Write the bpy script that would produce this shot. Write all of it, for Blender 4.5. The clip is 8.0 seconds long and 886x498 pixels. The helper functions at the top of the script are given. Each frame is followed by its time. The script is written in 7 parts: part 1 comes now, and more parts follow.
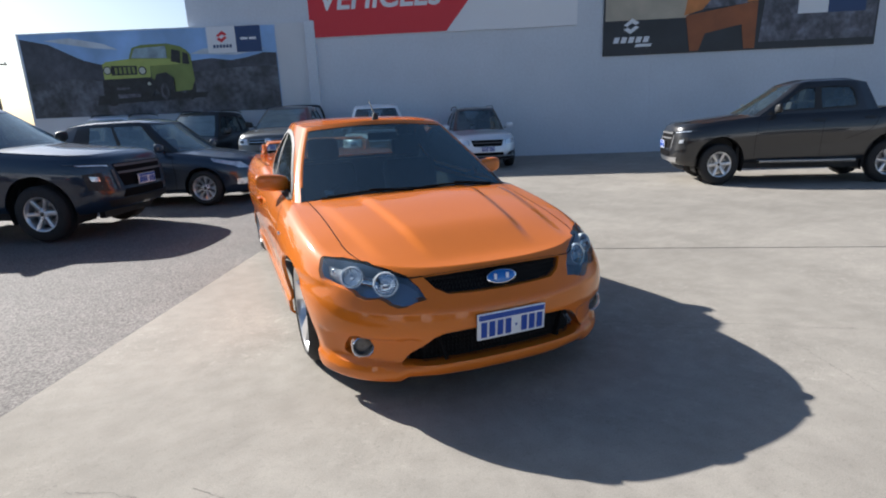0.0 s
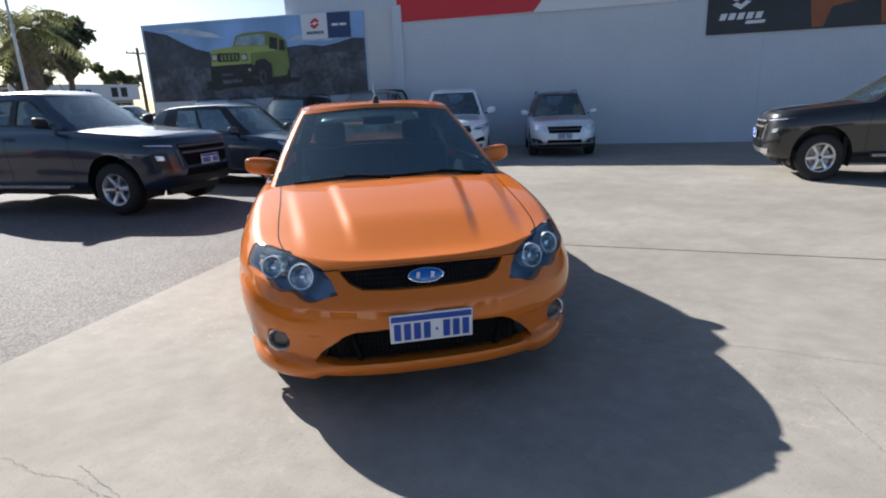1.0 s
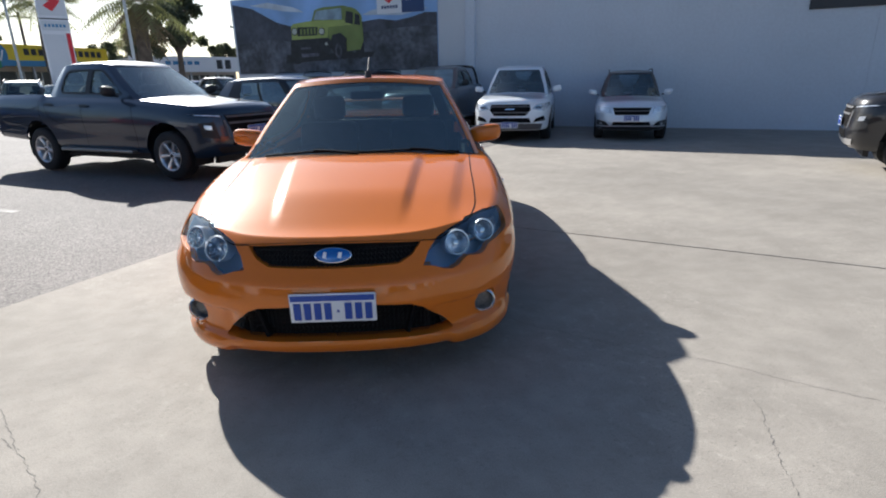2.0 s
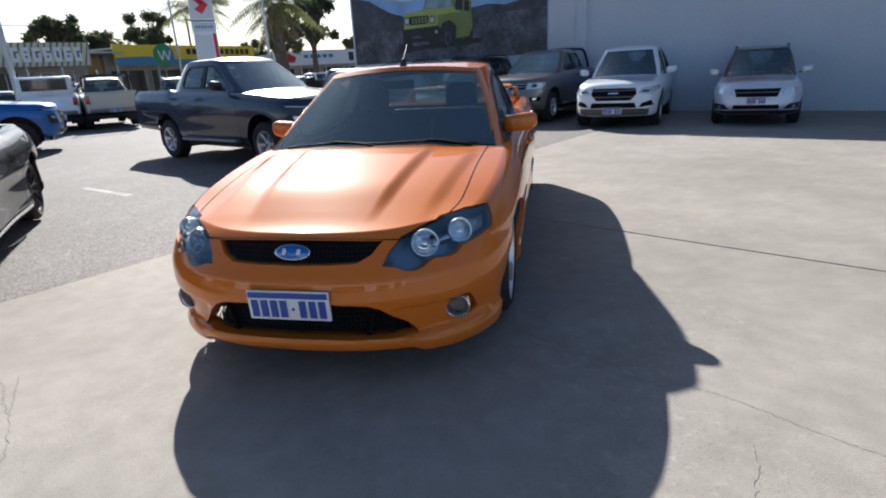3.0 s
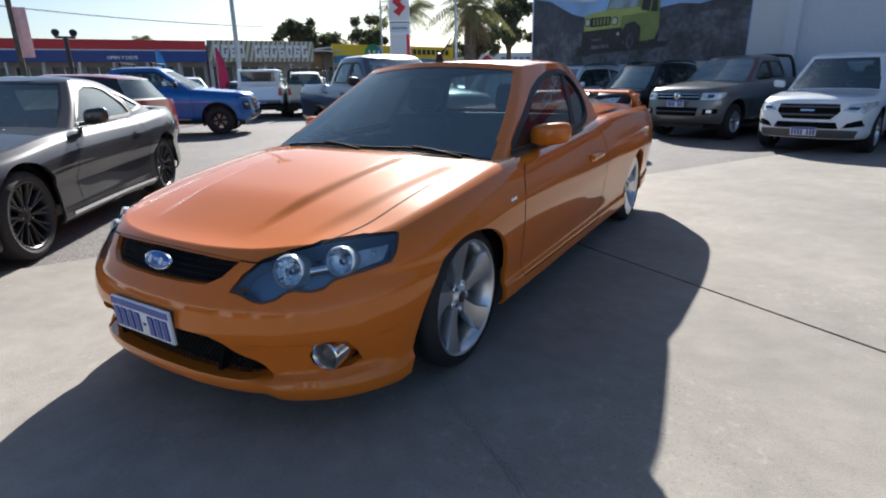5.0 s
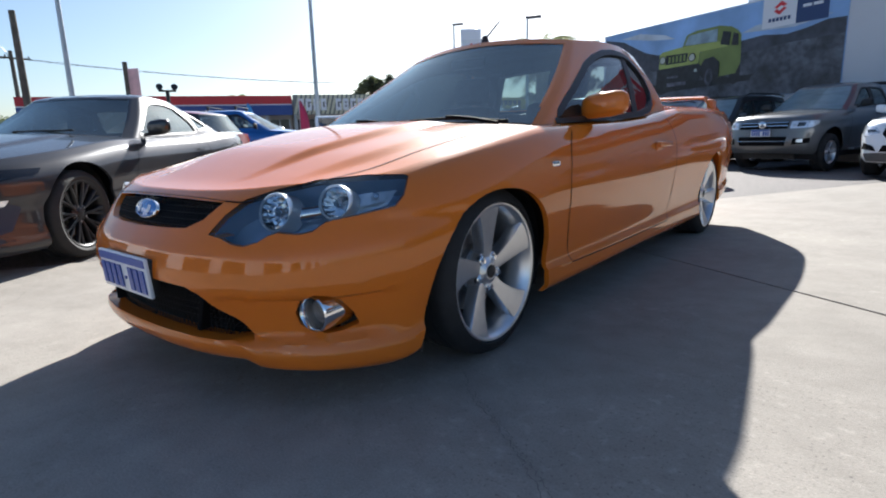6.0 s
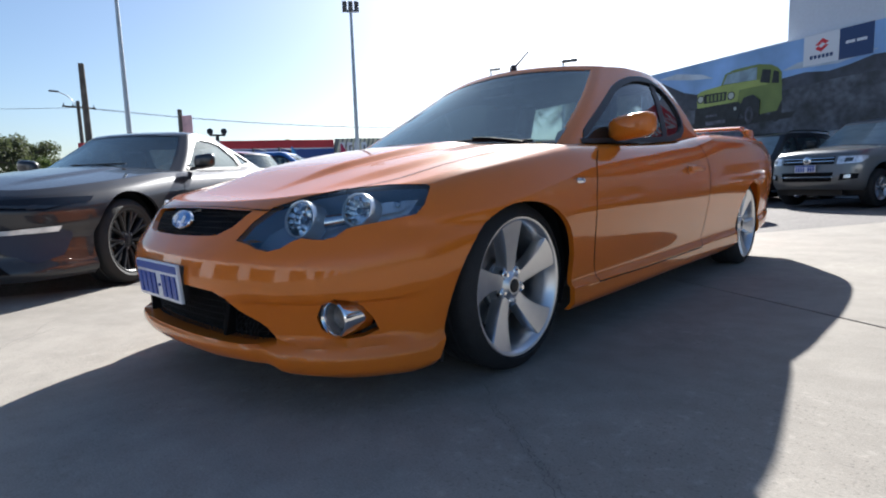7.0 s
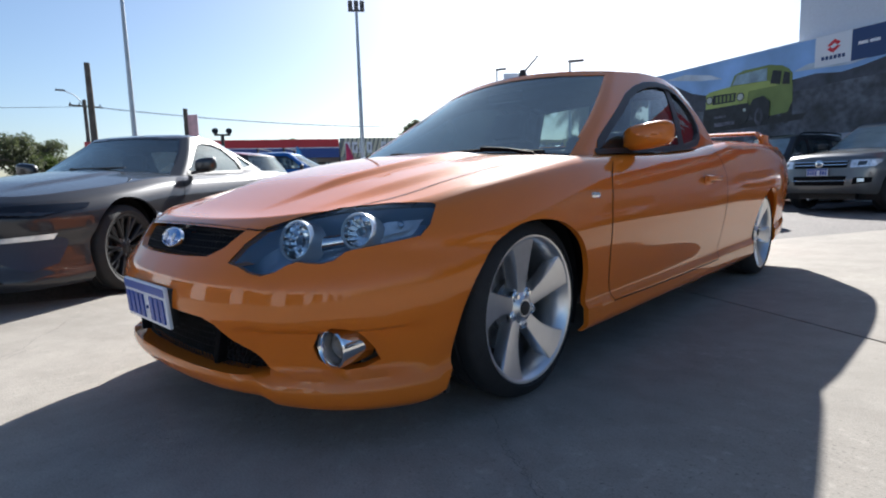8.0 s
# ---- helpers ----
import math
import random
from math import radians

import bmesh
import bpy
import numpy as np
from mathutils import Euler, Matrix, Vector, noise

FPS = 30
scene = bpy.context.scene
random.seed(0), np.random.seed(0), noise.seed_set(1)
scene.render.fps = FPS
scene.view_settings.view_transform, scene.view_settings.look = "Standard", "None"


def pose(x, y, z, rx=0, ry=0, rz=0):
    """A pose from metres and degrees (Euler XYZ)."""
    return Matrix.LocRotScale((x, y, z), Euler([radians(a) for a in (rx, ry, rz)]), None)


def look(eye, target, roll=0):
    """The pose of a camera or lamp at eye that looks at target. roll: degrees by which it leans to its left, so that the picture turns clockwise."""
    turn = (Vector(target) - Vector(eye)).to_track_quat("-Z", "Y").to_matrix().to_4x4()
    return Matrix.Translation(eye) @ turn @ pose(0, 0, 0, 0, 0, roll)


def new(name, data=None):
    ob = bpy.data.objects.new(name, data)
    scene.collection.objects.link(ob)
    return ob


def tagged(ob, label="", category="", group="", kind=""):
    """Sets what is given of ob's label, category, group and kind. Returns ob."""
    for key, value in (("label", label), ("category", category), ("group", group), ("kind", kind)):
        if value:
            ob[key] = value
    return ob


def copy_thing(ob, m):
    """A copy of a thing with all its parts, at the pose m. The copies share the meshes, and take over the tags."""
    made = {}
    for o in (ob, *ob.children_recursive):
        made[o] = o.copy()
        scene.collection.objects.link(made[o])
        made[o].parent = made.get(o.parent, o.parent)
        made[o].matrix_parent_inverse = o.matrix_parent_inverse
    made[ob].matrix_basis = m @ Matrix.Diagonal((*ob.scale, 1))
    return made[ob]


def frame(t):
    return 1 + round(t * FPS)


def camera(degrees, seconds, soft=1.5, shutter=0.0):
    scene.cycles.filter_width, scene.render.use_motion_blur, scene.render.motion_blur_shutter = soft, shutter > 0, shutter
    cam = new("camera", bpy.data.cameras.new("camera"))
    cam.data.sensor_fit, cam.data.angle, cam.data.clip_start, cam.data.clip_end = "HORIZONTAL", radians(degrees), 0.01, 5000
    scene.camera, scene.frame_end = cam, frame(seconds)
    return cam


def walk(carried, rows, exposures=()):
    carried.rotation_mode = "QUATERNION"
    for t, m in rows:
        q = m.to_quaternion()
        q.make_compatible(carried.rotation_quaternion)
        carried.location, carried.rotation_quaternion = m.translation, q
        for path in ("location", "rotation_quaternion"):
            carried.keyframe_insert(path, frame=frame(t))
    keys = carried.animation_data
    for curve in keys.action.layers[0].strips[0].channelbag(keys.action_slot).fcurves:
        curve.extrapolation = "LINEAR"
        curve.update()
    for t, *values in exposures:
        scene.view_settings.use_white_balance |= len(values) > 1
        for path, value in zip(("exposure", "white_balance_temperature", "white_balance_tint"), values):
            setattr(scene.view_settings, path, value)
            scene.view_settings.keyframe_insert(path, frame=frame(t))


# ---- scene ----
cam = camera(78.5, 8.0, 2.0)
PATH = [
    (0, (-1.188, -3.157, 1.414), (-0.479, -1.352, 0.924), -2.3),
    (0.5, (-0.772, -3.15, 1.399), (-0.271, -1.283, 0.887), -2.0),
    (1, (-0.32, -3.181, 1.369), (0.022, -1.282, 0.844), -2.2),
    (1.2, (-0.14, -3.179, 1.346), (0.143, -1.276, 0.799), -2.0),
    (2.3, (0.665, -3.117, 1.339), (0.563, -1.212, 0.736), -1.7),
    (2.5, (0.806, -3.083, 1.338), (0.6, -1.19, 0.726), -2.5),
    (3, (1.127, -2.902, 1.324), (0.713, -1.047, 0.702), -3.0),
    (3.5, (1.459, -2.676, 1.3), (0.868, -0.868, 0.682), -2.5),
    (4, (1.725, -2.455, 1.282), (0.97, -0.704, 0.679), -1.7),
    (4.5, (1.92, -2.209, 1.276), (1.027, -0.524, 0.675), -1.1),
    (4.7, (1.978, -2.113, 1.283), (1.031, -0.457, 0.683), -1.0),
    (5.8, (1.993, -1.661, 0.931), (0.78, -0.145, 0.45), -1.5),
    (6, (1.997, -1.653, 0.829), (0.738, -0.152, 0.427), -1.6),
    (6.5, (2.034, -1.655, 0.74), (0.7, -0.193, 0.455), -1.7),
    (7, (2.055, -1.642, 0.725), (0.68, -0.21, 0.478), -1.8),
    (7.5, (2.044, -1.623, 0.724), (0.658, -0.2, 0.493), -1.7),
    (8, (1.961, -1.549, 0.782), (0.574, -0.13, 0.533), -1.6),
]
walk(cam, [(t, look(eye, target, roll)) for t, eye, target, roll in PATH], [(0.0, 1.07, 5800, 9), (4.7, 1.07, 5800, 9), (6.0, 1.34, 5750, 9), (8.0, 1.30, 5750, 9)])

# ---- light ----
world = bpy.data.worlds.new("world")
scene.world = world
world.use_nodes = True
SUN = Vector((-0.447, 0.738, 0.5045)).normalized()
nt = world.node_tree
sky = nt.nodes.new("ShaderNodeTexSky")
sky.sky_type, sky.sun_disc = "NISHITA", False
sky.sun_elevation = math.asin(SUN.z)
sky.sun_rotation = math.atan2(SUN.x, SUN.y)
sky.air_density, sky.dust_density, sky.ozone_density = 1.0, 1.1, 2.0
bg = nt.nodes["Background"]
bg.inputs["Strength"].default_value = 0.050
nt.links.new(sky.outputs["Color"], bg.inputs["Color"])
sun_data = bpy.data.lights.new("sun", "SUN")
sun_data.energy, sun_data.angle, sun_data.color = 5.0, radians(0.6), (1.0, 0.905, 0.77)
sun_lamp = new("sun", sun_data)
sun_lamp.matrix_world = look(SUN * 60, (0, 0, 0))


# ---- materials ----
def mat(name, color, rough=0.5, metal=0.0, coat=0.0, var=0.0, scale=4.0, fine=0.0, fine_scale=60.0, bump=0.0, bump_scale=80.0, spec=0.5, detail=6):
    """A surface with colour variation at two scales and a fine relief."""
    m = bpy.data.materials.new(name)
    m.use_nodes = True
    t = m.node_tree
    b = t.nodes["Principled BSDF"]
    b.inputs["Roughness"].default_value, b.inputs["Metallic"].default_value = rough, metal
    b.inputs["Coat Weight"].default_value, b.inputs["Coat Roughness"].default_value = coat, 0.03
    b.inputs["Specular IOR Level"].default_value = spec
    b.inputs["Base Color"].default_value = (*color, 1)
    if var or fine or bump:
        tc = t.nodes.new("ShaderNodeTexCoord")
        last = None
        for amount, sc in ((var, scale), (fine, fine_scale)):
            if not amount:
                continue
            n = t.nodes.new("ShaderNodeTexNoise")
            n.inputs["Scale"].default_value, n.inputs["Detail"].default_value = sc, detail
            t.links.new(tc.outputs["Object"], n.inputs["Vector"])
            r = t.nodes.new("ShaderNodeMapRange")
            r.inputs["From Min"].default_value, r.inputs["From Max"].default_value = 0.3, 0.7
            r.inputs["To Min"].default_value, r.inputs["To Max"].default_value = 1 - amount, 1 + amount
            t.links.new(n.outputs["Fac"], r.inputs["Value"])
            mx = t.nodes.new("ShaderNodeVectorMath")
            mx.operation = "MULTIPLY"
            if last is None:
                mx.inputs[0].default_value = color
            else:
                t.links.new(last, mx.inputs[0])
            t.links.new(r.outputs["Result"], mx.inputs[1])
            last = mx.outputs[0]
        if last is not None:
            t.links.new(last, b.inputs["Base Color"])
        if bump:
            n = t.nodes.new("ShaderNodeTexNoise")
            n.inputs["Scale"].default_value, n.inputs["Detail"].default_value = bump_scale, 4
            t.links.new(tc.outputs["Object"], n.inputs["Vector"])
            bp = t.nodes.new("ShaderNodeBump")
            bp.inputs["Strength"].default_value, bp.inputs["Distance"].default_value = bump, 0.01
            t.links.new(n.outputs["Fac"], bp.inputs["Height"])
            t.links.new(bp.outputs["Normal"], b.inputs["Normal"])
    return m


def paint(name, color, rough=0.35, metal=0.3, flake=0.12, coat_rough=0.03):
    m = mat(name, color, rough, metal, 1.0, var=0.03, scale=1.5, fine=flake, fine_scale=900, detail=2)
    m.node_tree.nodes["Principled BSDF"].inputs["Coat Roughness"].default_value = coat_rough
    return m


def glass(name, tint, clear=0.9, rough=0.01, ior=1.75, dust_haze=0.0, sheen=(1, 1, 1)):
    """A tinted pane: gloss by Fresnel over a see-through sheet, with a dusty teal film that also stands in for haze and
    sky reflections.
    """
    m = bpy.data.materials.new(name)
    m.use_nodes = True
    t = m.node_tree
    t.nodes.remove(t.nodes["Principled BSDF"])
    tr, gl, mx, fr = (t.nodes.new(k) for k in ("ShaderNodeBsdfTransparent", "ShaderNodeBsdfGlossy", "ShaderNodeMixShader", "ShaderNodeFresnel"))
    tr.inputs["Color"].default_value = (*[c * clear for c in tint], 1)
    gl.inputs["Color"].default_value = (*sheen, 1)
    gl.inputs["Roughness"].default_value = rough
    fr.inputs["IOR"].default_value = ior
    t.links.new(fr.outputs[0], mx.inputs[0])
    t.links.new(tr.outputs[0], mx.inputs[1])
    t.links.new(gl.outputs[0], mx.inputs[2])
    out = mx
    if dust_haze:
        film, lit, half, top = (t.nodes.new(k) for k in ("ShaderNodeBsdfTranslucent", "ShaderNodeBsdfDiffuse", "ShaderNodeMixShader", "ShaderNodeMixShader"))
        noise, ramp = t.nodes.new("ShaderNodeTexNoise"), t.nodes.new("ShaderNodeMapRange")
        noise.inputs["Scale"].default_value, noise.inputs["Detail"].default_value = 5, 6
        ramp.inputs["To Min"].default_value, ramp.inputs["To Max"].default_value = dust_haze * 0.6, dust_haze * 1.4
        t.links.new(noise.outputs["Fac"], ramp.inputs["Value"])
        for b in (film, lit):
            b.inputs["Color"].default_value = (0.56, 0.72, 0.78, 1)
        half.inputs[0].default_value = 0.5
        t.links.new(film.outputs[0], half.inputs[1])
        t.links.new(lit.outputs[0], half.inputs[2])
        t.links.new(ramp.outputs[0], top.inputs[0])
        t.links.new(mx.outputs[0], top.inputs[1])
        t.links.new(half.outputs[0], top.inputs[2])
        out = top
    t.links.new(out.outputs[0], t.nodes["Material Output"].inputs["Surface"])
    return m


ORANGE = paint("orange_paint", (0.63, 0.168, 0.015), 0.42, 0.0, 0.10, 0.05)
ORANGE.node_tree.nodes["Principled BSDF"].inputs["Specular IOR Level"].default_value = 0.02
ORANGE.node_tree.nodes["Principled BSDF"].inputs["Coat Weight"].default_value = 1.0
NAVY = paint("navy_paint", (0.005, 0.019, 0.045), 0.35, 0.15)
CHARCOAL = paint("charcoal_paint", (0.019, 0.019, 0.021))
BRONZE = paint("grey_paint", (0.045, 0.046, 0.05), 0.35, 0.25)
BRONZE.node_tree.nodes["Principled BSDF"].inputs["Coat Weight"].default_value = 0.8
BRONZE.node_tree.nodes["Principled BSDF"].inputs["Specular IOR Level"].default_value = 0.0
GUNMETAL = paint("gunmetal_paint", (0.14, 0.145, 0.145), 0.35, 0.4)
WHITE = paint("white_paint", (0.82, 0.86, 0.90), 0.4, 0.0, 0.02)
SILVER = paint("silver_paint", (0.70, 0.75, 0.82), 0.35, 0.35)
BLUE = paint("blue_paint", (0.008, 0.125, 0.42))
DARKBLUE = paint("dark_teal_paint", (0.016, 0.03, 0.055))
BLACKPAINT = paint("black_paint", (0.012, 0.012, 0.013))
RED = paint("red_paint", (0.35, 0.012, 0.02))
BEIGE = paint("beige_paint", (0.6, 0.55, 0.42), 0.4, 0.1)
GLASS = glass("windscreen_glass", (0.66, 0.86, 0.90), ior=2.1, dust_haze=0.035, sheen=(0.80, 0.97, 1.0))
GLASS_DARK = glass("tinted_glass", (0.58, 0.68, 0.71), ior=1.5, dust_haze=0.03)
GLASS_FAR = glass("parked_car_glass", (0.74, 0.82, 0.84), ior=2.2, dust_haze=0.05, sheen=(0.9, 1.0, 0.98))
GLASS_SKY = glass("bright_windscreen", (0.6, 0.68, 0.68), ior=3.0, dust_haze=0.06, sheen=(0.9, 1.0, 1.0))
# the strong pale film on these panes stands in for reflected bright sky
GLASS_ROW = glass("shaded_windscreen", (0.6, 0.68, 0.66), ior=3.4, dust_haze=0.4, sheen=(0.9, 1.0, 0.96))
GLASS_REAR = glass("rear_glass", (0.30, 0.36, 0.38), ior=1.5, dust_haze=0.02)
LENS = glass("headlight_lens", (0.9, 0.93, 0.95), 0.97, ior=1.6, dust_haze=0.035, sheen=(0.8, 0.93, 1.0))
CHROME = mat("chrome", (0.82, 0.83, 0.85), 0.07, 1.0)
ALLOY = mat("alloy", (0.66, 0.67, 0.69), 0.28, 0.9, 0.4, var=0.04, scale=20)
ALLOY_BLACK = mat("black_alloy", (0.015, 0.015, 0.017), 0.38, 0.3, 0.1)
RUBBER = mat("rubber", (0.018, 0.018, 0.019), 0.75, var=0.2, scale=30, bump=0.2, bump_scale=150)
PLASTIC = mat("black_plastic", (0.016, 0.016, 0.017), 0.5, var=0.15, scale=25)
MESHBLACK = mat("grille_black", (0.008, 0.008, 0.009), 0.7, spec=0.05)
GREYPLASTIC = mat("grey_plastic", (0.1, 0.1, 0.105), 0.55, var=0.1, scale=20)
TRIM = mat("cabin_trim", (0.02, 0.021, 0.024), 0.7, var=0.2, scale=12, bump=0.2)
PLATE_WHITE = mat("plate_white", (0.78, 0.8, 0.84), 0.35)
PLATE_BLUE = mat("plate_blue", (0.02, 0.07, 0.36), 0.4)
BADGE_BLUE = mat("badge_blue", (0.01, 0.13, 0.45), 0.2, 0.3, 1.0)
TAIL_RED = mat("tail_lamp_red", (0.4, 0.01, 0.01), 0.15, coat=1.0)
STEEL = mat("steel", (0.3, 0.3, 0.3), 0.4, 0.9, var=0.2, scale=30)
WALL = mat("grey_wall_paint", (0.60, 0.64, 0.71), 0.8, var=0.05, scale=0.6, fine=0.04, fine_scale=14, bump=0.12, bump_scale=60)
WALL_PALE = mat("pale_wall_paint", (0.62, 0.64, 0.68), 0.8, var=0.04, scale=0.8, bump=0.1, bump_scale=60)
SIGN_RED = mat("sign_red", (0.62, 0.025, 0.04), 0.4)
SIGN_WHITE = mat("sign_white", (0.75, 0.76, 0.8), 0.4)
SIGN_BLACK = mat("sign_black", (0.02, 0.022, 0.03), 0.4, var=0.3, scale=1.2)
SIGN_BLUE = mat("sign_blue", (0.02, 0.05, 0.15), 0.4)
SIGN_YELLOW = mat("sign_yellow", (0.75, 0.55, 0.03), 0.4)
LENSBODY = mat("lamp_lens", (0.75, 0.78, 0.82), 0.15, 0.5, 1.0, var=0.35, scale=14)
HOUSING = mat("lamp_housing", (0.30, 0.40, 0.54), 0.22, 0.4)
BOWL = mat("lamp_bowl", (0.93, 0.95, 0.98), 0.06, 1.0)
RING = mat("lamp_ring", (0.88, 0.91, 0.94), 0.2, 0.45, 0.5)
FOGLENS = mat("fog_lens", (0.13, 0.12, 0.11), 0.25, 0.0, 0.3, var=0.3, scale=40, bump=0.3, bump_scale=120)
GRILLEBAR = mat("grille_bar_black", (0.010, 0.010, 0.011), 0.55, spec=0.25)
SCOOP = mat("dark_bumper_insert", (0.018, 0.026, 0.055), 0.55)
LAMPBLACK = mat("smoked_lamp", (0.008, 0.008, 0.010), 0.15, coat=0.4)
SHOPGLASS = mat("dark_pane", (0.02, 0.022, 0.025), 0.08, coat=1.0)
LENSDARK = mat("dark_lamp_lens", (0.05, 0.055, 0.06), 0.08, 0.4, 1.0)


# ---- mesh helpers ----
def part(name, bm, material, parent=None, label="", smooth=True, out=None):
    """Links a bmesh as one mesh object under its thing or part. out: a point that all its faces turn away from."""
    me = bpy.data.meshes.new(name)
    if out is None:
        bmesh.ops.recalc_face_normals(bm, faces=bm.faces)
    else:
        bm.normal_update()
        bmesh.ops.reverse_faces(bm, faces=[f for f in bm.faces if f.normal.dot(f.calc_center_median() - Vector(out)) < 0])
    bm.to_mesh(me)
    bm.free()
    return mesh_part(name, me, material, parent, label, smooth)


def mesh_part(name, me, material, parent=None, label="", smooth=True):
    if material:
        me.materials.append(material)
    if smooth:
        me.polygons.foreach_set("use_smooth", [True] * len(me.polygons))
        me.set_sharp_from_angle(angle=radians(38))
    ob = new(name, me)
    ob.parent = parent
    if label:
        ob["label"] = label
    return ob


def thing(name, m, label, category, group="", kind=""):
    ob = new(name)
    ob.empty_display_size = 0.2
    ob.matrix_world = m
    return tagged(ob, label, category, group, kind)


def bm_grid(g, close=False):
    """A bmesh from a grid of points of shape rows x columns x 3."""
    bm = bmesh.new()
    rows = [[bm.verts.new(p) for p in r] for r in g]
    m = len(rows[0])
    for a, b in zip(rows, rows[1:]):
        for j in range(m if close else m - 1):
            k = (j + 1) % m
            quad = (a[j], a[k], b[k], b[j])
            bm.faces.new(quad)
    return bm


def bm_box(bm, size, at, rot=None, bevel=0.0):
    m = Matrix.Translation(at) @ (rot.to_4x4() if rot else Matrix())
    made = bmesh.ops.create_cube(bm, size=1, matrix=m @ Matrix.Diagonal((*size, 1)))
    if bevel:
        edges = list({e for v in made["verts"] for e in v.link_edges})
        bmesh.ops.bevel(bm, geom=edges, offset=bevel, segments=2, affect="EDGES", profile=0.5)
    return bm


def box(name, size, at, material, parent=None, label="", rot=None, bevel=0.0):
    return part(name, bm_box(bmesh.new(), size, at, rot, bevel), material, parent, label, smooth=bevel > 0)


def bm_tube(bm, a, b, ra, rb=None, seg=12, caps=True):
    a, b = Vector(a), Vector(b)
    d = b - a
    q = d.to_track_quat("Z", "Y").to_matrix().to_4x4()
    bmesh.ops.create_cone(bm, cap_ends=caps, segments=seg, radius1=ra, radius2=ra if rb is None else rb, depth=d.length, matrix=Matrix.Translation((a + b) / 2) @ q)
    return bm


def tube(name, a, b, ra, material, parent=None, rb=None, seg=12, label=""):
    return part(name, bm_tube(bmesh.new(), a, b, ra, rb, seg), material, parent, label)


def bm_sweep(line, r, seg=8):
    """One unbroken round bar along a line."""
    pts = [Vector(q) for q in line]
    g = []
    ref = Vector((0.13, 0.21, 0.97))
    for i, q in enumerate(pts):
        d = (pts[min(i + 1, len(pts) - 1)] - pts[max(i - 1, 0)]).normalized()
        u = d.cross(ref).normalized()
        v = d.cross(u)
        g.append([q + (u * math.cos(2 * math.pi * k / seg) + v * math.sin(2 * math.pi * k / seg)) * r for k in range(seg)])
    bm = bm_grid(g, close=True)
    bm.verts.ensure_lookup_table()
    n = len(bm.verts)
    bm.faces.new([bm.verts[k] for k in range(seg)])
    bm.faces.new([bm.verts[n - seg + k] for k in range(seg)])
    return bm


def lathe(profile, seg=40, axis="x"):
    """Turns a profile of (radius, along) about the x axis."""
    g = []
    for k in range(seg):
        a = 2 * math.pi * k / seg
        g.append([(x, r * math.cos(a), r * math.sin(a)) for r, x in profile])
    g.append(g[0])
    bm = bm_grid(g)
    bmesh.ops.remove_doubles(bm, verts=bm.verts, dist=1e-5)
    return bm


def bm_poly(pts, depth=0.0, normal=(0, 0, 1)):
    """A flat face through the points, with an optional thickness along normal."""
    bm = bmesh.new()
    f = bm.faces.new([bm.verts.new(p) for p in pts])
    if depth:
        r = bmesh.ops.extrude_face_region(bm, geom=[f])
        bmesh.ops.translate(bm, verts=[v for v in r["geom"] if isinstance(v, bmesh.types.BMVert)], vec=Vector(normal) * depth)
    return bm


def smooth_curve(xs, ys, q):
    """A monotone cubic through the nodes, at q."""
    xs, ys, q = np.asarray(xs, float), np.asarray(ys, float), np.asarray(q, float)
    h, d = np.diff(xs), np.diff(ys) / np.diff(xs)
    m = np.zeros(len(xs))
    for i in range(1, len(xs) - 1):
        if d[i - 1] * d[i] > 0:
            w1, w2 = 2 * h[i] + h[i - 1], h[i] + 2 * h[i - 1]
            m[i] = (w1 + w2) / (w1 / d[i - 1] + w2 / d[i])
    m[0], m[-1] = d[0], d[-1]
    q = np.clip(q, xs[0], xs[-1])
    i = np.clip(np.searchsorted(xs, q, side="right") - 1, 0, len(h) - 1)
    t = (q - xs[i]) / h[i]
    return (ys[i] * (1 + 2 * t) * (1 - t) ** 2 + h[i] * m[i] * t * (1 - t) ** 2 + ys[i + 1] * t * t * (3 - 2 * t) + h[i] * m[i + 1] * t * t * (t - 1))


def spline(pts, n):
    """n points evenly along a Catmull-Rom curve through pts."""
    p = np.asarray(pts, float)
    p = np.vstack([2 * p[0] - p[1], p, 2 * p[-1] - p[-2]])
    out = []
    for i in range(1, len(p) - 2):
        t = np.linspace(0, 1, 24, endpoint=False)[:, None]
        a, b, c, d = p[i - 1], p[i], p[i + 1], p[i + 2]
        out.append(0.5 * (2 * b + (c - a) * t + (2 * a - 5 * b + 4 * c - d) * t * t + (3 * b - a - 3 * c + d) * t ** 3))
    out = np.vstack(out + [p[-2][None]])
    s = np.concatenate([[0], np.cumsum(np.linalg.norm(np.diff(out, axis=0), axis=1))])
    q = np.linspace(0, s[-1], n)
    return np.stack([np.interp(q, s, out[:, k]) for k in range(out.shape[1])], axis=1)


def inside(poly, x, y):
    c = False
    for (x1, y1), (x2, y2) in zip(poly, poly[1:] + poly[:1]):
        if (y1 > y) != (y2 > y) and x < (x2 - x1) * (y - y1) / (y2 - y1) + x1:
            c = not c
    return c


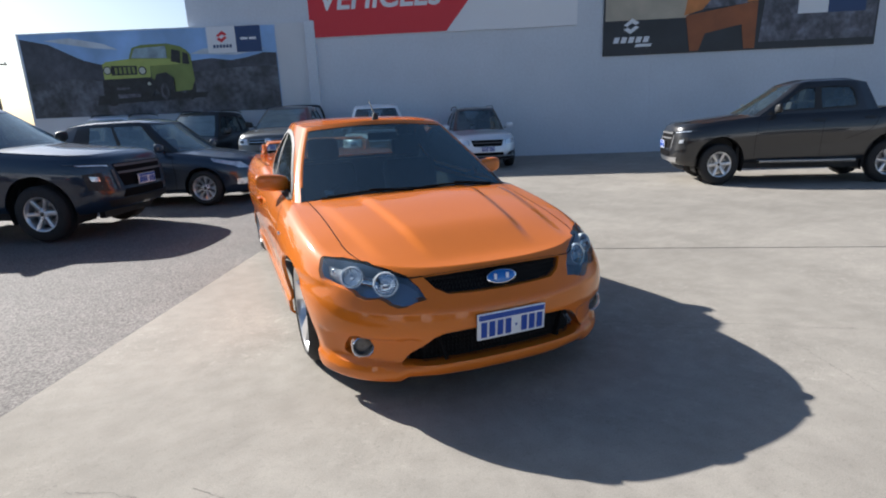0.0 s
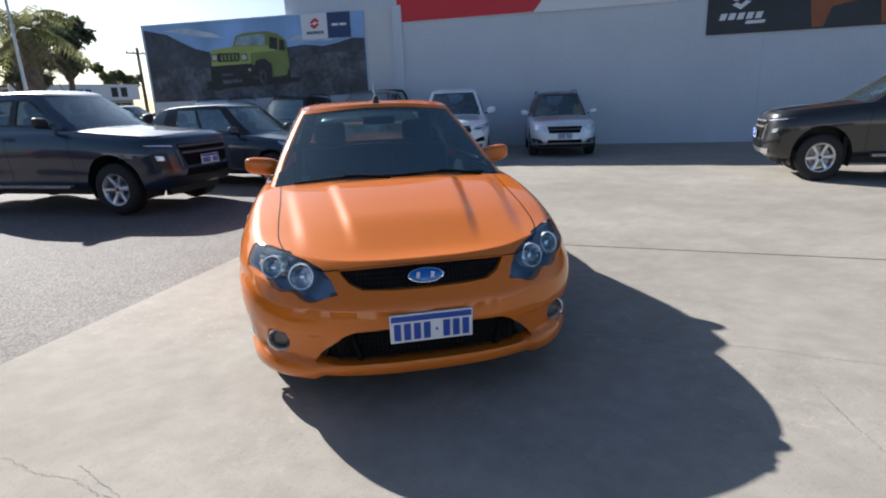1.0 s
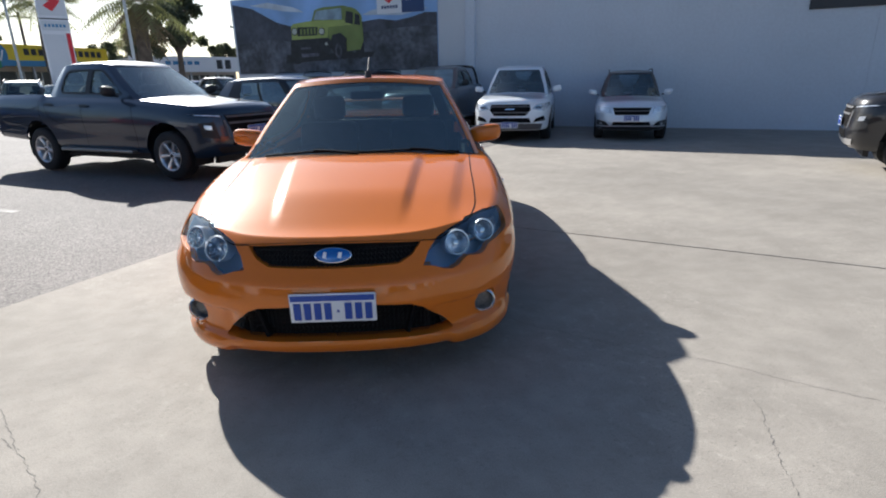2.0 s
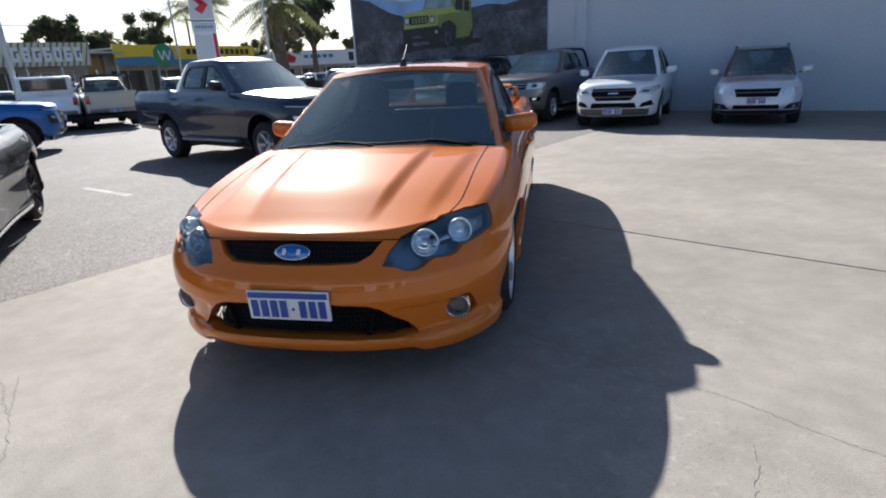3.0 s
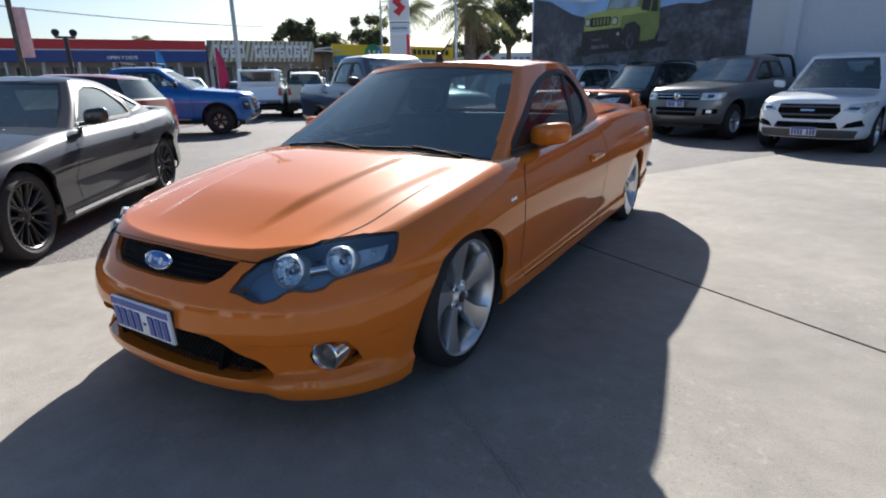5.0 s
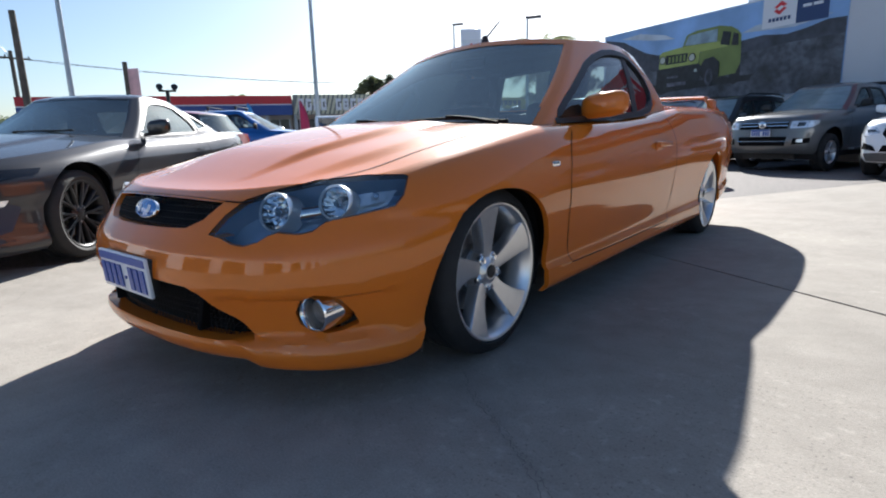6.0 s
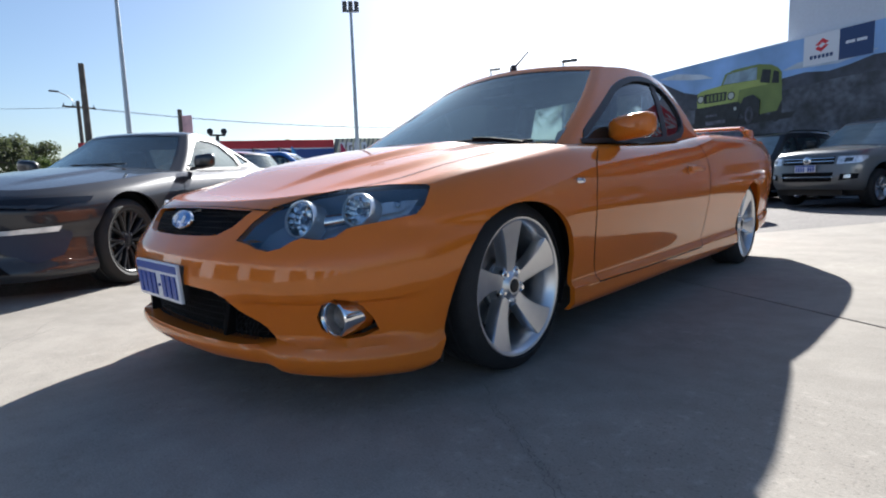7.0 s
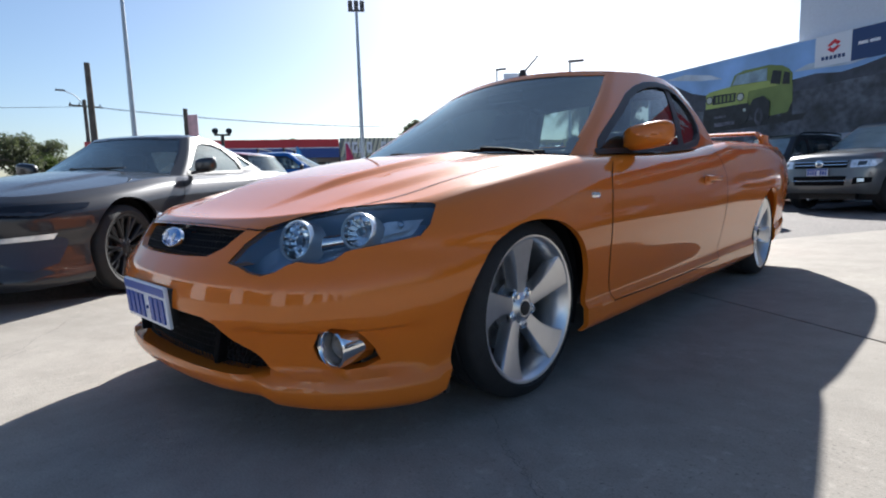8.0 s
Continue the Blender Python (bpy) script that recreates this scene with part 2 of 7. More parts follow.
def cut(bm, poly, a, d, reach=None, keep=False):
    """Cuts the outline poly, in the plane of the axis a and z, out of the mesh along the direction d.
    reach: a test of a face's middle. Returns the cut-out rim's edges."""
    a, d, up = Vector(a).normalized(), Vector(d).normalized(), Vector((0, 0, 1))
    lo = [min(p[k] for p in poly) - 0.05 for k in (0, 1)]
    hi = [max(p[k] for p in poly) + 0.05 for k in (0, 1)]

    def near(faces):
        fs = []
        for f in faces:
            c = f.calc_center_median()
            if lo[0] < c.dot(a) < hi[0] and lo[1] < c.z < hi[1] and (reach is None or reach(c)):
                fs.append(f)
        return fs

    region = set(near(bm.faces))
    for (x1, y1), (x2, y2) in zip(poly, poly[1:] + poly[:1]):
        fs = [f for f in region if f.is_valid]
        p = a * x1 + up * y1
        e = a * (x2 - x1) + up * (y2 - y1)
        lo2, hi2 = (min(x1, x2) - 0.04, min(y1, y2) - 0.04), (max(x1, x2) + 0.04, max(y1, y2) + 0.04)
        fs = [f for f in fs if any(lo2[0] < v.co.dot(a) < hi2[0] and lo2[1] < v.co.z < hi2[1] for v in f.verts)]
        geom = list({v for f in fs for v in f.verts}) + list({g for f in fs for g in f.edges}) + fs
        r = bmesh.ops.bisect_plane(bm, geom=geom, dist=1e-5, plane_co=p, plane_no=e.cross(d))
        region.update(g for g in r["geom"] if isinstance(g, bmesh.types.BMFace))
    gone = [f for f in near([g for g in region if g.is_valid]) if inside(poly, f.calc_center_median().dot(a), f.calc_center_median().z)]
    if not keep:
        bmesh.ops.delete(bm, geom=gone, context="FACES")
        bmesh.ops.delete(bm, geom=[v for v in bm.verts if not v.link_faces], context="VERTS")
    rim = [g for g in bm.edges if len(g.link_faces) == 1 and all(lo[0] < v.co.dot(a) < hi[0] and lo[1] < v.co.z < hi[1] for v in g.verts) and (reach is None or reach((g.verts[0].co + g.verts[1].co) / 2))]
    return rim


def lip(bm, rim, vec):
    """Folds an opening's rim inwards."""
    r = bmesh.ops.extrude_edge_only(bm, edges=rim)
    bmesh.ops.translate(bm, verts=[v for v in r["geom"] if isinstance(v, bmesh.types.BMVert)], vec=vec)


def mirrored(bm):
    """Adds the other half, across x = 0."""
    r = bmesh.ops.duplicate(bm, geom=bm.verts[:] + bm.edges[:] + bm.faces[:])
    vs = [v for v in r["geom"] if isinstance(v, bmesh.types.BMVert)]
    for v in vs:
        v.co.x = -v.co.x
    bmesh.ops.remove_doubles(bm, verts=[v for v in bm.verts if abs(v.co.x) < 1e-4], dist=1e-4)
    return bm


def patch(tree, poly, a, d, lift, step=0.03, flip=1):
    """A panel with the outline poly, laid on a surface along d and lifted off it."""
    a, d = Vector(a).normalized(), Vector(d).normalized()
    up = Vector((0, 0, 1))
    bm = bmesh.new()
    bm.faces.new([bm.verts.new(a * x + up * z - d * 8) for x, z in poly])
    for ax, k in ((a, 0), (up, 1)):
        lo, hi = min(p[k] for p in poly), max(p[k] for p in poly)
        q = lo + step
        while q < hi:
            bmesh.ops.bisect_plane(bm, geom=bm.verts[:] + bm.edges[:] + bm.faces[:], plane_co=ax * q - d * 8, plane_no=ax)
            q += step
    for v in bm.verts:
        loc, no, _, _ = tree.ray_cast(v.co, d)
        if loc is None:
            loc, no, _, _ = tree.find_nearest(v.co + d * 8)
        if no.dot(d) > 0:
            no = -no
        v.co = loc + no * lift
    return bm


def seam(tree, pts, width=0.005, lift=0.0008, n=40, axis=None):
    """A thin ribbon along a line on a surface."""
    line = spline(pts, n)
    g = []
    for i, p in enumerate(line):
        q = line[min(i + 1, n - 1)] - line[max(i - 1, 0)]
        loc, no, _, _ = tree.find_nearest(Vector(p))
        side = no.cross(Vector(q)).normalized() * width / 2
        c = loc + no * lift
        if no.dot(loc - Vector((0, loc.y, 0.4))) < 0:
            c = loc - no * lift
        g.append([c - side, c + side])
    return bm_grid(g)


# ---- vehicles ----
from mathutils.bvhtree import BVHTree

NP, NT, NV = 150, 26, 22
WHEELS = {}


def body_half(s):
    """One half of a vehicle's lower body: sides lofted round a plan outline, and the top over it."""
    c = spline(s["outline"], s.get("np", NP))
    tan = np.gradient(c, axis=0)
    tan /= np.linalg.norm(tan, axis=1)[:, None]
    out = np.stack([tan[:, 1], -tan[:, 0]], axis=1)
    out[0], out[-1] = (0, -1), (0, 1)
    wn = np.clip(-out[:, 1], 0, 1) ** 1.3
    wt = np.clip(out[:, 1], 0, 1) ** 1.3
    ts = np.unique(np.concatenate([np.linspace(0, 1, s.get("nt", NT)), [0.9, 0.94, 0.97, 0.985]]))
    prof = [smooth_curve(*zip(*s[k]), ts) for k in ("side", "nose", "tail")]
    inset = (1 - wn - wt)[:, None] * prof[0] + wn[:, None] * prof[1] + wt[:, None] * prof[2]
    xy = c[:, None, :] - out[:, None, :] * inset[:, :, None]
    xy[:, :, 0] = np.maximum(xy[:, :, 0], 0)
    xy[0, :, 0] = xy[-1, :, 0] = 0
    ztop = s["H"](xy[:, -1, 0], xy[:, -1, 1])
    zb = smooth_curve(*zip(*s["zb"]), c[:, 1])
    z = zb[:, None] + ts[None, :] * (ztop - zb)[:, None]
    if "flow" in s:
        xy, z = s["flow"](xy, z, ts)
    side = np.concatenate([xy, z[:, :, None]], axis=2)
    v = np.linspace(1, 0, s.get("nv", NV))
    x = xy[:, -1, 0][:, None] * v
    y = np.repeat(xy[:, -1, 1][:, None], len(v), axis=1)
    top = np.stack([x, y, s["H"](x, y)], axis=2)
    bm = bm_grid(np.concatenate([side, top[:, 1:]], axis=1))
    bmesh.ops.remove_doubles(bm, verts=bm.verts, dist=2e-4)
    k = s["gh"]["base"]
    faces = bm.faces[:]
    cs = np.array([f.calc_center_median() for f in faces])
    x, y = np.abs(cs[:, 0]), cs[:, 1]
    edge = np.interp(y, [k[1][1], k[2][1], k[3][1], k[4][1]], [k[1][0], k[2][0], k[3][0], k[4][0]]) - 0.03
    bow = k[0][1] + (k[1][1] - k[0][1]) * (x / k[1][0]) ** 2 + 0.03
    hit = (y > k[0][1]) & (y < k[5][1] - 0.02) & (cs[:, 2] > s["H"](x, y) - 0.012) & (x < edge) & (y > bow)
    gone = [f for f, h in zip(faces, hit) if h]
    bmesh.ops.delete(bm, geom=gone, context="FACES")
    bmesh.ops.recalc_face_normals(bm, faces=bm.faces)
    return bm


def circle(cx, cz, r, n=30, squash=1.0):
    return [(cx + r * math.cos(2 * math.pi * k / n), cz + squash * r * math.sin(2 * math.pi * k / n)) for k in range(n)]


def wheel_meshes(key, r, rim, width, spokes, style):
    """Tyre, rim, hub and brake disc, turned about x with the outer face towards +x."""
    if key in WHEELS:
        return WHEELS[key]
    h = width / 2
    tyre = lathe([(rim - 0.012, -h + 0.02), (rim + 0.012, -h), (r - 0.05, -h - 0.006), (r - 0.012, -h + 0.016), (r, -h + 0.04), (r, -0.04), (r - 0.006, -0.036), (r - 0.006, -0.028), (r, -0.024), (r, 0.024), (r - 0.006, 0.028), (r - 0.006, 0.036), (r, 0.04), (r, h - 0.04), (r - 0.012, h - 0.016), (r - 0.05, h + 0.006), (rim + 0.012, h), (rim - 0.012, h - 0.02)], 48)
    bm = lathe([(rim - 0.004, -h + 0.015), (rim - 0.03, -h + 0.04), (rim - 0.035, h - 0.05), (rim - 0.020, h - 0.02), (rim - 0.011, h - 0.007), (rim - 0.006, h - 0.003), (rim + 0.002, h - 0.002), (rim + 0.006, h - 0.012)], 56)
    blades = []
    for k in range(spokes):
        a0 = 2 * math.pi * (k + 0.25) / spokes
        twins = ((-0.07, 1), (0.07, 1)) if style == "twin" else ((0.0, 1),)
        for da, _ in twins:
            rows = []
            for f in np.linspace(0, 1, 9):
                rad = 0.045 + f * (rim - 0.012 - 0.045)
                if style == "blade":
                    wd = 0.050 + 0.028 * f + 0.066 * f ** 2.2
                    a = a0 + 0.16 * f - 0.06
                elif style == "twin":
                    wd, a = 0.020 + 0.012 * f, a0 + da * (0.2 + f * 1.6)
                else:
                    wd, a = 0.045 + 0.02 * f, a0
                lift = h - 0.048 + 0.040 * f ** 1.4 if style == "blade" else h - 0.045 + 0.030 * f
                ring = []
                shape = ((-0.5, -0.05), (-0.5, -0.006), (-0.46, 0.0), (0.0, 0.001), (0.46, 0.0), (0.5, -0.006), (0.5, -0.05)) if style == "blade" else ((-0.5, -0.03), (-0.5, -0.010), (-0.3, 0.002), (0.1, 0.004), (0.42, -0.004), (0.5, -0.014), (0.5, -0.03))
                for q, zz in shape:
                    t = q * wd
                    ring.append((lift + zz, rad * math.cos(a) - t * math.sin(a), rad * math.sin(a) + t * math.cos(a)))
                rows.append(ring)
            part_bm = bm_grid(rows)
            if k == 0:
                blades.append(part_bm)
            else:
                part_bm.free()
    hub = lathe([(0.0, h - 0.034), (0.034, h - 0.034), (0.040, h - 0.040), (0.068, h - 0.050), (0.078, h - 0.058), (0.08, h - 0.10)], 24)
    nut = bmesh.new()
    a = 2 * math.pi * 0.75 / 5
    at = (0.060 * math.cos(a), 0.060 * math.sin(a))
    bm_tube(nut, (h - 0.06, *at), (h - 0.034, *at), 0.011, 0.009, seg=6)
    collar = bm_grid([[(h - 0.046 + dx, at[0] + r0 * math.cos(q), at[1] + r0 * math.sin(q)) for r0, dx in ((0.013, -0.004), (0.016, 0.003), (0.020, 0.0), (0.021, -0.012))] for q in np.linspace(0, 2 * math.pi, 17)])
    for f in collar.faces:
        nut.faces.new([nut.verts.new(v.co) for v in f.verts])
    collar.free()
    bmesh.ops.remove_doubles(nut, verts=nut.verts, dist=1e-5)
    cap = lathe([(0.0, h - 0.028), (0.020, h - 0.0285), (0.026, h - 0.031), (0.027, h - 0.036)], 24)
    disc = lathe([(0.0, -0.02), (0.165, -0.02), (0.165, 0.0), (0.10, 0.0), (0.095, 0.02), (0.0, 0.02)], 32)
    made = []
    for b in [bm, tyre, hub, cap, disc, nut] + blades:
        bmesh.ops.recalc_face_normals(b, faces=b.faces)
        me = bpy.data.meshes.new("wheel")
        b.to_mesh(me)
        b.free()
        made.append(me)
    WHEELS[key] = made
    return made


def add_wheels(car, s):
    k = s["wheel"]
    mats = (k["mat"], RUBBER, k["mat"], PLASTIC, STEEL, CHROME if k["mat"] is ALLOY else STEEL, k["mat"], k["mat"])
    meshes = wheel_meshes(k["key"], k["r"], k["rim"], k["width"], k["spokes"], k["style"])
    for me, m in zip(meshes, mats):
        if not me.materials:
            me.materials.append(m)
            me.polygons.foreach_set("use_smooth", [True] * len(me.polygons))
            me.set_sharp_from_angle(angle=radians(35))
    for y in (0.0, s["wb"]):
        for sx in (1, -1):
            ob = new("wheel", meshes[0])
            ob.parent = car
            turn = s.get("steer", 0.0) if y == 0.0 else 0.0
            ob.matrix_local = pose(sx * (k["x"] - k["width"] / 2), y, k["r"], (40 if y else s.get("roll", -10)), 0, (0 if sx > 0 else 180) + turn)
            for name, me in zip(("tyre", "hub", "centre_cap", "brake_disc"), meshes[1:5]):
                o = new(name, me)
                o.parent = ob
            for q in range(5):
                o = new("wheel_nut", meshes[5])
                o.parent = ob
                o.matrix_local = pose(0, 0, 0, 72 * q)
            for q in range(k["spokes"]):
                for me in meshes[6:]:
                    o = new("spoke", me)
                    o.parent = ob
                    o.matrix_local = pose(0, 0, 0, 360 * q / k["spokes"])


def well(car, y, x0, x1, r, z):
    """The dark liner of a wheel arch."""
    g = []
    for k in range(25):
        a = math.pi * (-0.12 + 1.24 * k / 24)
        g.append([(x, y + r * math.cos(a), z + r * math.sin(a)) for x in (x1, x0)] + [(x0, y, z)])
    return part("arch_liner", bm_grid(g), PLASTIC, car)


def band(tree, inner, outer, lift, fine=8):
    """A flat strip between two outlines, laid on a cabin's side."""
    rows = []
    for k in range(len(inner)):
        (a, b), (c, d) = (inner[k], outer[k]), (inner[(k + 1) % len(inner)], outer[(k + 1) % len(inner)])
        for f in np.linspace(0, 1, fine, endpoint=False):
            p, q = Vector(a).lerp(Vector(c), f), Vector(b).lerp(Vector(d), f)
            rows.append([p.lerp(q, g) for g in (0, 0.25, 0.5, 0.75, 1)])
    g = []
    for row in rows + rows[:1]:
        line = []
        for y, z in row:
            loc, no, _, _ = tree.ray_cast(Vector((8, y, z)), Vector((-1, 0, 0)))
            if loc is None:
                loc, no, _, _ = tree.find_nearest(Vector((0.7, y, z)))
            line.append(tuple(loc + (no if no.x > 0 else -no) * lift))
        g.append([(line[0][0] - lift - 0.012, line[0][1], line[0][2])] + line + [(line[-1][0] - lift, line[-1][1], line[-1][2])])
    return bm_grid(g)


def greenhouse(car, s, colour):
    """Pillars, roof and panes over the belt line. Base and roof loops have six key points each."""
    g = s["gh"]
    n = (14, 4, 26, 4, 10)
    base, top = g["base"], g["top"]

    def loop(k, bow_f, bow_r, bow_s):
        pts = []
        for i in range(5):
            (x0, y0), (x1, y1) = k[i], k[i + 1]
            for f in np.linspace(0, 1, n[i], endpoint=(i == 4)):
                x, y = x0 + (x1 - x0) * f, y0 + (y1 - y0) * f
                if i == 0:
                    y = y0 + (y1 - y0) * f ** 2
                if i == 4:
                    y = y1 + (y0 - y1) * (1 - f) ** 2
                if i == 2:
                    x += bow_s * 4 * f * (1 - f)
                pts.append((x, y))
        return np.array(pts)

    b, t = loop(base, 0, 0, g.get("bow", 0.02)), loop(top, 0, 0, g.get("bow", 0.02))
    ts = np.array([0, 0.04, 0.10, 0.2, 0.3, 0.4, 0.5, 0.6, 0.7, 0.8, 0.87, 0.94, 1.0])
    zb = s["H"](b[:, 0], b[:, 1]) - 0.012
    zt = smooth_curve(*zip(*g["edge"]), t[:, 1]) + g.get("arch", 0.02) * (1 - (t[:, 0] / max(t[:, 0])) ** 2)
    grid = np.zeros((len(b), len(ts), 3))
    for j, q in enumerate(ts):
        f = q + g.get("sag", 0.0) * q * (1 - q)
        grid[:, j, :2] = b * (1 - f) + t * f
        grid[:, j, 2] = zb * (1 - q) + zt * q
        side = np.zeros(len(b))
        side[n[0] - 1:sum(n[:4]) + 1] = 1
        grid[:, j, 0] += 0.022 * math.sin(math.pi * q) * side
    ends = np.cumsum((0,) + n)
    seg = [("windscreen", ends[0], ends[1] - 0), ("a", ends[1], ends[2]), ("side", ends[2], ends[3]), ("c", ends[3], ends[4]), ("rear", ends[4], len(b) - 1)]
    lims = {"windscreen": g.get("tw", (1, 11)), "side": g.get("ts", (1, 10)), "rear": g.get("tr", (2, 11)), "a": None, "c": None}
    frame_faces, panes, pillars = [], {}, []
    for name, i0, i1 in seg:
        for i in range(i0, min(i1, len(b) - 1)):
            for j in range(len(ts) - 1):
                quad = (i, j)
                low = lims[name][0] if lims[name] else 0
                if name == "windscreen" and i >= i1 - g.get("corner", 0):
                    low = 2
                if lims[name] and low <= j < lims[name][1] and name not in g.get("blank", ()):
                    if name == "side" and "windows" in g:
                        frame_faces.append(quad)
                    elif name == "side":
                        f = (i - i0) / (i1 - i0)
                        hit = [k for k, (p0, p1) in enumerate(g["lights"]) if p0 <= f < p1]
                        (panes.setdefault(("side", hit[0]), []) if hit else pillars).append(quad)
                    else:
                        panes.setdefault((name, 0), []).append(quad)
                elif name == "windscreen" and j == 0 and g.get("cowl"):
                    panes.setdefault(("cowl", 0), []).append(quad)
                else:
                    frame_faces.append(quad)

    def half(quads, push=0.0, both=True, sx=1):
        bm = bmesh.new()
        vs = {}

        def v(i, j):
            if (i, j) not in vs:
                p = grid[i, j].copy()
                if push:
                    c = np.array((0.0, 1.9, p[2]))
                    d = p - c
                    d /= np.linalg.norm(d)
                    p = p - d * push
                vs[i, j] = bm.verts.new((sx * p[0], p[1], p[2]))
            return vs[i, j]

        for i, j in quads:
            bm.faces.new((v(i, j), v(i + 1, j), v(i + 1, j + 1), v(i, j + 1)))
        return mirrored(bm) if both else bm

    # roof: rows across between the upper loop's sides, with a rounded rim
    v = np.array([1, 0.97, 0.93, 0.85, 0.7, 0.5, 0.25, 0.0])
    crown = g.get("crown", 0.05)
    xm = max(t[:, 0])
    cap = np.zeros((len(b), len(v), 3))
    for i in range(len(b)):
        x = grid[i, -1, 0] * v
        cap[i, :, 0], cap[i, :, 1] = x, grid[i, -1, 1]
        lift = smooth_curve((0, 0.06, 0.3, 1), (0, 0.25, 0.75, 1), (x[0] - x) / xm)
        fore = min(1, (grid[i, -1, 1] - grid[0, -1, 1]) / 0.35, (grid[-1, -1, 1] - grid[i, -1, 1]) / 0.3)
        cap[i, :, 2] = grid[i, -1, 2] + crown * lift * max(fore, 0) ** 0.6
    roof = bm_grid(cap)
    bmesh.ops.remove_doubles(roof, verts=roof.verts, dist=1e-4)
    lining = roof.copy()
    bmesh.ops.translate(lining, verts=lining.verts, vec=(0, 0, -0.02))
    part("roof", mirrored(roof), g.get("roof_mat", colour), car)
    part("headlining", mirrored(lining), TRIM, car)
    if "windows" in g:
        shell = half(frame_faces, both=False)
        shell.normal_update()
        side_tree = BVHTree.FromBMesh(shell)

        def grown(poly, d):
            out = []
            for k, (y, z) in enumerate(poly):
                (y0, z0), (y1, z1) = poly[k - 1], poly[(k + 1) % len(poly)]
                v = Vector((z1 - z0, y0 - y1)).normalized()
                out.append((y + v.x * d, z + v.y * d))
            return out

        liner = half(frame_faces, both=False)
        for poly in g["windows"]:
            rim = cut(shell, poly, AY, AX, lambda c: c.x > 0.3)
            lip(shell, rim, (-0.014, 0, 0))
            cut(liner, grown(poly, 0.004), AY, AX, lambda c: c.x > 0.3)
        part("cabin_frame", mirrored(shell), g.get("frame_mat", colour), car)
        for v in liner.verts:
            v.co.x *= 0.978
            v.co.y += 0.012 if v.co.y < 1.4 else -0.012
            v.co.z -= 0.008
        part("pillar_lining", mirrored(liner), TRIM, car)
        for sx in (1, -1):
            fl = Matrix.Diagonal((sx, 1, 1, 1))
            made = [("pillar_trim", patch(side_tree, q, AY, (-1, 0, 0), -0.006 if s.get("inner_post") else 0.003, 0.05), PLASTIC, None) for q in g.get("posts", ())]
            for poly in g["windows"]:
                made.append(("window_seal", band(side_tree, grown(poly, -0.012), grown(poly, g.get("seal", 0.020)), 0.004, g.get("fine", 3)), PLASTIC, None))
                made.append(("side_window", patch(side_tree, poly, AY, (-1, 0, 0), -0.010, 0.05), s.get("side_glass", s.get("glass", GLASS_FAR)), (0, 1.5, 0.9)))
            for name, b, m, o in made:
                bmesh.ops.transform(b, matrix=fl, verts=b.verts)
                part(name, b, m, car, out=o)
    else:
        part("pillar_lining", half(frame_faces, 0.014), TRIM, car)
        part("cabin_frame", half(frame_faces), g.get("frame_mat", colour), car)
    posts = {}
    for i, j in pillars:
        f = (i - seg[2][1]) / (seg[2][2] - seg[2][1])
        posts.setdefault(sum(f >= q[1] for q in g["lights"]), []).append((i, j))
    for quads in posts.values():
        for sx in (1, -1):
            part("pillar_trim", half(quads, 0.002, False, sx), PLASTIC, car)
    tint = s.get("glass", GLASS_FAR)
    for (name, k), quads in panes.items():
        if name == "cowl":
            part("cowl", half(quads), MESHBLACK, car, "black cowl below the windscreen")
        elif name == "side":
            for sx in (1, -1):
                part("side_window", half(quads, 0.006, False, sx), s.get("side_glass", tint), car, out=(0, 1.9, 0.8))
        else:
            part("windscreen" if name == "windscreen" else "rear_window", half(quads, 0.006), tint if name == "windscreen" else s.get("rear_glass", s.get("side_glass", tint)), car, out=(0, 1.9, 0.8))
    return grid


def seat(car, x, y, z, w=0.5, material=None):
    m = material or TRIM
    bm = bmesh.new()
    bm_box(bm, (w, 0.5, 0.18), (x, y, z), bevel=0.05)
    bm_box(bm, (w - 0.02, 0.16, 0.58), (x, y + 0.3, z + 0.33), Euler((radians(-14), 0, 0)).to_matrix(), bevel=0.06)
    bm_box(bm, (0.26, 0.11, 0.19), (x, y + 0.42, z + 0.72), Euler((radians(-10), 0, 0)).to_matrix(), bevel=0.045)
    return part("seat", bm, m, car)


def steering(car, x, y, z, r=0.185):
    bm = bmesh.new()
    t = Euler((radians(66), 0, 0)).to_matrix().to_4x4()
    n, k = 28, 8
    g = [[((r + 0.016 * math.cos(b)) * math.cos(a), (r + 0.016 * math.cos(b)) * math.sin(a), 0.016 * math.sin(b)) for b in [2 * math.pi * j / k for j in range(k)]] for a in [2 * math.pi * i / n for i in range(n + 1)]]
    bm.free()
    bm = bm_grid(g, close=True)
    bm_box(bm, (2 * r, 0.045, 0.03), (0, 0, -0.01))
    bm_box(bm, (0.045, r, 0.03), (0, -r / 2, -0.01))
    bmesh.ops.transform(bm, matrix=Matrix.Translation((x, y, z)) @ t, verts=bm.verts)
    return part("steering_wheel", bm, TRIM, car)


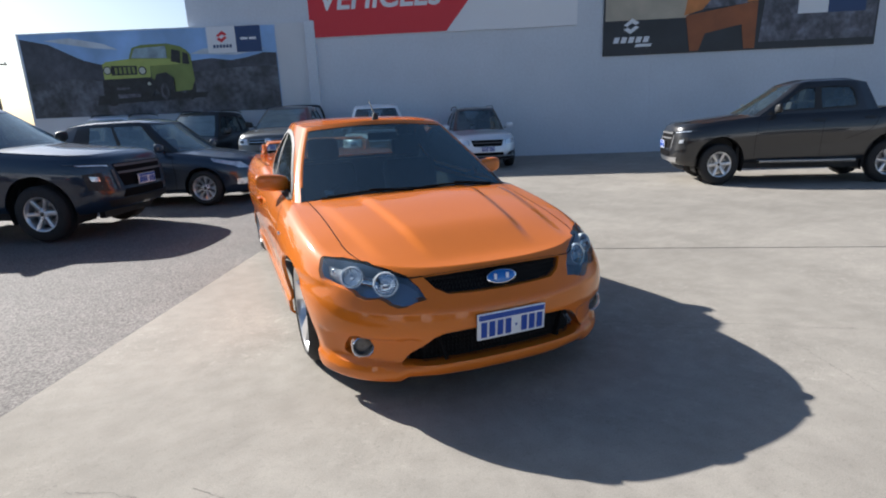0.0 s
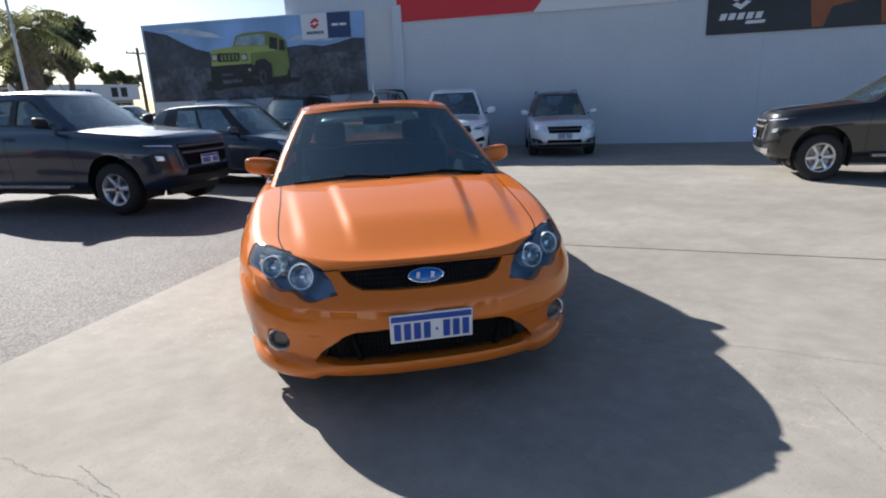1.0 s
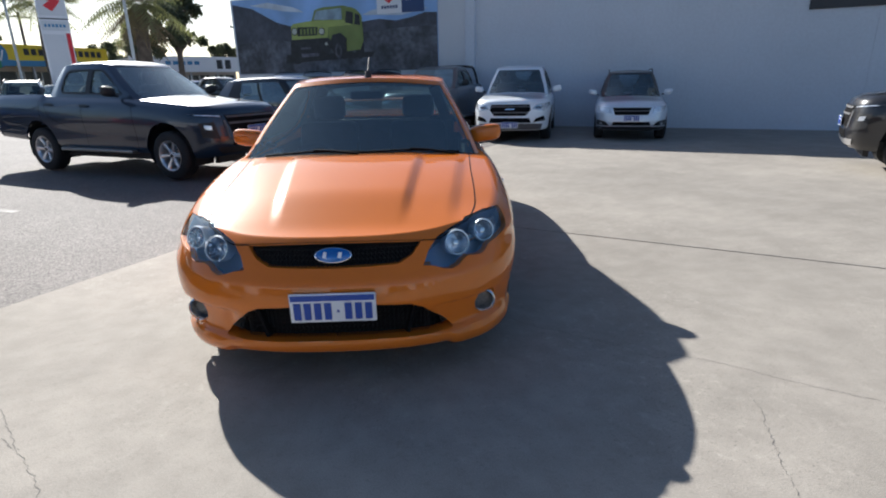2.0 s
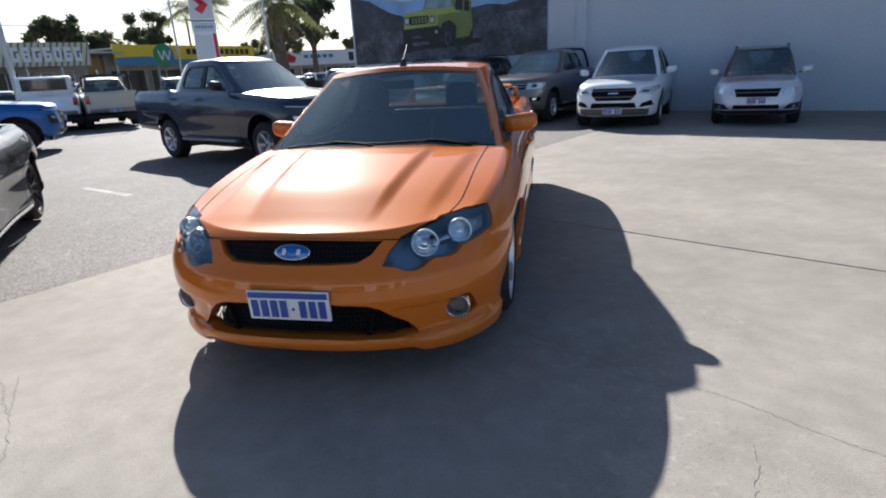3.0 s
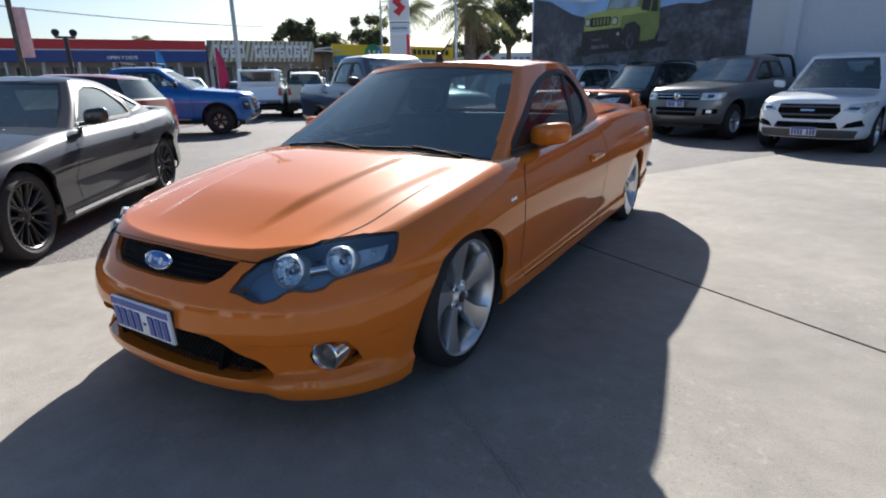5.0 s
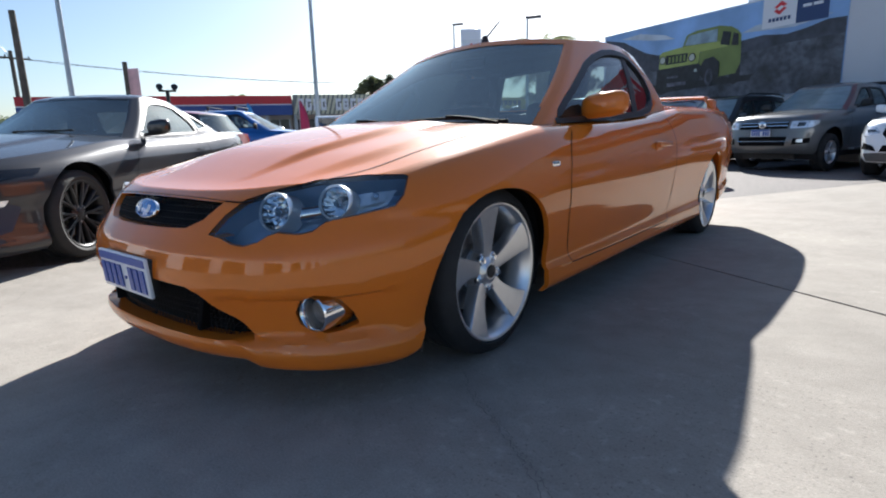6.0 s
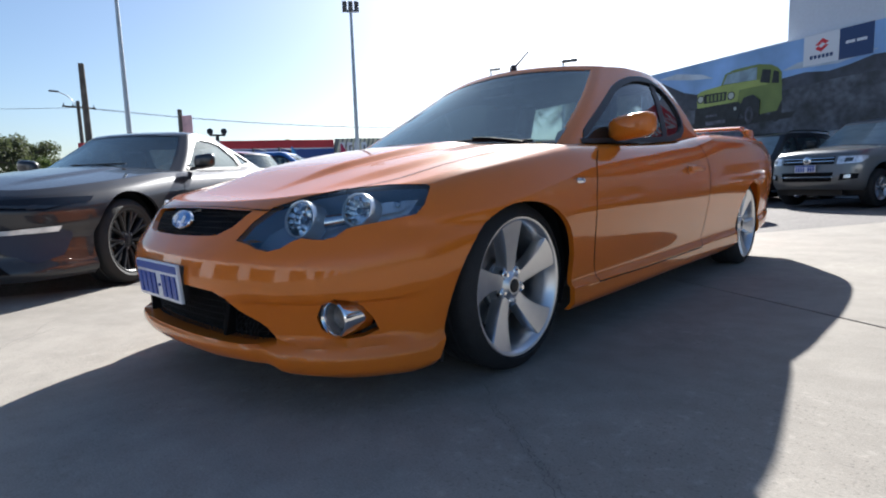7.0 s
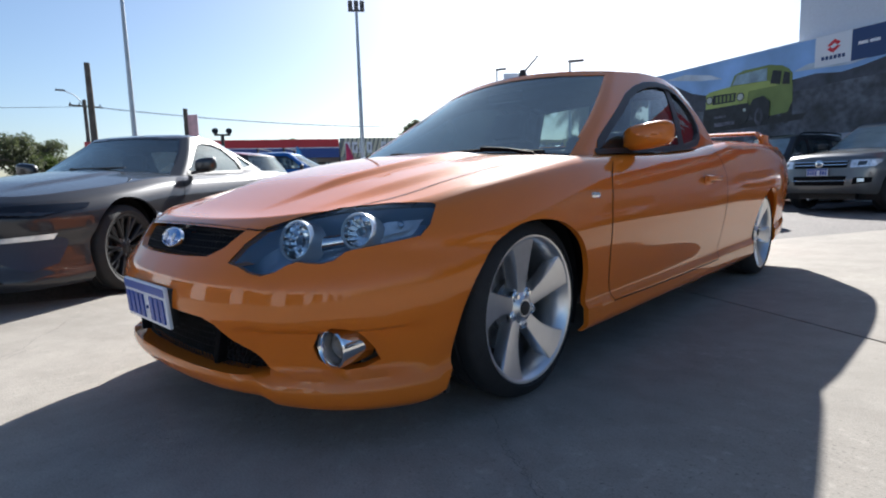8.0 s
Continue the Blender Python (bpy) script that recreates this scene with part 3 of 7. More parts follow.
def mirror_pod(car, sx, x, y, z, colour, w=0.21, h=0.145, d=0.11):
    """A wing mirror: rounded shell on a stalk with a real mirror face."""
    bm = bmesh.new()
    bmesh.ops.create_uvsphere(bm, u_segments=24, v_segments=14, radius=1)
    for v in bm.verts:
        c = v.co
        e = lambda q, p: math.copysign(abs(q) ** p, q)
        c.x, c.y, c.z = e(c.x, 0.58) * w / 2, e(c.y, 0.8) * d / 2, e(c.z, 0.58) * h / 2
        if c.y > d * 0.22:
            c.y = d * 0.22
        c.z += 0.012 * (c.x / (w / 2)) * (1 if sx > 0 else -1)
    bmesh.ops.translate(bm, verts=bm.verts, vec=(sx * (x + w / 2), y, z))
    pod = part("wing_mirror", bm, colour, car)
    bm = bmesh.new()
    bm_box(bm, (0.12, 0.05, 0.03), (sx * (x + 0.0), y + 0.02, z - h * 0.42), Euler((0, radians(sx * -12), 0)).to_matrix(), bevel=0.01)
    part("mirror_stalk", bm, PLASTIC, pod)
    bm = bmesh.new()
    bm_box(bm, (w * 0.8, 0.004, h * 0.72), (sx * (x + w / 2), y + d * 0.225, z), bevel=0.001)
    part("mirror_glass", bm, CHROME, pod)
    return pod


def plate(car, y, z, width=0.372, height=0.134, tilt=0.0, back=False):
    """A number plate, with plain bars where its characters stand."""
    sg = -1 if not back else 1
    p = part("number_plate", bm_box(bmesh.new(), (width, 0.012, height), (0, y, z), Euler((radians(tilt), 0, 0)).to_matrix(), 0.003), PLATE_WHITE, car)
    box("plate_band", (width - 0.012, 0.004, 0.026), (0, y + sg * 0.010, z + height / 2 - 0.019), PLATE_BLUE, p, rot=Euler((radians(tilt), 0, 0)).to_matrix())
    for k in range(8):
        x = (k - 3.5) * width * 0.118
        w, h = (0.030, 0.078) if k != 4 else (0.010, 0.010)
        box("plate_bar", (w, 0.004, h), (x, y + sg * 0.0085, z - 0.014), PLATE_BLUE, p, rot=Euler((radians(tilt), 0, 0)).to_matrix())
    return p


def flip(poly):
    return [(-x, z) for x, z in reversed(poly)]


AX, AY, FRONT = (1, 0, 0), (0, 1, 0), (0, 1, 0)


def build_car(name, s, colour, m, label, group="", detail=True):
    car = thing(name, m, label, s.get("category", "car"), group)
    bm = body_half(s)
    wk = s["wheel"]
    ra = s["arch"]
    zc = wk["r"] + s.get("arch_up", 0.01)
    for y in (0.0, s["wb"]):
        poly = [(y + ra * math.cos(a), zc + ra * math.sin(a)) for a in np.linspace(-0.25, math.pi + 0.25, 26)]
        poly += [(y - ra * 0.97, 0.02), (y + ra * 0.97, 0.02)]
        if y == 0.0 and "front_arch" in s:
            poly = [tuple(q) for q in spline(s["front_arch"], 40)[::-1]]
        rim = cut(bm, poly, AY, AX, lambda c: c.x > 0.5)
        lip(bm, rim, (-0.022, 0, 0))
    whole = mirrored(bm.copy())
    tree = BVHTree.FromBMesh(whole)
    whole.free()
    hooks = s.get("cuts")
    if hooks:
        hooks(bm)
    mirrored(bm)
    part("body", bm, colour, car)
    for y in (0.0, s["wb"]):
        for sx in (1, -1):
            well(car, y, sx * 0.45, sx * (wk["x"] - 0.05), s.get("liner", ra + 0.006), zc)
    box("underbody", (1.25, s["wb"] + 0.9, 0.1), (0, s["wb"] / 2, s["zb"][1][1] + 0.07), PLASTIC, car)
    k = s["gh"]["base"]
    zw = float(s["H"](np.array([0.0]), np.array([k[0][1]]))[0])
    # two unseen boxes, added so that no sun leaks through the hollow body
    box("bulkhead_light_block", (1.36, 0.06, zw - 0.32), (0, k[0][1] + 0.02, (zw - 0.06 + 0.24) / 2), PLASTIC, car)
    box("nose_light_block", (1.0, 0.08, zw - 0.42), (0, -0.55, (zw - 0.16 + 0.2) / 2), PLASTIC, car)
    add_wheels(car, s)
    grid = greenhouse(car, s, colour)
    if s.get("cabin", True):
        sy, sz = s["seat"]
        for x in (0.37, -0.37):
            seat(car, x, sy, sz)
            if s.get("rear_seats"):
                seat(car, x, sy + 0.85, sz + 0.02)
        k = s["gh"]["base"]
        zt = float(s["H"](np.array([0.6]), np.array([k[2][1]]))[0])
        tub = bmesh.new()
        bm_box(tub, (2 * k[2][0] - 0.06, k[4][1] - k[0][1] - 0.1, zt - 0.30), (0, (k[4][1] + k[0][1]) / 2 + 0.02, (zt + 0.24) / 2))
        bmesh.ops.delete(tub, geom=[f for f in tub.faces if f.normal.z > 0.5], context="FACES")
        part("cabin_tub", tub, TRIM, car)
        box("dashboard", (1.3, 0.5, 0.2), (0, s["gh"]["base"][1][1] + 0.02, zt - 0.14), TRIM, car, bevel=0.06)
        steering(car, -0.37, sy - 0.42, sz + 0.33)
    for k, (what, polys, material, lift) in enumerate(s.get("nose_parts", ())):
        for poly in (polys, flip(polys)) if min(p[0] for p in polys) > 0 else (polys,):
            part(what, patch(tree, poly, AX, FRONT, lift, 0.06), material, car)
    for what, polys, material, lift in s.get("tail_parts", ()):
        for poly in (polys, flip(polys)) if min(p[0] for p in polys) > 0 else (polys,):
            part(what, patch(tree, poly, AX, (0, -1, 0), lift, 0.06), material, car)
    for what, polys, material, lift in s.get("side_parts", ()):
        for d in ((-1, 0, 0), (1, 0, 0)):
            part(what, patch(tree, polys, AY, d, lift, 0.06), material, car)
    for pts in s.get("seams", ()):
        for sx in (1, -1):
            part("panel_gap", seam(tree, [(sx * x, y, z) for x, y, z in pts], s.get("gap", 0.007), 0.0015), MESHBLACK, car)
    if "mirror" in s:
        for sx in (1, -1):
            mirror_pod(car, sx, *(s["mirror"] if len(s["mirror"]) > 3 else (*s["mirror"], s.get("mirror_mat", colour))))
    if "plate" in s:
        plate(car, *s["plate"])
    if "rear_plate" in s:
        plate(car, *s["rear_plate"], back=True)
    if "extra" in s:
        s["extra"](car, tree, colour)
    return car, tree, grid


def top_surface(hc, he, xe, power=2.2, tray=None, bulge=None):
    """The height of bonnet, belt and deck over the plan."""
    def H(x, y):
        c, e = smooth_curve(*zip(*hc), y), smooth_curve(*zip(*he), y)
        z = c - (c - e) * np.clip(np.abs(x) / xe, 0, 1.2) ** power
        if bulge is not None:
            z = z + bulge(x, y)
        if tray is not None:
            y0, y1, xt, floor = tray
            z = np.where((y > y0) & (y < y1) & (np.abs(x) < xt), floor, z)
        return z
    return H


def wheel_spec(key, r, rim, width, x, spokes, style, material):
    return dict(key=key, r=r, rim=rim, width=width, x=x, spokes=spokes, style=style, mat=material)


def step(a, b, q):
    t = np.clip((q - a) / (b - a), 0, 1)
    return t * t * (3 - 2 * t)


# the orange utility
def orange_bulge(x, y):
    ax = np.abs(x)
    along = step(-0.74, -0.35, y) * (1 - step(0.16, 0.40, y))
    inner = 0.30 + 0.10 * (y + 0.7)
    outer = 0.52 + 0.12 * (y + 0.7)
    z = 0.020 * along * (1 - step(-0.035, 0.03, ax - inner))
    return z + 0.014 * along * (1 - step(-0.03, 0.05, ax - outer))


ORANGE_H = top_surface(
    [(-1.0, 0.655), (-0.8, 0.68), (-0.6, 0.728), (-0.3, 0.795), (0.1, 0.865), (0.55, 0.91), (1.0, 0.91), (2.2, 0.96), (2.4, 0.955), (4.2, 0.97)],
    [(-1.0, 0.64), (-0.7, 0.68), (-0.45, 0.715), (-0.2, 0.772), (0.2, 0.838), (0.45, 0.868), (0.66, 0.878), (1.2, 0.893), (1.8, 0.925), (2.1, 0.958), (2.4, 0.985), (3.4, 1.0), (4.2, 1.0)],
    0.80, 2.6, None, orange_bulge)
HA, HD = (0.64, 0.77, 0), (-0.77, 0.64, 0)
HEADLIGHT = [(-0.418, 0.560), (-0.378, 0.552), (-0.347, 0.537), (-0.310, 0.530), (-0.268, 0.540), (-0.236, 0.558), (-0.205, 0.568), (-0.173, 0.564), (-0.140, 0.562), (-0.102, 0.570), (-0.068, 0.592), (-0.044, 0.598), (0.053, 0.612), (0.148, 0.627), (0.178, 0.656), (0.203, 0.712), (0.19, 0.719), (0.071, 0.722), (-0.083, 0.711), (-0.203, 0.688), (-0.30, 0.660), (-0.366, 0.614)]
GRILLE = [(-0.385, 0.650), (-0.342, 0.60), (-0.285, 0.573), (-0.15, 0.568), (0, 0.566), (0.15, 0.568), (0.285, 0.573), (0.342, 0.60), (0.385, 0.650), (0.2, 0.656), (0, 0.658), (-0.2, 0.656)]
INTAKE = [(-0.525, 0.238), (-0.42, 0.236), (-0.17, 0.24), (0, 0.24), (0.17, 0.24), (0.42, 0.236), (0.525, 0.238), (0.49, 0.285), (0.44, 0.335), (0.385, 0.382), (0.335, 0.402), (0.185, 0.412), (0, 0.415), (-0.185, 0.412), (-0.335, 0.402), (-0.385, 0.382), (-0.44, 0.335), (-0.49, 0.285)]
FOG = [(-0.172, 0.322), (-0.160, 0.285), (-0.125, 0.258), (-0.08, 0.25), (-0.03, 0.254), (0.018, 0.272), (0.0, 0.315), (-0.032, 0.355), (-0.07, 0.380), (-0.115, 0.386), (-0.155, 0.362)]


def half_of(poly):
    """The part of a symmetric outline on the x side."""
    return [(x, z) for x, z in poly if x > 0] + [(-0.004, max(z for x, z in poly if abs(x) < 1e-6)), (-0.004, min(z for x, z in poly if abs(x) < 1e-6))]


def orange_cuts(bm):
    front = lambda c: c.y < -0.3
    for poly, a, d, depth in ((HEADLIGHT, HA, HD, 0.03), (half_of(GRILLE), AX, FRONT, 0.04), (half_of(INTAKE), AX, FRONT, 0.09), (FOG, HA, HD, 0.045)):
        rim = cut(bm, poly, a, d, front)
        lip(bm, [e for e in rim if any(v.co.x > 1e-3 for v in e.verts)], Vector(d) * depth)


def turned(profile, at, aim, seg=28):
    """A turned piece with its axis along aim."""
    bm = lathe(profile, seg)
    q = Vector((1, 0, 0)).rotation_difference(Vector(aim).normalized()).to_matrix().to_4x4()
    bmesh.ops.transform(bm, matrix=Matrix.Translation(at) @ q, verts=bm.verts)
    return bm


def on_body(tree, s, z, a=HA, d=HD):
    loc, no, _, _ = tree.ray_cast(Vector(a) * s + Vector((0, 0, z)) - Vector(d) * 3, Vector(d))
    return loc, no if no.dot(Vector(d)) < 0 else -no


def orange_extra(car, tree, colour):
    for sx in (1, -1):
        fl = Matrix.Diagonal((sx, 1, 1, 1))

        def add(name, bm, material, parent, label="", out=None):
            bmesh.ops.transform(bm, matrix=fl, verts=bm.verts)
            return part(name, bm, material, parent, label, out=out)

        lamp = add("headlight", patch(tree, HEADLIGHT, HA, HD, -0.085, 0.02), HOUSING, car, "dark blue headlight unit with two chrome bowls")
        lens = add("lens", patch(tree, HEADLIGHT, HA, HD, -0.003, 0.02), LENS, lamp, out=(0, 0.2, 0.4))
        lens.visible_shadow = False
        skirt = []
        for q in HEADLIGHT + HEADLIGHT[:1]:
            loc, no = on_body(tree, *q)
            skirt.append([loc - no * 0.02, loc - no * 0.088])
        add("lamp_skirt", bm_grid(skirt), HOUSING, lamp)
        for s, z, r in ((-0.222, 0.627, 0.056), (-0.042, 0.652, 0.050)):
            loc, no = on_body(tree, s, z)
            aim = (Vector((0.15, -1, 0.05)) * 0.6 + no * 0.4).normalized()
            at = loc - aim * 0.036
            bowl = turned([(0.012, -0.045), (r * 0.45, -0.040), (r * 0.7, -0.026), (r * 0.88, -0.006), (r * 0.97, 0.016), (r, 0.020)], at, aim, 16)
            bmesh.ops.transform(bowl, matrix=fl, verts=bowl.verts)
            part("reflector", bowl, BOWL, lamp, "faceted chrome reflector bowl", smooth=False)
            add("lamp_ring", turned([(r - 0.003, 0.016), (r - 0.001, 0.022), (r + 0.003, 0.022), (r + 0.006, 0.012), (r + 0.006, -0.045)], at, aim, 36), RING, lamp)
            add("bulb_shield", turned([(0, 0.004), (0.012, 0.002), (0.017, -0.008), (0.017, -0.05)], at, aim, 16), CHROME, lamp)
        link = [on_body(tree, s, z) for s, z in ((-0.18, 0.637), (-0.08, 0.650))]
        add("bridge", bm_tube(bmesh.new(), link[0][0] - link[0][1] * 0.062, link[1][0] - link[1][1] * 0.062, 0.026, 0.022, 14), CHROME, lamp)
        tray = add("indicator", patch(tree, [(0.022, 0.630), (0.135, 0.648), (0.172, 0.702), (0.035, 0.698)], HA, HD, -0.045, 0.02), LENSBODY, lamp, "pale indicator tray")
        add("indicator_face", patch(tree, [(0.042, 0.646), (0.12, 0.658), (0.145, 0.692), (0.052, 0.688)], HA, HD, -0.034, 0.02), LENSBODY, tray)
        loc, no = on_body(tree, 0.095, 0.674)
        add("bulb", turned([(0, 0.016), (0.010, 0.013), (0.013, 0.0), (0.013, -0.02)], loc - no * 0.034, no, 12), CHROME, tray)
        fog = add("fog_light_recess", patch(tree, FOG, HA, HD, -0.06, 0.02), MESHBLACK, car)
        loc, no = on_body(tree, -0.118, 0.319)
        aim = Vector((0.12, -1, 0.0)).normalized()
        at = loc - aim * 0.022 + Vector((0.006, 0, 0))
        add("bezel", turned([(0.044, -0.02), (0.045, 0.010), (0.047, 0.028), (0.052, 0.034), (0.057, 0.030), (0.059, 0.018), (0.059, -0.085)], at, aim, 36), CHROME, fog, "round chrome bezel")
        add("fog_lens", turned([(0, 0.006), (0.02, 0.005), (0.036, -0.002), (0.045, -0.012)], at, aim), FOGLENS, fog)
    back = part("grille", patch(tree, GRILLE, AX, FRONT, -0.038, 0.04), MESHBLACK, car, "black honeycomb grille")
    bm = patch(tree, GRILLE, AX, FRONT, -0.018, 0.019)
    bmesh.ops.triangulate(bm, faces=bm.faces)
    bmesh.ops.wireframe(bm, faces=bm.faces, thickness=0.0035, offset=0.5, use_even_offset=True, use_replace=True)
    part("mesh_insert", bm, GRILLEBAR, back)
    back = part("lower_grille", patch(tree, INTAKE, AX, FRONT, -0.085, 0.05), MESHBLACK, car, "black lower air intake")
    bm = patch(tree, [(x * 0.98, 0.325 + (z - 0.325) * 0.96) for x, z in INTAKE], AX, FRONT, -0.055, 0.021)
    bmesh.ops.triangulate(bm, faces=bm.faces)
    bmesh.ops.wireframe(bm, faces=bm.faces, thickness=0.003, offset=0.5, use_even_offset=True, use_replace=True)
    part("mesh_insert", bm, GRILLEBAR, back)
    for sx in (1, -1):
        # added panel that stops sun leaking between bumper and arch liner
        box("arch_light_block", (0.33, 0.015, 0.25), (sx * 0.665, -0.405, 0.255), PLASTIC, car)
        box("intake_fin", (0.02, 0.06, 0.15), (sx * 0.33, -0.865, 0.318), MESHBLACK, back, rot=Euler((0, radians(sx * 16), radians(sx * 14))).to_matrix(), bevel=0.006)
    # oval badge
    bm = turned([(0, 0.010), (0.4, 0.0095), (0.8, 0.007), (0.92, 0.005)], (0, 0, 0), (0, -1, 0), 36)
    bmesh.ops.transform(bm, matrix=Matrix.Translation((0, -0.872, 0.617)) @ Matrix.Rotation(radians(-22), 4, "X") @ Matrix.Diagonal((0.082, 1, 0.034, 1)), verts=bm.verts)
    badge = part("badge", bm, BADGE_BLUE, car, "blue oval badge with a chrome rim")
    bm = turned([(0.9, 0.003), (0.94, 0.007), (1.0, 0.006), (1.02, -0.002)], (0, 0, 0), (0, -1, 0), 36)
    bmesh.ops.transform(bm, matrix=Matrix.Translation((0, -0.872, 0.617)) @ Matrix.Rotation(radians(-22), 4, "X") @ Matrix.Diagonal((0.082, 1, 0.034, 1)), verts=bm.verts)
    part("badge_rim", bm, CHROME, badge)
    for x, w, h, dz in ((-0.036, 0.015, 0.028, 0.001), (-0.012, 0.012, 0.015, -0.005), (0.008, 0.008, 0.015, -0.005), (0.030, 0.016, 0.026, 0.0)):
        box("badge_mark", (w, 0.002, h), (x, -0.8822 - 0.4 * dz, 0.6205 + dz), SIGN_WHITE, badge, rot=Euler((radians(-22), radians(14), 0)).to_matrix())
    box("plate_holder", (0.36, 0.03, 0.12), (0, -0.955, 0.412), PLASTIC, car, bevel=0.005)
    # seams of bonnet, doors and tray
    for sx in (1, -1):
        for pts in ([(0.385, -0.80, 0.655), (0.47, -0.775, 0.655), (0.56, -0.685, 0.69), (0.615, -0.62, 0.705), (0.66, -0.457, 0.729), (0.675, -0.281, 0.77), (0.685, 0.066, 0.83), (0.70, 0.35, 0.86), (0.71, 0.55, 0.875)],
                    [(0.87, 0.64, 0.86), (0.91, 0.55, 0.78), (0.93, 0.49, 0.65), (0.93, 0.49, 0.5), (0.90, 0.53, 0.35), (0.90, 0.57, 0.26)],
                    [(0.85, 2.02, 0.93), (0.91, 2.03, 0.8), (0.92, 2.03, 0.6), (0.90, 2.03, 0.4), (0.90, 2.0, 0.26)],
                    [(0.90, 0.57, 0.255), (0.90, 1.2, 0.25), (0.90, 2.0, 0.255)],
                    [(0.90, 2.62, 0.68), (0.90, 2.62, 0.56), (0.90, 2.78, 0.56), (0.90, 2.78, 0.68), (0.90, 2.62, 0.68)])[:5 if sx < 0 else 4]:
            part("panel_gap", seam(tree, [(sx * x, y, z) for x, y, z in pts], 0.006, 0.0012, 60), MESHBLACK, car)
        h = part("door_handle", bm_box(bmesh.new(), (0.03, 0.24, 0.034), (sx * 0.925, 1.76, 0.755), None, 0.012), colour, car)
        box("handle_cup", (0.01, 0.13, 0.05), (sx * 0.915, 1.70, 0.748), colour, h, bevel=0.004)
        box("side_badge", (0.006, 0.065, 0.022), (sx * 0.919, 0.365, 0.712), CHROME, car, bevel=0.006)
        part("belt_strip", seam(tree, [(sx * 0.80, 0.62, 0.875), (sx * 0.80, 1.2, 0.893), (sx * 0.79, 1.8, 0.93)], 0.028, 0.006, 30), PLASTIC, car)
    part("panel_gap", seam(tree, [(-0.385, -0.80, 0.655), (-0.2, -0.815, 0.660), (0, -0.82, 0.662), (0.2, -0.815, 0.660), (0.385, -0.80, 0.655)], 0.003, 0.001, 50), MESHBLACK, car)
    # wipers, aerial, inner mirror
    def on_screen(x, q, up=0.016):
        yb, yt = 0.36 + 0.07 * (x / 0.755) ** 2, 1.10 + 0.10 * (x / 0.542) ** 2
        zb = float(ORANGE_H(np.array([x]), np.array([yb]))[0]) - 0.012
        return (x, yb + (yt - yb) * (q + 0.10 * q * (1 - q)) - 0.5 * up, zb + (1.37 - zb) * q + up)

    for x0, x1 in ((-0.62, 0.02), (0.0, 0.64)):
        line = spline([on_screen(x0, 0.03, 0.008), on_screen(0.5 * (x0 + x1), 0.045, 0.010), on_screen(x1, 0.035, 0.008)], 10)
        part("wiper", bm_sweep(line, 0.007), MESHBLACK, car)
        arm = spline([on_screen(0.5 * (x0 + x1), 0.045, 0.02), on_screen(0.3 * x0 + 0.7 * x1, 0.03, 0.02), on_screen(x1 - 0.03, 0.005, 0.014)], 8)
        part("wiper_arm", bm_sweep(arm, 0.008), MESHBLACK, car)
    bm = turned([(0, 0.045), (0.014, 0.042), (0.022, 0.024), (0.028, -0.012)], (0, 1.20, 1.385), (0, 0, 1), 16)
    bm_tube(bm, (0, 1.205, 1.41), (0, 1.36, 1.53), 0.0055, 0.0045, 8)
    part("aerial", bm, PLASTIC, car, "short black roof aerial")
    box("inner_mirror", (0.24, 0.02, 0.06), (0.0, 1.02, 1.25), PLASTIC, car, bevel=0.015)
    box("window_sticker", (0.05, 0.002, 0.035), on_screen(-0.55, 0.11, -0.012), SIGN_WHITE, car, rot=Euler((radians(-58), 0, 0)).to_matrix())
    # hard lid over the tray, and the tail wing
    lid = []
    for y in np.linspace(2.36, 3.92, 12):
        lid.append([(x, y, 1.025 + 0.02 * math.sin(math.pi * (y - 2.36) / 1.56) - 0.03 * abs(x / 0.71) ** 3) for x in np.linspace(-0.71, 0.71, 15)])
    lid_bm = bm_grid(lid)
    bmesh.ops.solidify(lid_bm, geom=lid_bm.faces[:], thickness=-0.04)
    # added dark blocks that cut the sun's path from rear to side window
    for sx in (1, -1):
        box("quarter_light_block", (0.10, 0.10, 0.36), (sx * 0.575, 2.165, 1.14), TRIM, car, rot=Euler((radians(14), radians(sx * -22), 0)).to_matrix(), bevel=0.02)
    box("rear_bulkhead", (1.42, 0.04, 0.72), (0, 2.27, 0.64), TRIM, car, bevel=0.01)
    part("tray_lid", lid_bm, colour, car, "orange hard lid over the tray")
    rows = []
    for x in np.linspace(-0.68, 0.68, 33):
        e = abs(x) / 0.68
        z = 1.14 - 0.015 * e ** 2 - 0.11 * step(0.88, 1.0, e)
        rows.append([(x, 3.98 - 0.1, z - 0.004), (x, 3.93, z + 0.012), (x, 4.05, z + 0.016), (x, 4.13, z + 0.004), (x, 4.13, z - 0.016), (x, 4.0, z - 0.024), (x, 3.88, z - 0.018)])
    wing = bm_grid(rows, close=True)
    part("tail_wing", wing, colour, car, "orange tail wing across the tailgate")
    for sx in (1, -1):
        box("wing_foot", (0.05, 0.2, 0.13), (sx * 0.645, 4.0, 1.045), colour, car, bevel=0.02)
        part("tail_light", patch(tree, [(0.62, 0.62), (0.80, 0.62), (0.80, 0.88), (0.64, 0.88)] if sx > 0 else [(-0.80, 0.62), (-0.62, 0.62), (-0.64, 0.88), (-0.80, 0.88)], AX, (0, -1, 0), 0.006, 0.05), TAIL_RED, car)


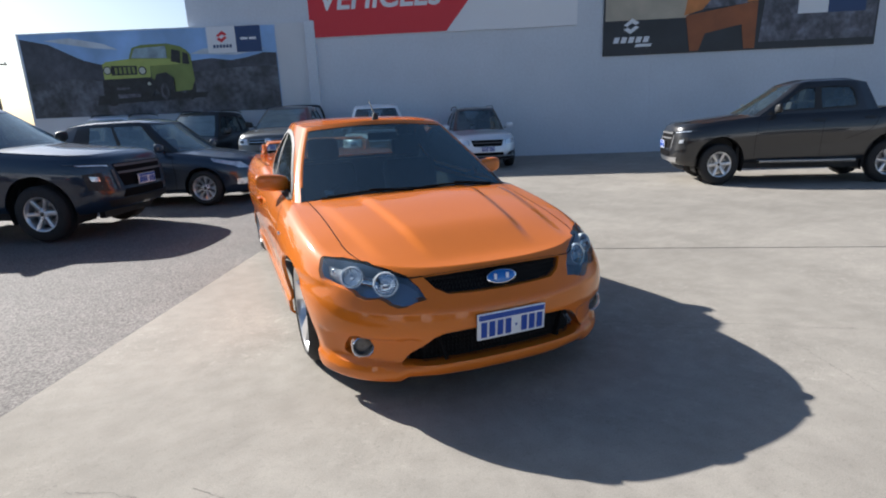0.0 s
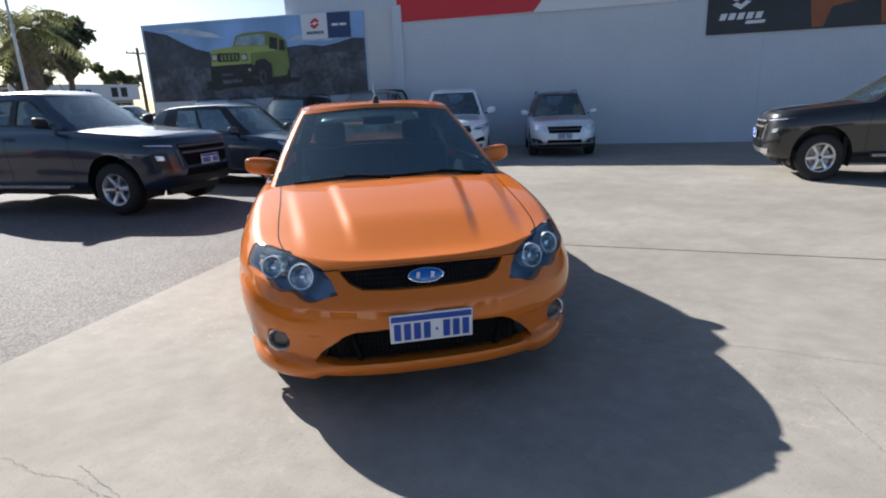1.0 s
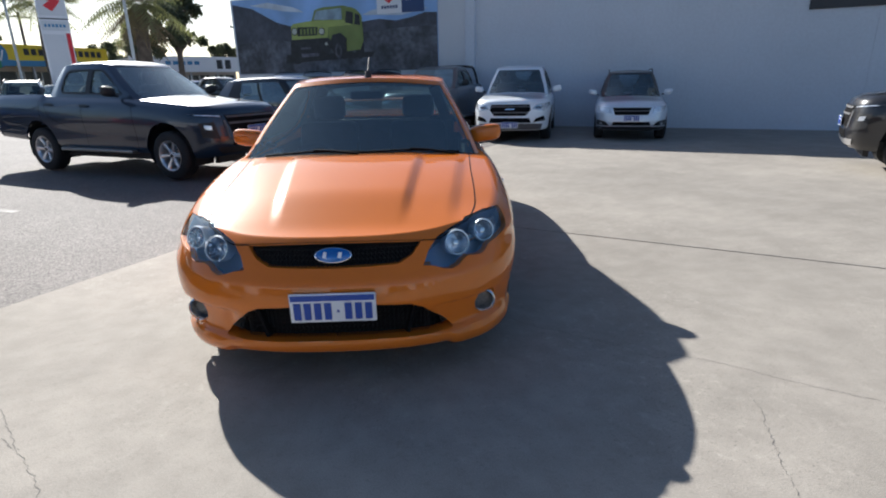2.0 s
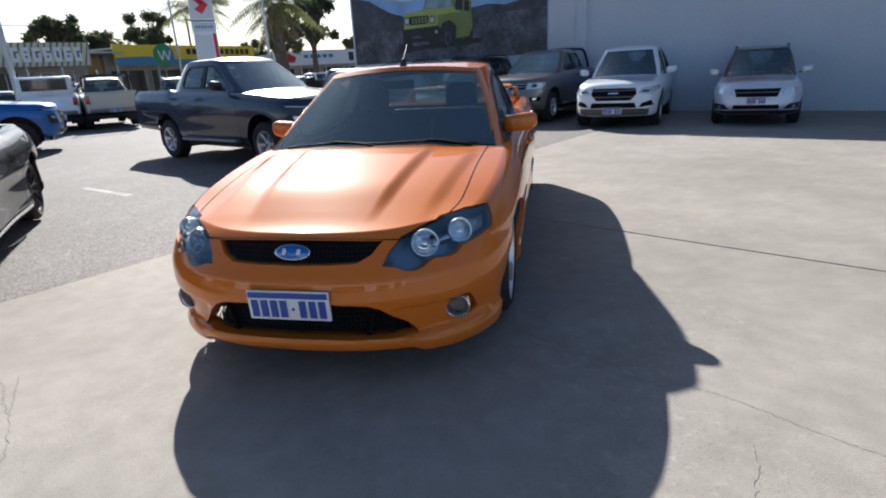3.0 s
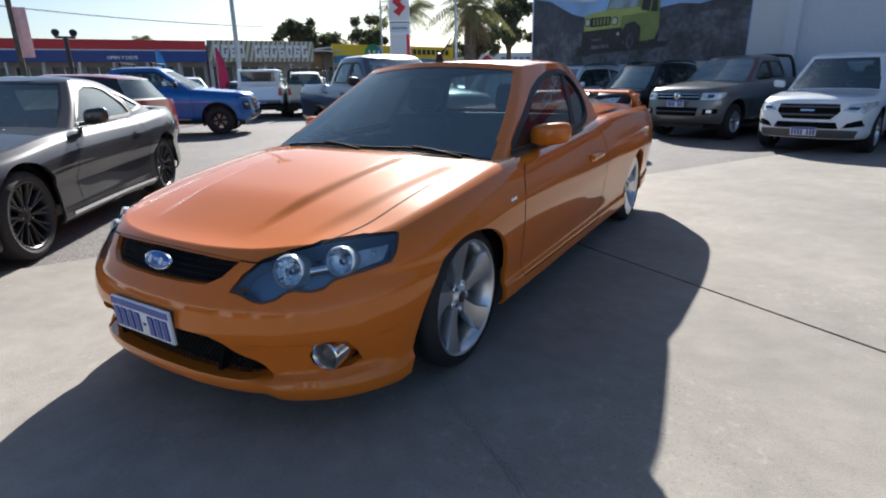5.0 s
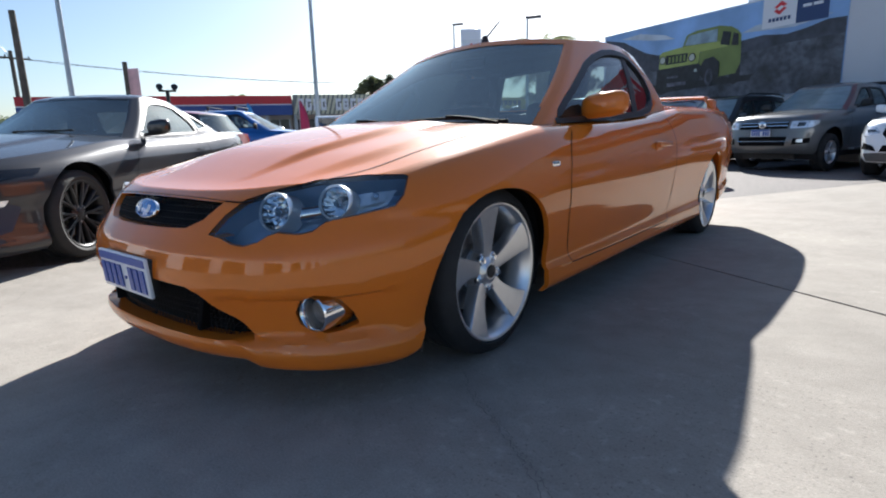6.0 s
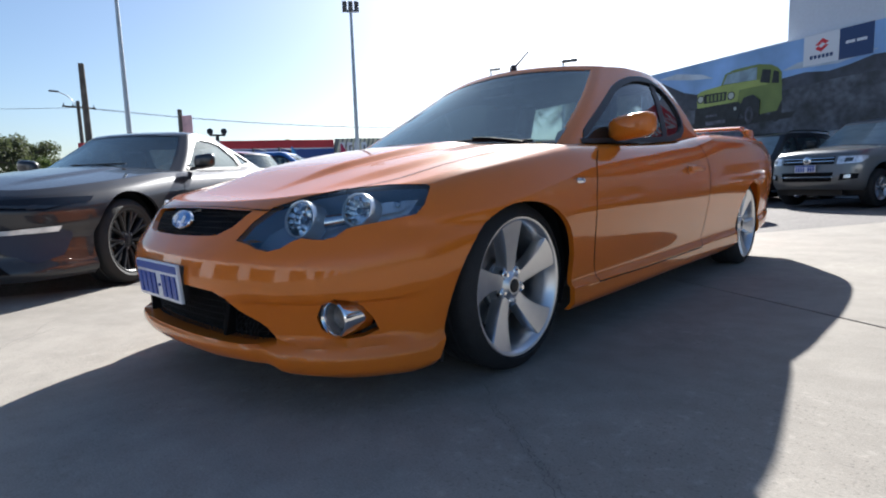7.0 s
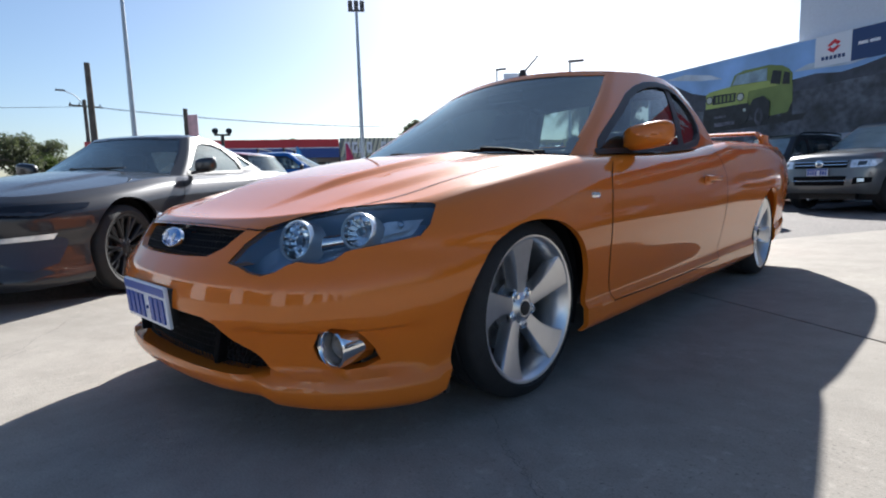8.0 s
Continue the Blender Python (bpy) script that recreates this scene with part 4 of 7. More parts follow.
def orange_flow(xy, z, ts):
    """A step in the bumper between lower intake and fog light, and a soft swage over the arch."""
    x, y = xy[:, :, 0], xy[:, :, 1]
    w = (1 - step(0.366, 0.380, z)) * step(0.225, 0.25, z) * step(0.42, 0.5, x) * (1 - step(-0.62, -0.45, y))
    s = (1 - step(0.592, 0.612, z)) * step(0.53, 0.59, z) * step(-0.62, -0.5, y) * (1 - step(-0.3, -0.1, y))
    k = 1 - (0.026 * w + 0.009 * s) / np.maximum(np.hypot(x, y), 0.1)
    return xy * k[:, :, None], z


orange_spec = dict(
    flow=orange_flow,
    cuts=orange_cuts, extra=orange_extra,
    category="utility car",
    outline=[(0, -0.965), (0.22, -0.955), (0.42, -0.915), (0.58, -0.84), (0.715, -0.735), (0.815, -0.60), (0.88, -0.42), (0.92, -0.1), (0.932, 0.25), (0.928, 0.9), (0.92, 1.7), (0.92, 2.5), (0.925, 3.1), (0.905, 3.6), (0.86, 3.95), (0.78, 4.06), (0.5, 4.12), (0, 4.14)],
    np=260, nt=44, nv=60, zb=[(-1, 0.155), (-0.88, 0.151), (-0.85, 0.125), (-0.7, 0.115), (-0.5, 0.115), (-0.3, 0.16), (0.4, 0.165), (2.6, 0.165), (3.5, 0.22), (4.2, 0.3)],
    side=[(0, 0.06), (0.05, 0.03), (0.14, 0.03), (0.17, 0.045), (0.4, 0.018), (0.6, 0.0), (0.74, 0.008), (0.84, 0.03), (0.93, 0.065), (0.97, 0.09), (1, 0.125)],
    nose=[(0, 0.09), (0.05, 0.03), (0.12, 0.012), (0.2, 0.02), (0.35, 0.014), (0.5, 0.0), (0.65, 0.012), (0.76, 0.05), (0.86, 0.09), (0.93, 0.12), (1, 0.17)],
    tail=[(0, 0.12), (0.1, 0.03), (0.3, 0.0), (0.5, 0.02), (0.55, 0.05), (0.9, 0.06), (1, 0.09)],
    H=ORANGE_H, wb=3.104, arch=0.332, arch_up=0.008, steer=0.0, roll=4, liner=0.40,
    front_arch=[(0.345, 0.02), (0.345, 0.2), (0.342, 0.34), (0.325, 0.42), (0.28, 0.51), (0.2, 0.585), (0.1, 0.63), (-0.03, 0.645), (-0.15, 0.627), (-0.25, 0.577), (-0.325, 0.50), (-0.372, 0.40), (-0.393, 0.30), (-0.405, 0.22), (-0.435, 0.13), (-0.435, 0.02)],
    wheel=wheel_spec("blade20", 0.322, 0.262, 0.235, 0.872, 5, "blade", ALLOY),
    gh=dict(base=[(0, 0.36), (0.755, 0.43), (0.785, 0.49), (0.768, 2.06), (0.75, 2.30), (0, 2.34)],
            top=[(0, 1.10), (0.542, 1.20), (0.562, 1.24), (0.56, 1.98), (0.548, 2.20), (0, 2.25)],
            seal=0.020, fine=8, posts=[[(1.62, 0.93), (1.70, 0.933), (1.89, 1.32), (1.81, 1.32)]],
            windows=[[(0.62, 0.888), (1.0, 0.905), (1.4, 0.922), (1.72, 0.942), (1.92, 0.972), (2.02, 1.02), (2.065, 1.09), (2.06, 1.165), (2.01, 1.235), (1.93, 1.283), (1.82, 1.303), (1.66, 1.302), (1.5, 1.283), (1.34, 1.242), (1.2, 1.19), (1.05, 1.112), (0.9, 1.035), (0.79, 0.98), (0.69, 0.925)]],
            edge=[(1.0, 1.315), (1.25, 1.335), (1.55, 1.36), (1.85, 1.366), (2.1, 1.345), (2.2, 1.325)], crown=0.034, arch=0.048, cowl=True, lights=((0.0, 0.66), (0.70, 0.97)), sag=0.10, tw=(1, 11), ts=(1, 11), tr=(3, 10)),
    seat=(1.15, 0.42), glass=GLASS, side_glass=GLASS_DARK, rear_glass=GLASS_REAR, inner_post=True,
    mirror=(0.752, 0.965, 0.965, ORANGE, 0.235, 0.122, 0.12), plate=(-0.972, 0.412, 0.372, 0.134, 4),
)


# parked kinds
def ute_spec(wheelmat=ALLOY, skid=PLASTIC, **kw):
    s = dict(category="utility car",
        outline=[(0, -0.90), (0.4, -0.88), (0.68, -0.78), (0.82, -0.58), (0.87, -0.3), (0.89, 0.2), (0.895, 1.2), (0.895, 2.6), (0.88, 3.6), (0.86, 4.1), (0.8, 4.24), (0.4, 4.27), (0, 4.27)],
        zb=[(-1, 0.36), (-0.4, 0.33), (0.5, 0.38), (2.5, 0.4), (3.4, 0.5), (4.3, 0.55)],
        side=[(0, 0.07), (0.1, 0.03), (0.35, 0.02), (0.6, 0.0), (0.75, 0.012), (0.9, 0.05), (1, 0.11)],
        nose=[(0, 0.10), (0.12, 0.03), (0.3, 0.0), (0.5, 0.02), (0.75, 0.05), (0.92, 0.10), (1, 0.2)],
        tail=[(0, 0.05), (0.15, 0.0), (0.3, 0.04), (0.9, 0.05), (1, 0.07)],
        H=top_surface([(-0.95, 1.02), (-0.6, 1.10), (0, 1.16), (0.6, 1.21), (1.2, 1.2), (2.7, 1.2), (4.3, 1.2)],
                      [(-0.95, 0.98), (-0.6, 1.04), (0, 1.10), (0.6, 1.15), (1.2, 1.18), (2.7, 1.22), (2.85, 1.25), (4.3, 1.25)], 0.8, 2.2, (2.95, 4.12, 0.68, 0.75)),
        wb=3.0, arch=0.45, arch_up=0.03,
        wheel=wheel_spec("ute17" + wheelmat.name, 0.358, 0.218, 0.24, 0.86, 6, "plain", wheelmat),
        gh=dict(base=[(0, 0.36), (0.69, 0.58), (0.76, 0.66), (0.77, 2.55), (0.70, 2.78), (0, 2.80)],
                top=[(0, 1.24), (0.50, 1.36), (0.56, 1.44), (0.57, 2.40), (0.50, 2.60), (0, 2.63)],
                edge=[(1.2, 1.64), (1.6, 1.70), (2.2, 1.70), (2.65, 1.65)], crown=0.05, sag=0.1, posts=[[(1.68, 1.25), (1.76, 1.25), (1.76, 1.61), (1.69, 1.61)]],
                windows=[[(0.96, 1.245), (1.66, 1.255), (1.68, 1.60), (1.52, 1.60), (1.42, 1.565), (1.30, 1.49)], [(1.77, 1.257), (2.36, 1.275), (2.385, 1.33), (2.33, 1.55), (2.26, 1.60), (1.77, 1.605)]]),
        seat=(1.3, 0.76), rear_seats=True,
        nose_parts=[("grille", [(-0.42, 0.64), (0.42, 0.64), (0.50, 0.93), (-0.50, 0.93)], MESHBLACK, 0.006),
                    ("grille_bar", [(-0.46, 0.80), (0.46, 0.80), (0.47, 0.83), (-0.47, 0.83)], GREYPLASTIC, 0.018),
                    ("grille_bar", [(-0.48, 0.89), (0.48, 0.89), (0.49, 0.92), (-0.49, 0.92)], GREYPLASTIC, 0.018),
                    ("lower_grille", [(-0.46, 0.50), (0.46, 0.50), (0.42, 0.60), (-0.42, 0.60)], MESHBLACK, 0.006),
                    ("skid_plate", [(-0.60, 0.40), (0.60, 0.40), (0.66, 0.485), (-0.66, 0.485)], skid, 0.014),
                    ("headlight", [(0.53, 0.895), (0.80, 0.925), (0.83, 0.962), (0.54, 0.94)], LENSDARK, 0.008),
                    ("lamp_strip", [(0.56, 0.905), (0.79, 0.930), (0.80, 0.945), (0.57, 0.923)], LENSBODY, 0.013),
                    # chrome blade; its grey stands in for the dark reflection in shade
                    ("bumper_blade", [(0.485, 0.62), (0.515, 0.62), (0.545, 0.86), (0.51, 0.86)], GREYPLASTIC, 0.014),
                    ("lamp_pocket", [(0.62, 0.60), (0.78, 0.63), (0.80, 0.83), (0.66, 0.84)], PLASTIC, 0.006),
                    ("fog_light", [(0.69, 0.73), (0.755, 0.74), (0.765, 0.80), (0.70, 0.79)], LENSBODY, 0.014)],
        tail_parts=[("tail_light", [(0.68, 0.85), (0.82, 0.85), (0.82, 1.12), (0.70, 1.12)], TAIL_RED, 0.01), ("rear_bumper", [(-0.75, 0.56), (0.75, 0.56), (0.75, 0.68), (-0.75, 0.68)], STEEL, 0.03)],
        side_parts=[("door_handle", [(1.62, 1.05), (1.82, 1.05), (1.82, 1.085), (1.62, 1.085)], PLASTIC, 0.02), ("door_handle", [(2.5, 1.07), (2.68, 1.07), (2.68, 1.105), (2.5, 1.105)], PLASTIC, 0.02)],
        seams=[[(0.9, 0.62, 0.45), (0.9, 0.62, 0.8), (0.88, 0.66, 1.08)], [(0.9, 1.78, 0.45), (0.9, 1.78, 0.8), (0.88, 1.8, 1.1)], [(0.9, 2.86, 0.6), (0.9, 2.86, 0.9), (0.88, 2.86, 1.18)], [(0.9, 2.2, 0.75), (0.9, 2.6, 0.9), (0.88, 2.74, 1.1)]],
        mirror=(0.86, 0.95, 1.28), mirror_mat=PLASTIC, plate=(-0.925, 0.70), rear_plate=(4.33, 0.62), extra=ute_extra)
    s.update(kw)
    return s


def broad_ute(**kw):
    """A utility with a wide low grille between square lamps."""
    s = ute_spec(**kw)
    s["nose_parts"] = [("grille", [(-0.46, 0.82), (0.46, 0.82), (0.47, 0.955), (-0.47, 0.955)], MESHBLACK, 0.006),
                       ("grille_bar", [(-0.46, 0.868), (0.46, 0.868), (0.46, 0.882), (-0.46, 0.882)], CHROME, 0.016),
                       ("grille_bar", [(-0.46, 0.925), (0.46, 0.925), (0.465, 0.939), (-0.465, 0.939)], CHROME, 0.016),
                       ("headlight", [(0.50, 0.815), (0.79, 0.835), (0.83, 0.90), (0.82, 0.955), (0.51, 0.955)], LENSBODY, 0.008),
                       ("lamp_pocket", [(0.60, 0.85), (0.70, 0.855), (0.71, 0.925), (0.61, 0.925)], LENSDARK, 0.014),
                       ("lower_grille", [(-0.44, 0.50), (0.44, 0.50), (0.47, 0.67), (-0.47, 0.67)], MESHBLACK, 0.006),
                       ("bumper_chrome", [(-0.46, 0.575), (0.46, 0.575), (0.465, 0.595), (-0.465, 0.595)], CHROME, 0.016),
                       ("fog_light", [(0.55, 0.52), (0.77, 0.55), (0.78, 0.64), (0.57, 0.64)], MESHBLACK, 0.008),
                       ("fog_lens", [(0.62, 0.56), (0.70, 0.565), (0.70, 0.625), (0.62, 0.62)], LENSBODY, 0.014)]
    s["plate"] = (-0.915, 0.745)
    return s


def ute_extra(car, tree, colour):
    for sx in (1, -1):
        box("side_step", (0.16, 1.7, 0.05), (sx * 0.86, 1.55, 0.40), STEEL, car, bevel=0.015)
    wiper(car, 0.05, 0.60, 1.225, 0.5)


def wiper(car, x, y, z, length):
    bm = bmesh.new()
    bm_box(bm, (length, 0.018, 0.014), (x, y, z), bevel=0.004)
    part("wiper", bm, PLASTIC, car)


def suv_spec(**kw):
    s = dict(category="car",
        outline=[(0, -0.93), (0.4, -0.90), (0.66, -0.78), (0.80, -0.56), (0.87, -0.25), (0.89, 0.3), (0.895, 1.3), (0.885, 2.6), (0.85, 3.3), (0.78, 3.52), (0.4, 3.6), (0, 3.61)],
        zb=[(-1, 0.26), (-0.4, 0.26), (0.5, 0.3), (2.2, 0.3), (3.2, 0.36), (3.7, 0.4)],
        side=[(0, 0.07), (0.1, 0.03), (0.35, 0.02), (0.6, 0.0), (0.75, 0.012), (0.9, 0.05), (1, 0.11)],
        nose=[(0, 0.10), (0.12, 0.03), (0.3, 0.0), (0.5, 0.02), (0.75, 0.06), (0.92, 0.12), (1, 0.22)],
        tail=[(0, 0.05), (0.15, 0.0), (0.4, 0.0), (0.6, 0.03), (1, 0.06)],
        H=top_surface([(-0.95, 0.88), (-0.6, 0.95), (0, 1.0), (0.6, 1.05), (1.2, 1.06), (3.6, 1.1)],
                      [(-0.95, 0.83), (-0.6, 0.89), (0, 0.94), (0.6, 0.99), (1.2, 1.02), (2.7, 1.06), (3.7, 1.1)], 0.8),
        wb=2.65, arch=0.40, arch_up=0.02,
        wheel=wheel_spec("suv17", 0.35, 0.23, 0.225, 0.86, 5, "twin", ALLOY),
        gh=dict(base=[(0, 0.36), (0.68, 0.58), (0.75, 0.66), (0.76, 3.1), (0.70, 3.42), (0, 3.5)],
                top=[(0, 1.12), (0.50, 1.22), (0.56, 1.28), (0.55, 2.9), (0.50, 3.15), (0, 3.25)],
                edge=[(1.1, 1.58), (1.5, 1.63), (2.4, 1.63), (3.3, 1.57)], crown=0.05, sag=0.1, posts=[[(1.56, 1.08), (1.62, 1.08), (1.62, 1.53), (1.56, 1.53)]],
                windows=[[(0.84, 1.065), (1.54, 1.085), (1.56, 1.52), (1.42, 1.52), (1.30, 1.47), (1.15, 1.36)], [(1.63, 1.085), (2.33, 1.105), (2.35, 1.54), (1.63, 1.535)], [(2.44, 1.12), (2.92, 1.17), (2.95, 1.22), (2.86, 1.43), (2.78, 1.48), (2.44, 1.53)]]),
        seat=(1.15, 0.62), rear_seats=True,
        nose_parts=[("grille", [(-0.38, 0.62), (0.38, 0.62), (0.44, 0.79), (-0.44, 0.79)], MESHBLACK, 0.006),
                    ("grille_bar", [(-0.40, 0.70), (0.40, 0.70), (0.41, 0.725), (-0.41, 0.725)], GREYPLASTIC, 0.016),
                    ("lower_grille", [(-0.45, 0.34), (0.45, 0.34), (0.42, 0.46), (-0.42, 0.46)], MESHBLACK, 0.006),
                    ("headlight", [(0.47, 0.66), (0.76, 0.70), (0.79, 0.82), (0.50, 0.79)], LENSBODY, 0.008),
                    ("fog_light", [(0.54, 0.38), (0.74, 0.38), (0.74, 0.50), (0.54, 0.50)], MESHBLACK, 0.008)],
        tail_parts=[("tail_light", [(0.58, 0.75), (0.78, 0.75), (0.78, 1.0), (0.60, 1.0)], TAIL_RED, 0.01)],
        seams=[[(0.9, 0.58, 0.4), (0.9, 0.58, 0.7), (0.88, 0.62, 1.0)], [(0.9, 1.62, 0.4), (0.9, 1.62, 0.7), (0.88, 1.64, 1.03)]],
        mirror=(0.85, 0.86, 1.12), plate=(-0.95, 0.545), rear_plate=(3.64, 0.8),
        extra=suv_extra)
    s.update(kw)
    return s


def white_wagon():
    s = suv_spec()
    s["nose_parts"] = [("grille", [(-0.34, 0.575), (0.34, 0.575), (0.45, 0.70), (0.42, 0.815), (-0.42, 0.815), (-0.45, 0.70)], MESHBLACK, 0.006),
                       ("grille_bar", [(-0.43, 0.755), (0.43, 0.755), (0.425, 0.785), (-0.425, 0.785)], GREYPLASTIC, 0.014),
                       ("grille_bar", [(-0.38, 0.63), (0.38, 0.63), (0.40, 0.66), (-0.40, 0.66)], GREYPLASTIC, 0.014),
                       ("grille_badge", [(-0.10, 0.70), (0.10, 0.70), (0.10, 0.73), (-0.10, 0.73)], CHROME, 0.02),
                       ("lower_grille", [(-0.46, 0.43), (0.46, 0.43), (0.42, 0.53), (-0.42, 0.53)], MESHBLACK, 0.006),
                       ("skid_plate", [(-0.66, 0.28), (0.66, 0.28), (0.70, 0.40), (0.50, 0.415), (-0.50, 0.415), (-0.70, 0.40)], GREYPLASTIC, 0.01),
                       ("headlight", [(0.47, 0.715), (0.73, 0.665), (0.84, 0.79), (0.82, 0.85), (0.55, 0.805)], LENSBODY, 0.008),
                       ("lamp_pocket", [(0.52, 0.73), (0.66, 0.72), (0.68, 0.77), (0.56, 0.77)], LENSDARK, 0.013),
                       ("fog_light", [(0.50, 0.44), (0.76, 0.47), (0.72, 0.57), (0.56, 0.52)], MESHBLACK, 0.008)]
    s["plate"] = (-0.955, 0.38)
    s["extra"] = lambda car, tree, colour: wiper(car, 0.05, 0.52, 1.075, 0.5)
    return s


def short_wagon():
    s = suv_spec()
    back = lambda q: tuple(v - 0.3 if k == 1 and v > 1.6 else v for k, v in enumerate(q))
    s["outline"] = [back(q) for q in s["outline"]]
    s["gh"]["windows"] = [[back((0, q[0]))[1:] + (q[1],) for q in w] for w in s["gh"]["windows"]][:1] + [[(y - 0.22, z) for y, z in s["gh"]["windows"][2]]]
    s["gh"]["posts"] = []
    s["gh"]["base"], s["gh"]["top"] = [back(q) for q in s["gh"]["base"]], [back(q) for q in s["gh"]["top"]]
    s["wb"] = 2.4
    # charcoal here paints in the shade on the silver car's roof and pillars
    s["gh"]["frame_mat"], s["gh"]["roof_mat"] = CHARCOAL, CHARCOAL
    s["rear_plate"] = (3.34, 0.8)
    s["nose_parts"] = s["nose_parts"][:4] + [("bumper_cladding", [(-0.80, 0.27), (0.80, 0.27), (0.78, 0.345), (-0.78, 0.345)], PLASTIC, 0.008),
                                             ("skid_plate", [(-0.46, 0.355), (0.46, 0.355), (0.5, 0.385), (-0.5, 0.385)], ALLOY, 0.02),
                                             ("fog_light", [(0.50, 0.37), (0.80, 0.37), (0.80, 0.50), (0.60, 0.47)], PLASTIC, 0.01),
                                             ("fog_lens", [(0.66, 0.39), (0.72, 0.39), (0.72, 0.44), (0.66, 0.44)], LENSBODY, 0.018)]
    return s


def suv_extra(car, tree, colour):
    for sx in (1, -1):
        line = spline([(sx * 0.56, 1.35, 1.60), (sx * 0.56, 1.55, 1.69), (sx * 0.56, 2.3, 1.70), (sx * 0.55, 2.9, 1.66), (sx * 0.55, 3.0, 1.60)], 14)
        part("roof_rail", bm_sweep(line, 0.016), PLASTIC, car)
    wiper(car, 0.05, 0.52, 1.075, 0.5)


def hatch_spec(**kw):
    s = dict(category="car",
        outline=[(0, -0.76), (0.38, -0.73), (0.62, -0.62), (0.76, -0.42), (0.82, -0.1), (0.84, 0.4), (0.845, 1.2), (0.84, 2.4), (0.79, 2.85), (0.70, 2.98), (0.4, 3.03), (0, 3.04)],
        zb=[(-1, 0.2), (-0.4, 0.2), (0.5, 0.22), (2.0, 0.22), (2.8, 0.3), (3.2, 0.32)],
        side=[(0, 0.07), (0.1, 0.03), (0.35, 0.02), (0.6, 0.0), (0.75, 0.012), (0.9, 0.05), (1, 0.11)],
        nose=[(0, 0.08), (0.12, 0.03), (0.3, 0.0), (0.5, 0.02), (0.75, 0.06), (0.92, 0.12), (1, 0.2)],
        tail=[(0, 0.05), (0.15, 0.0), (0.4, 0.0), (0.6, 0.03), (1, 0.06)],
        H=top_surface([(-0.8, 0.73), (-0.45, 0.82), (0, 0.9), (0.5, 0.96), (1.2, 0.98), (3.0, 1.02)],
                      [(-0.8, 0.68), (-0.45, 0.76), (0, 0.84), (0.5, 0.90), (1.2, 0.93), (3.0, 1.02)], 0.76),
        wb=2.43, arch=0.345, arch_up=0.015,
        wheel=wheel_spec("hatch15", 0.3, 0.205, 0.19, 0.815, 9, "twin", ALLOY),
        gh=dict(base=[(0, 0.22), (0.64, 0.44), (0.71, 0.52), (0.70, 2.45), (0.64, 2.85), (0, 2.94)],
                top=[(0, 0.95), (0.49, 1.05), (0.54, 1.10), (0.52, 2.35), (0.48, 2.6), (0, 2.68)],
                edge=[(0.9, 1.40), (1.3, 1.45), (2.0, 1.44), (2.7, 1.38)], crown=0.045, lights=((0.05, 0.45), (0.5, 0.8)), sag=0.1, frame_mat=None),
        seat=(0.95, 0.5), rear_seats=True,
        nose_parts=[("grille", [(-0.3, 0.34), (0.3, 0.34), (0.4, 0.5), (-0.4, 0.5)], MESHBLACK, 0.006),
                    ("headlight", [(0.42, 0.60), (0.62, 0.62), (0.75, 0.74), (0.55, 0.72)], LENSBODY, 0.008),
                    ("fog_light", [(0.54, 0.34), (0.68, 0.34), (0.68, 0.44), (0.54, 0.44)], LENSBODY, 0.008)],
        tail_parts=[("tail_light", [(0.58, 0.7), (0.76, 0.7), (0.76, 0.95), (0.6, 0.95)], TAIL_RED, 0.01)],
        side_parts=[("side_headlight", [(-0.52, 0.66), (-0.2, 0.74), (-0.14, 0.80), (-0.45, 0.74)], LENSBODY, 0.008), ("door_handle", [(1.28, 0.83), (1.45, 0.83), (1.45, 0.86), (1.28, 0.86)], PLASTIC, 0.018)],
        seams=[[(0.85, 0.5, 0.3), (0.85, 0.48, 0.6), (0.83, 0.52, 0.9)], [(0.85, 1.5, 0.3), (0.85, 1.5, 0.6), (0.83, 1.55, 0.94)]],
        mirror=(0.79, 0.66, 1.0), plate=(-0.775, 0.42), rear_plate=(3.06, 0.75))
    s.update(kw)
    s["gh"]["frame_mat"] = s["gh"].get("frame_mat") or BLACKPAINT
    return s


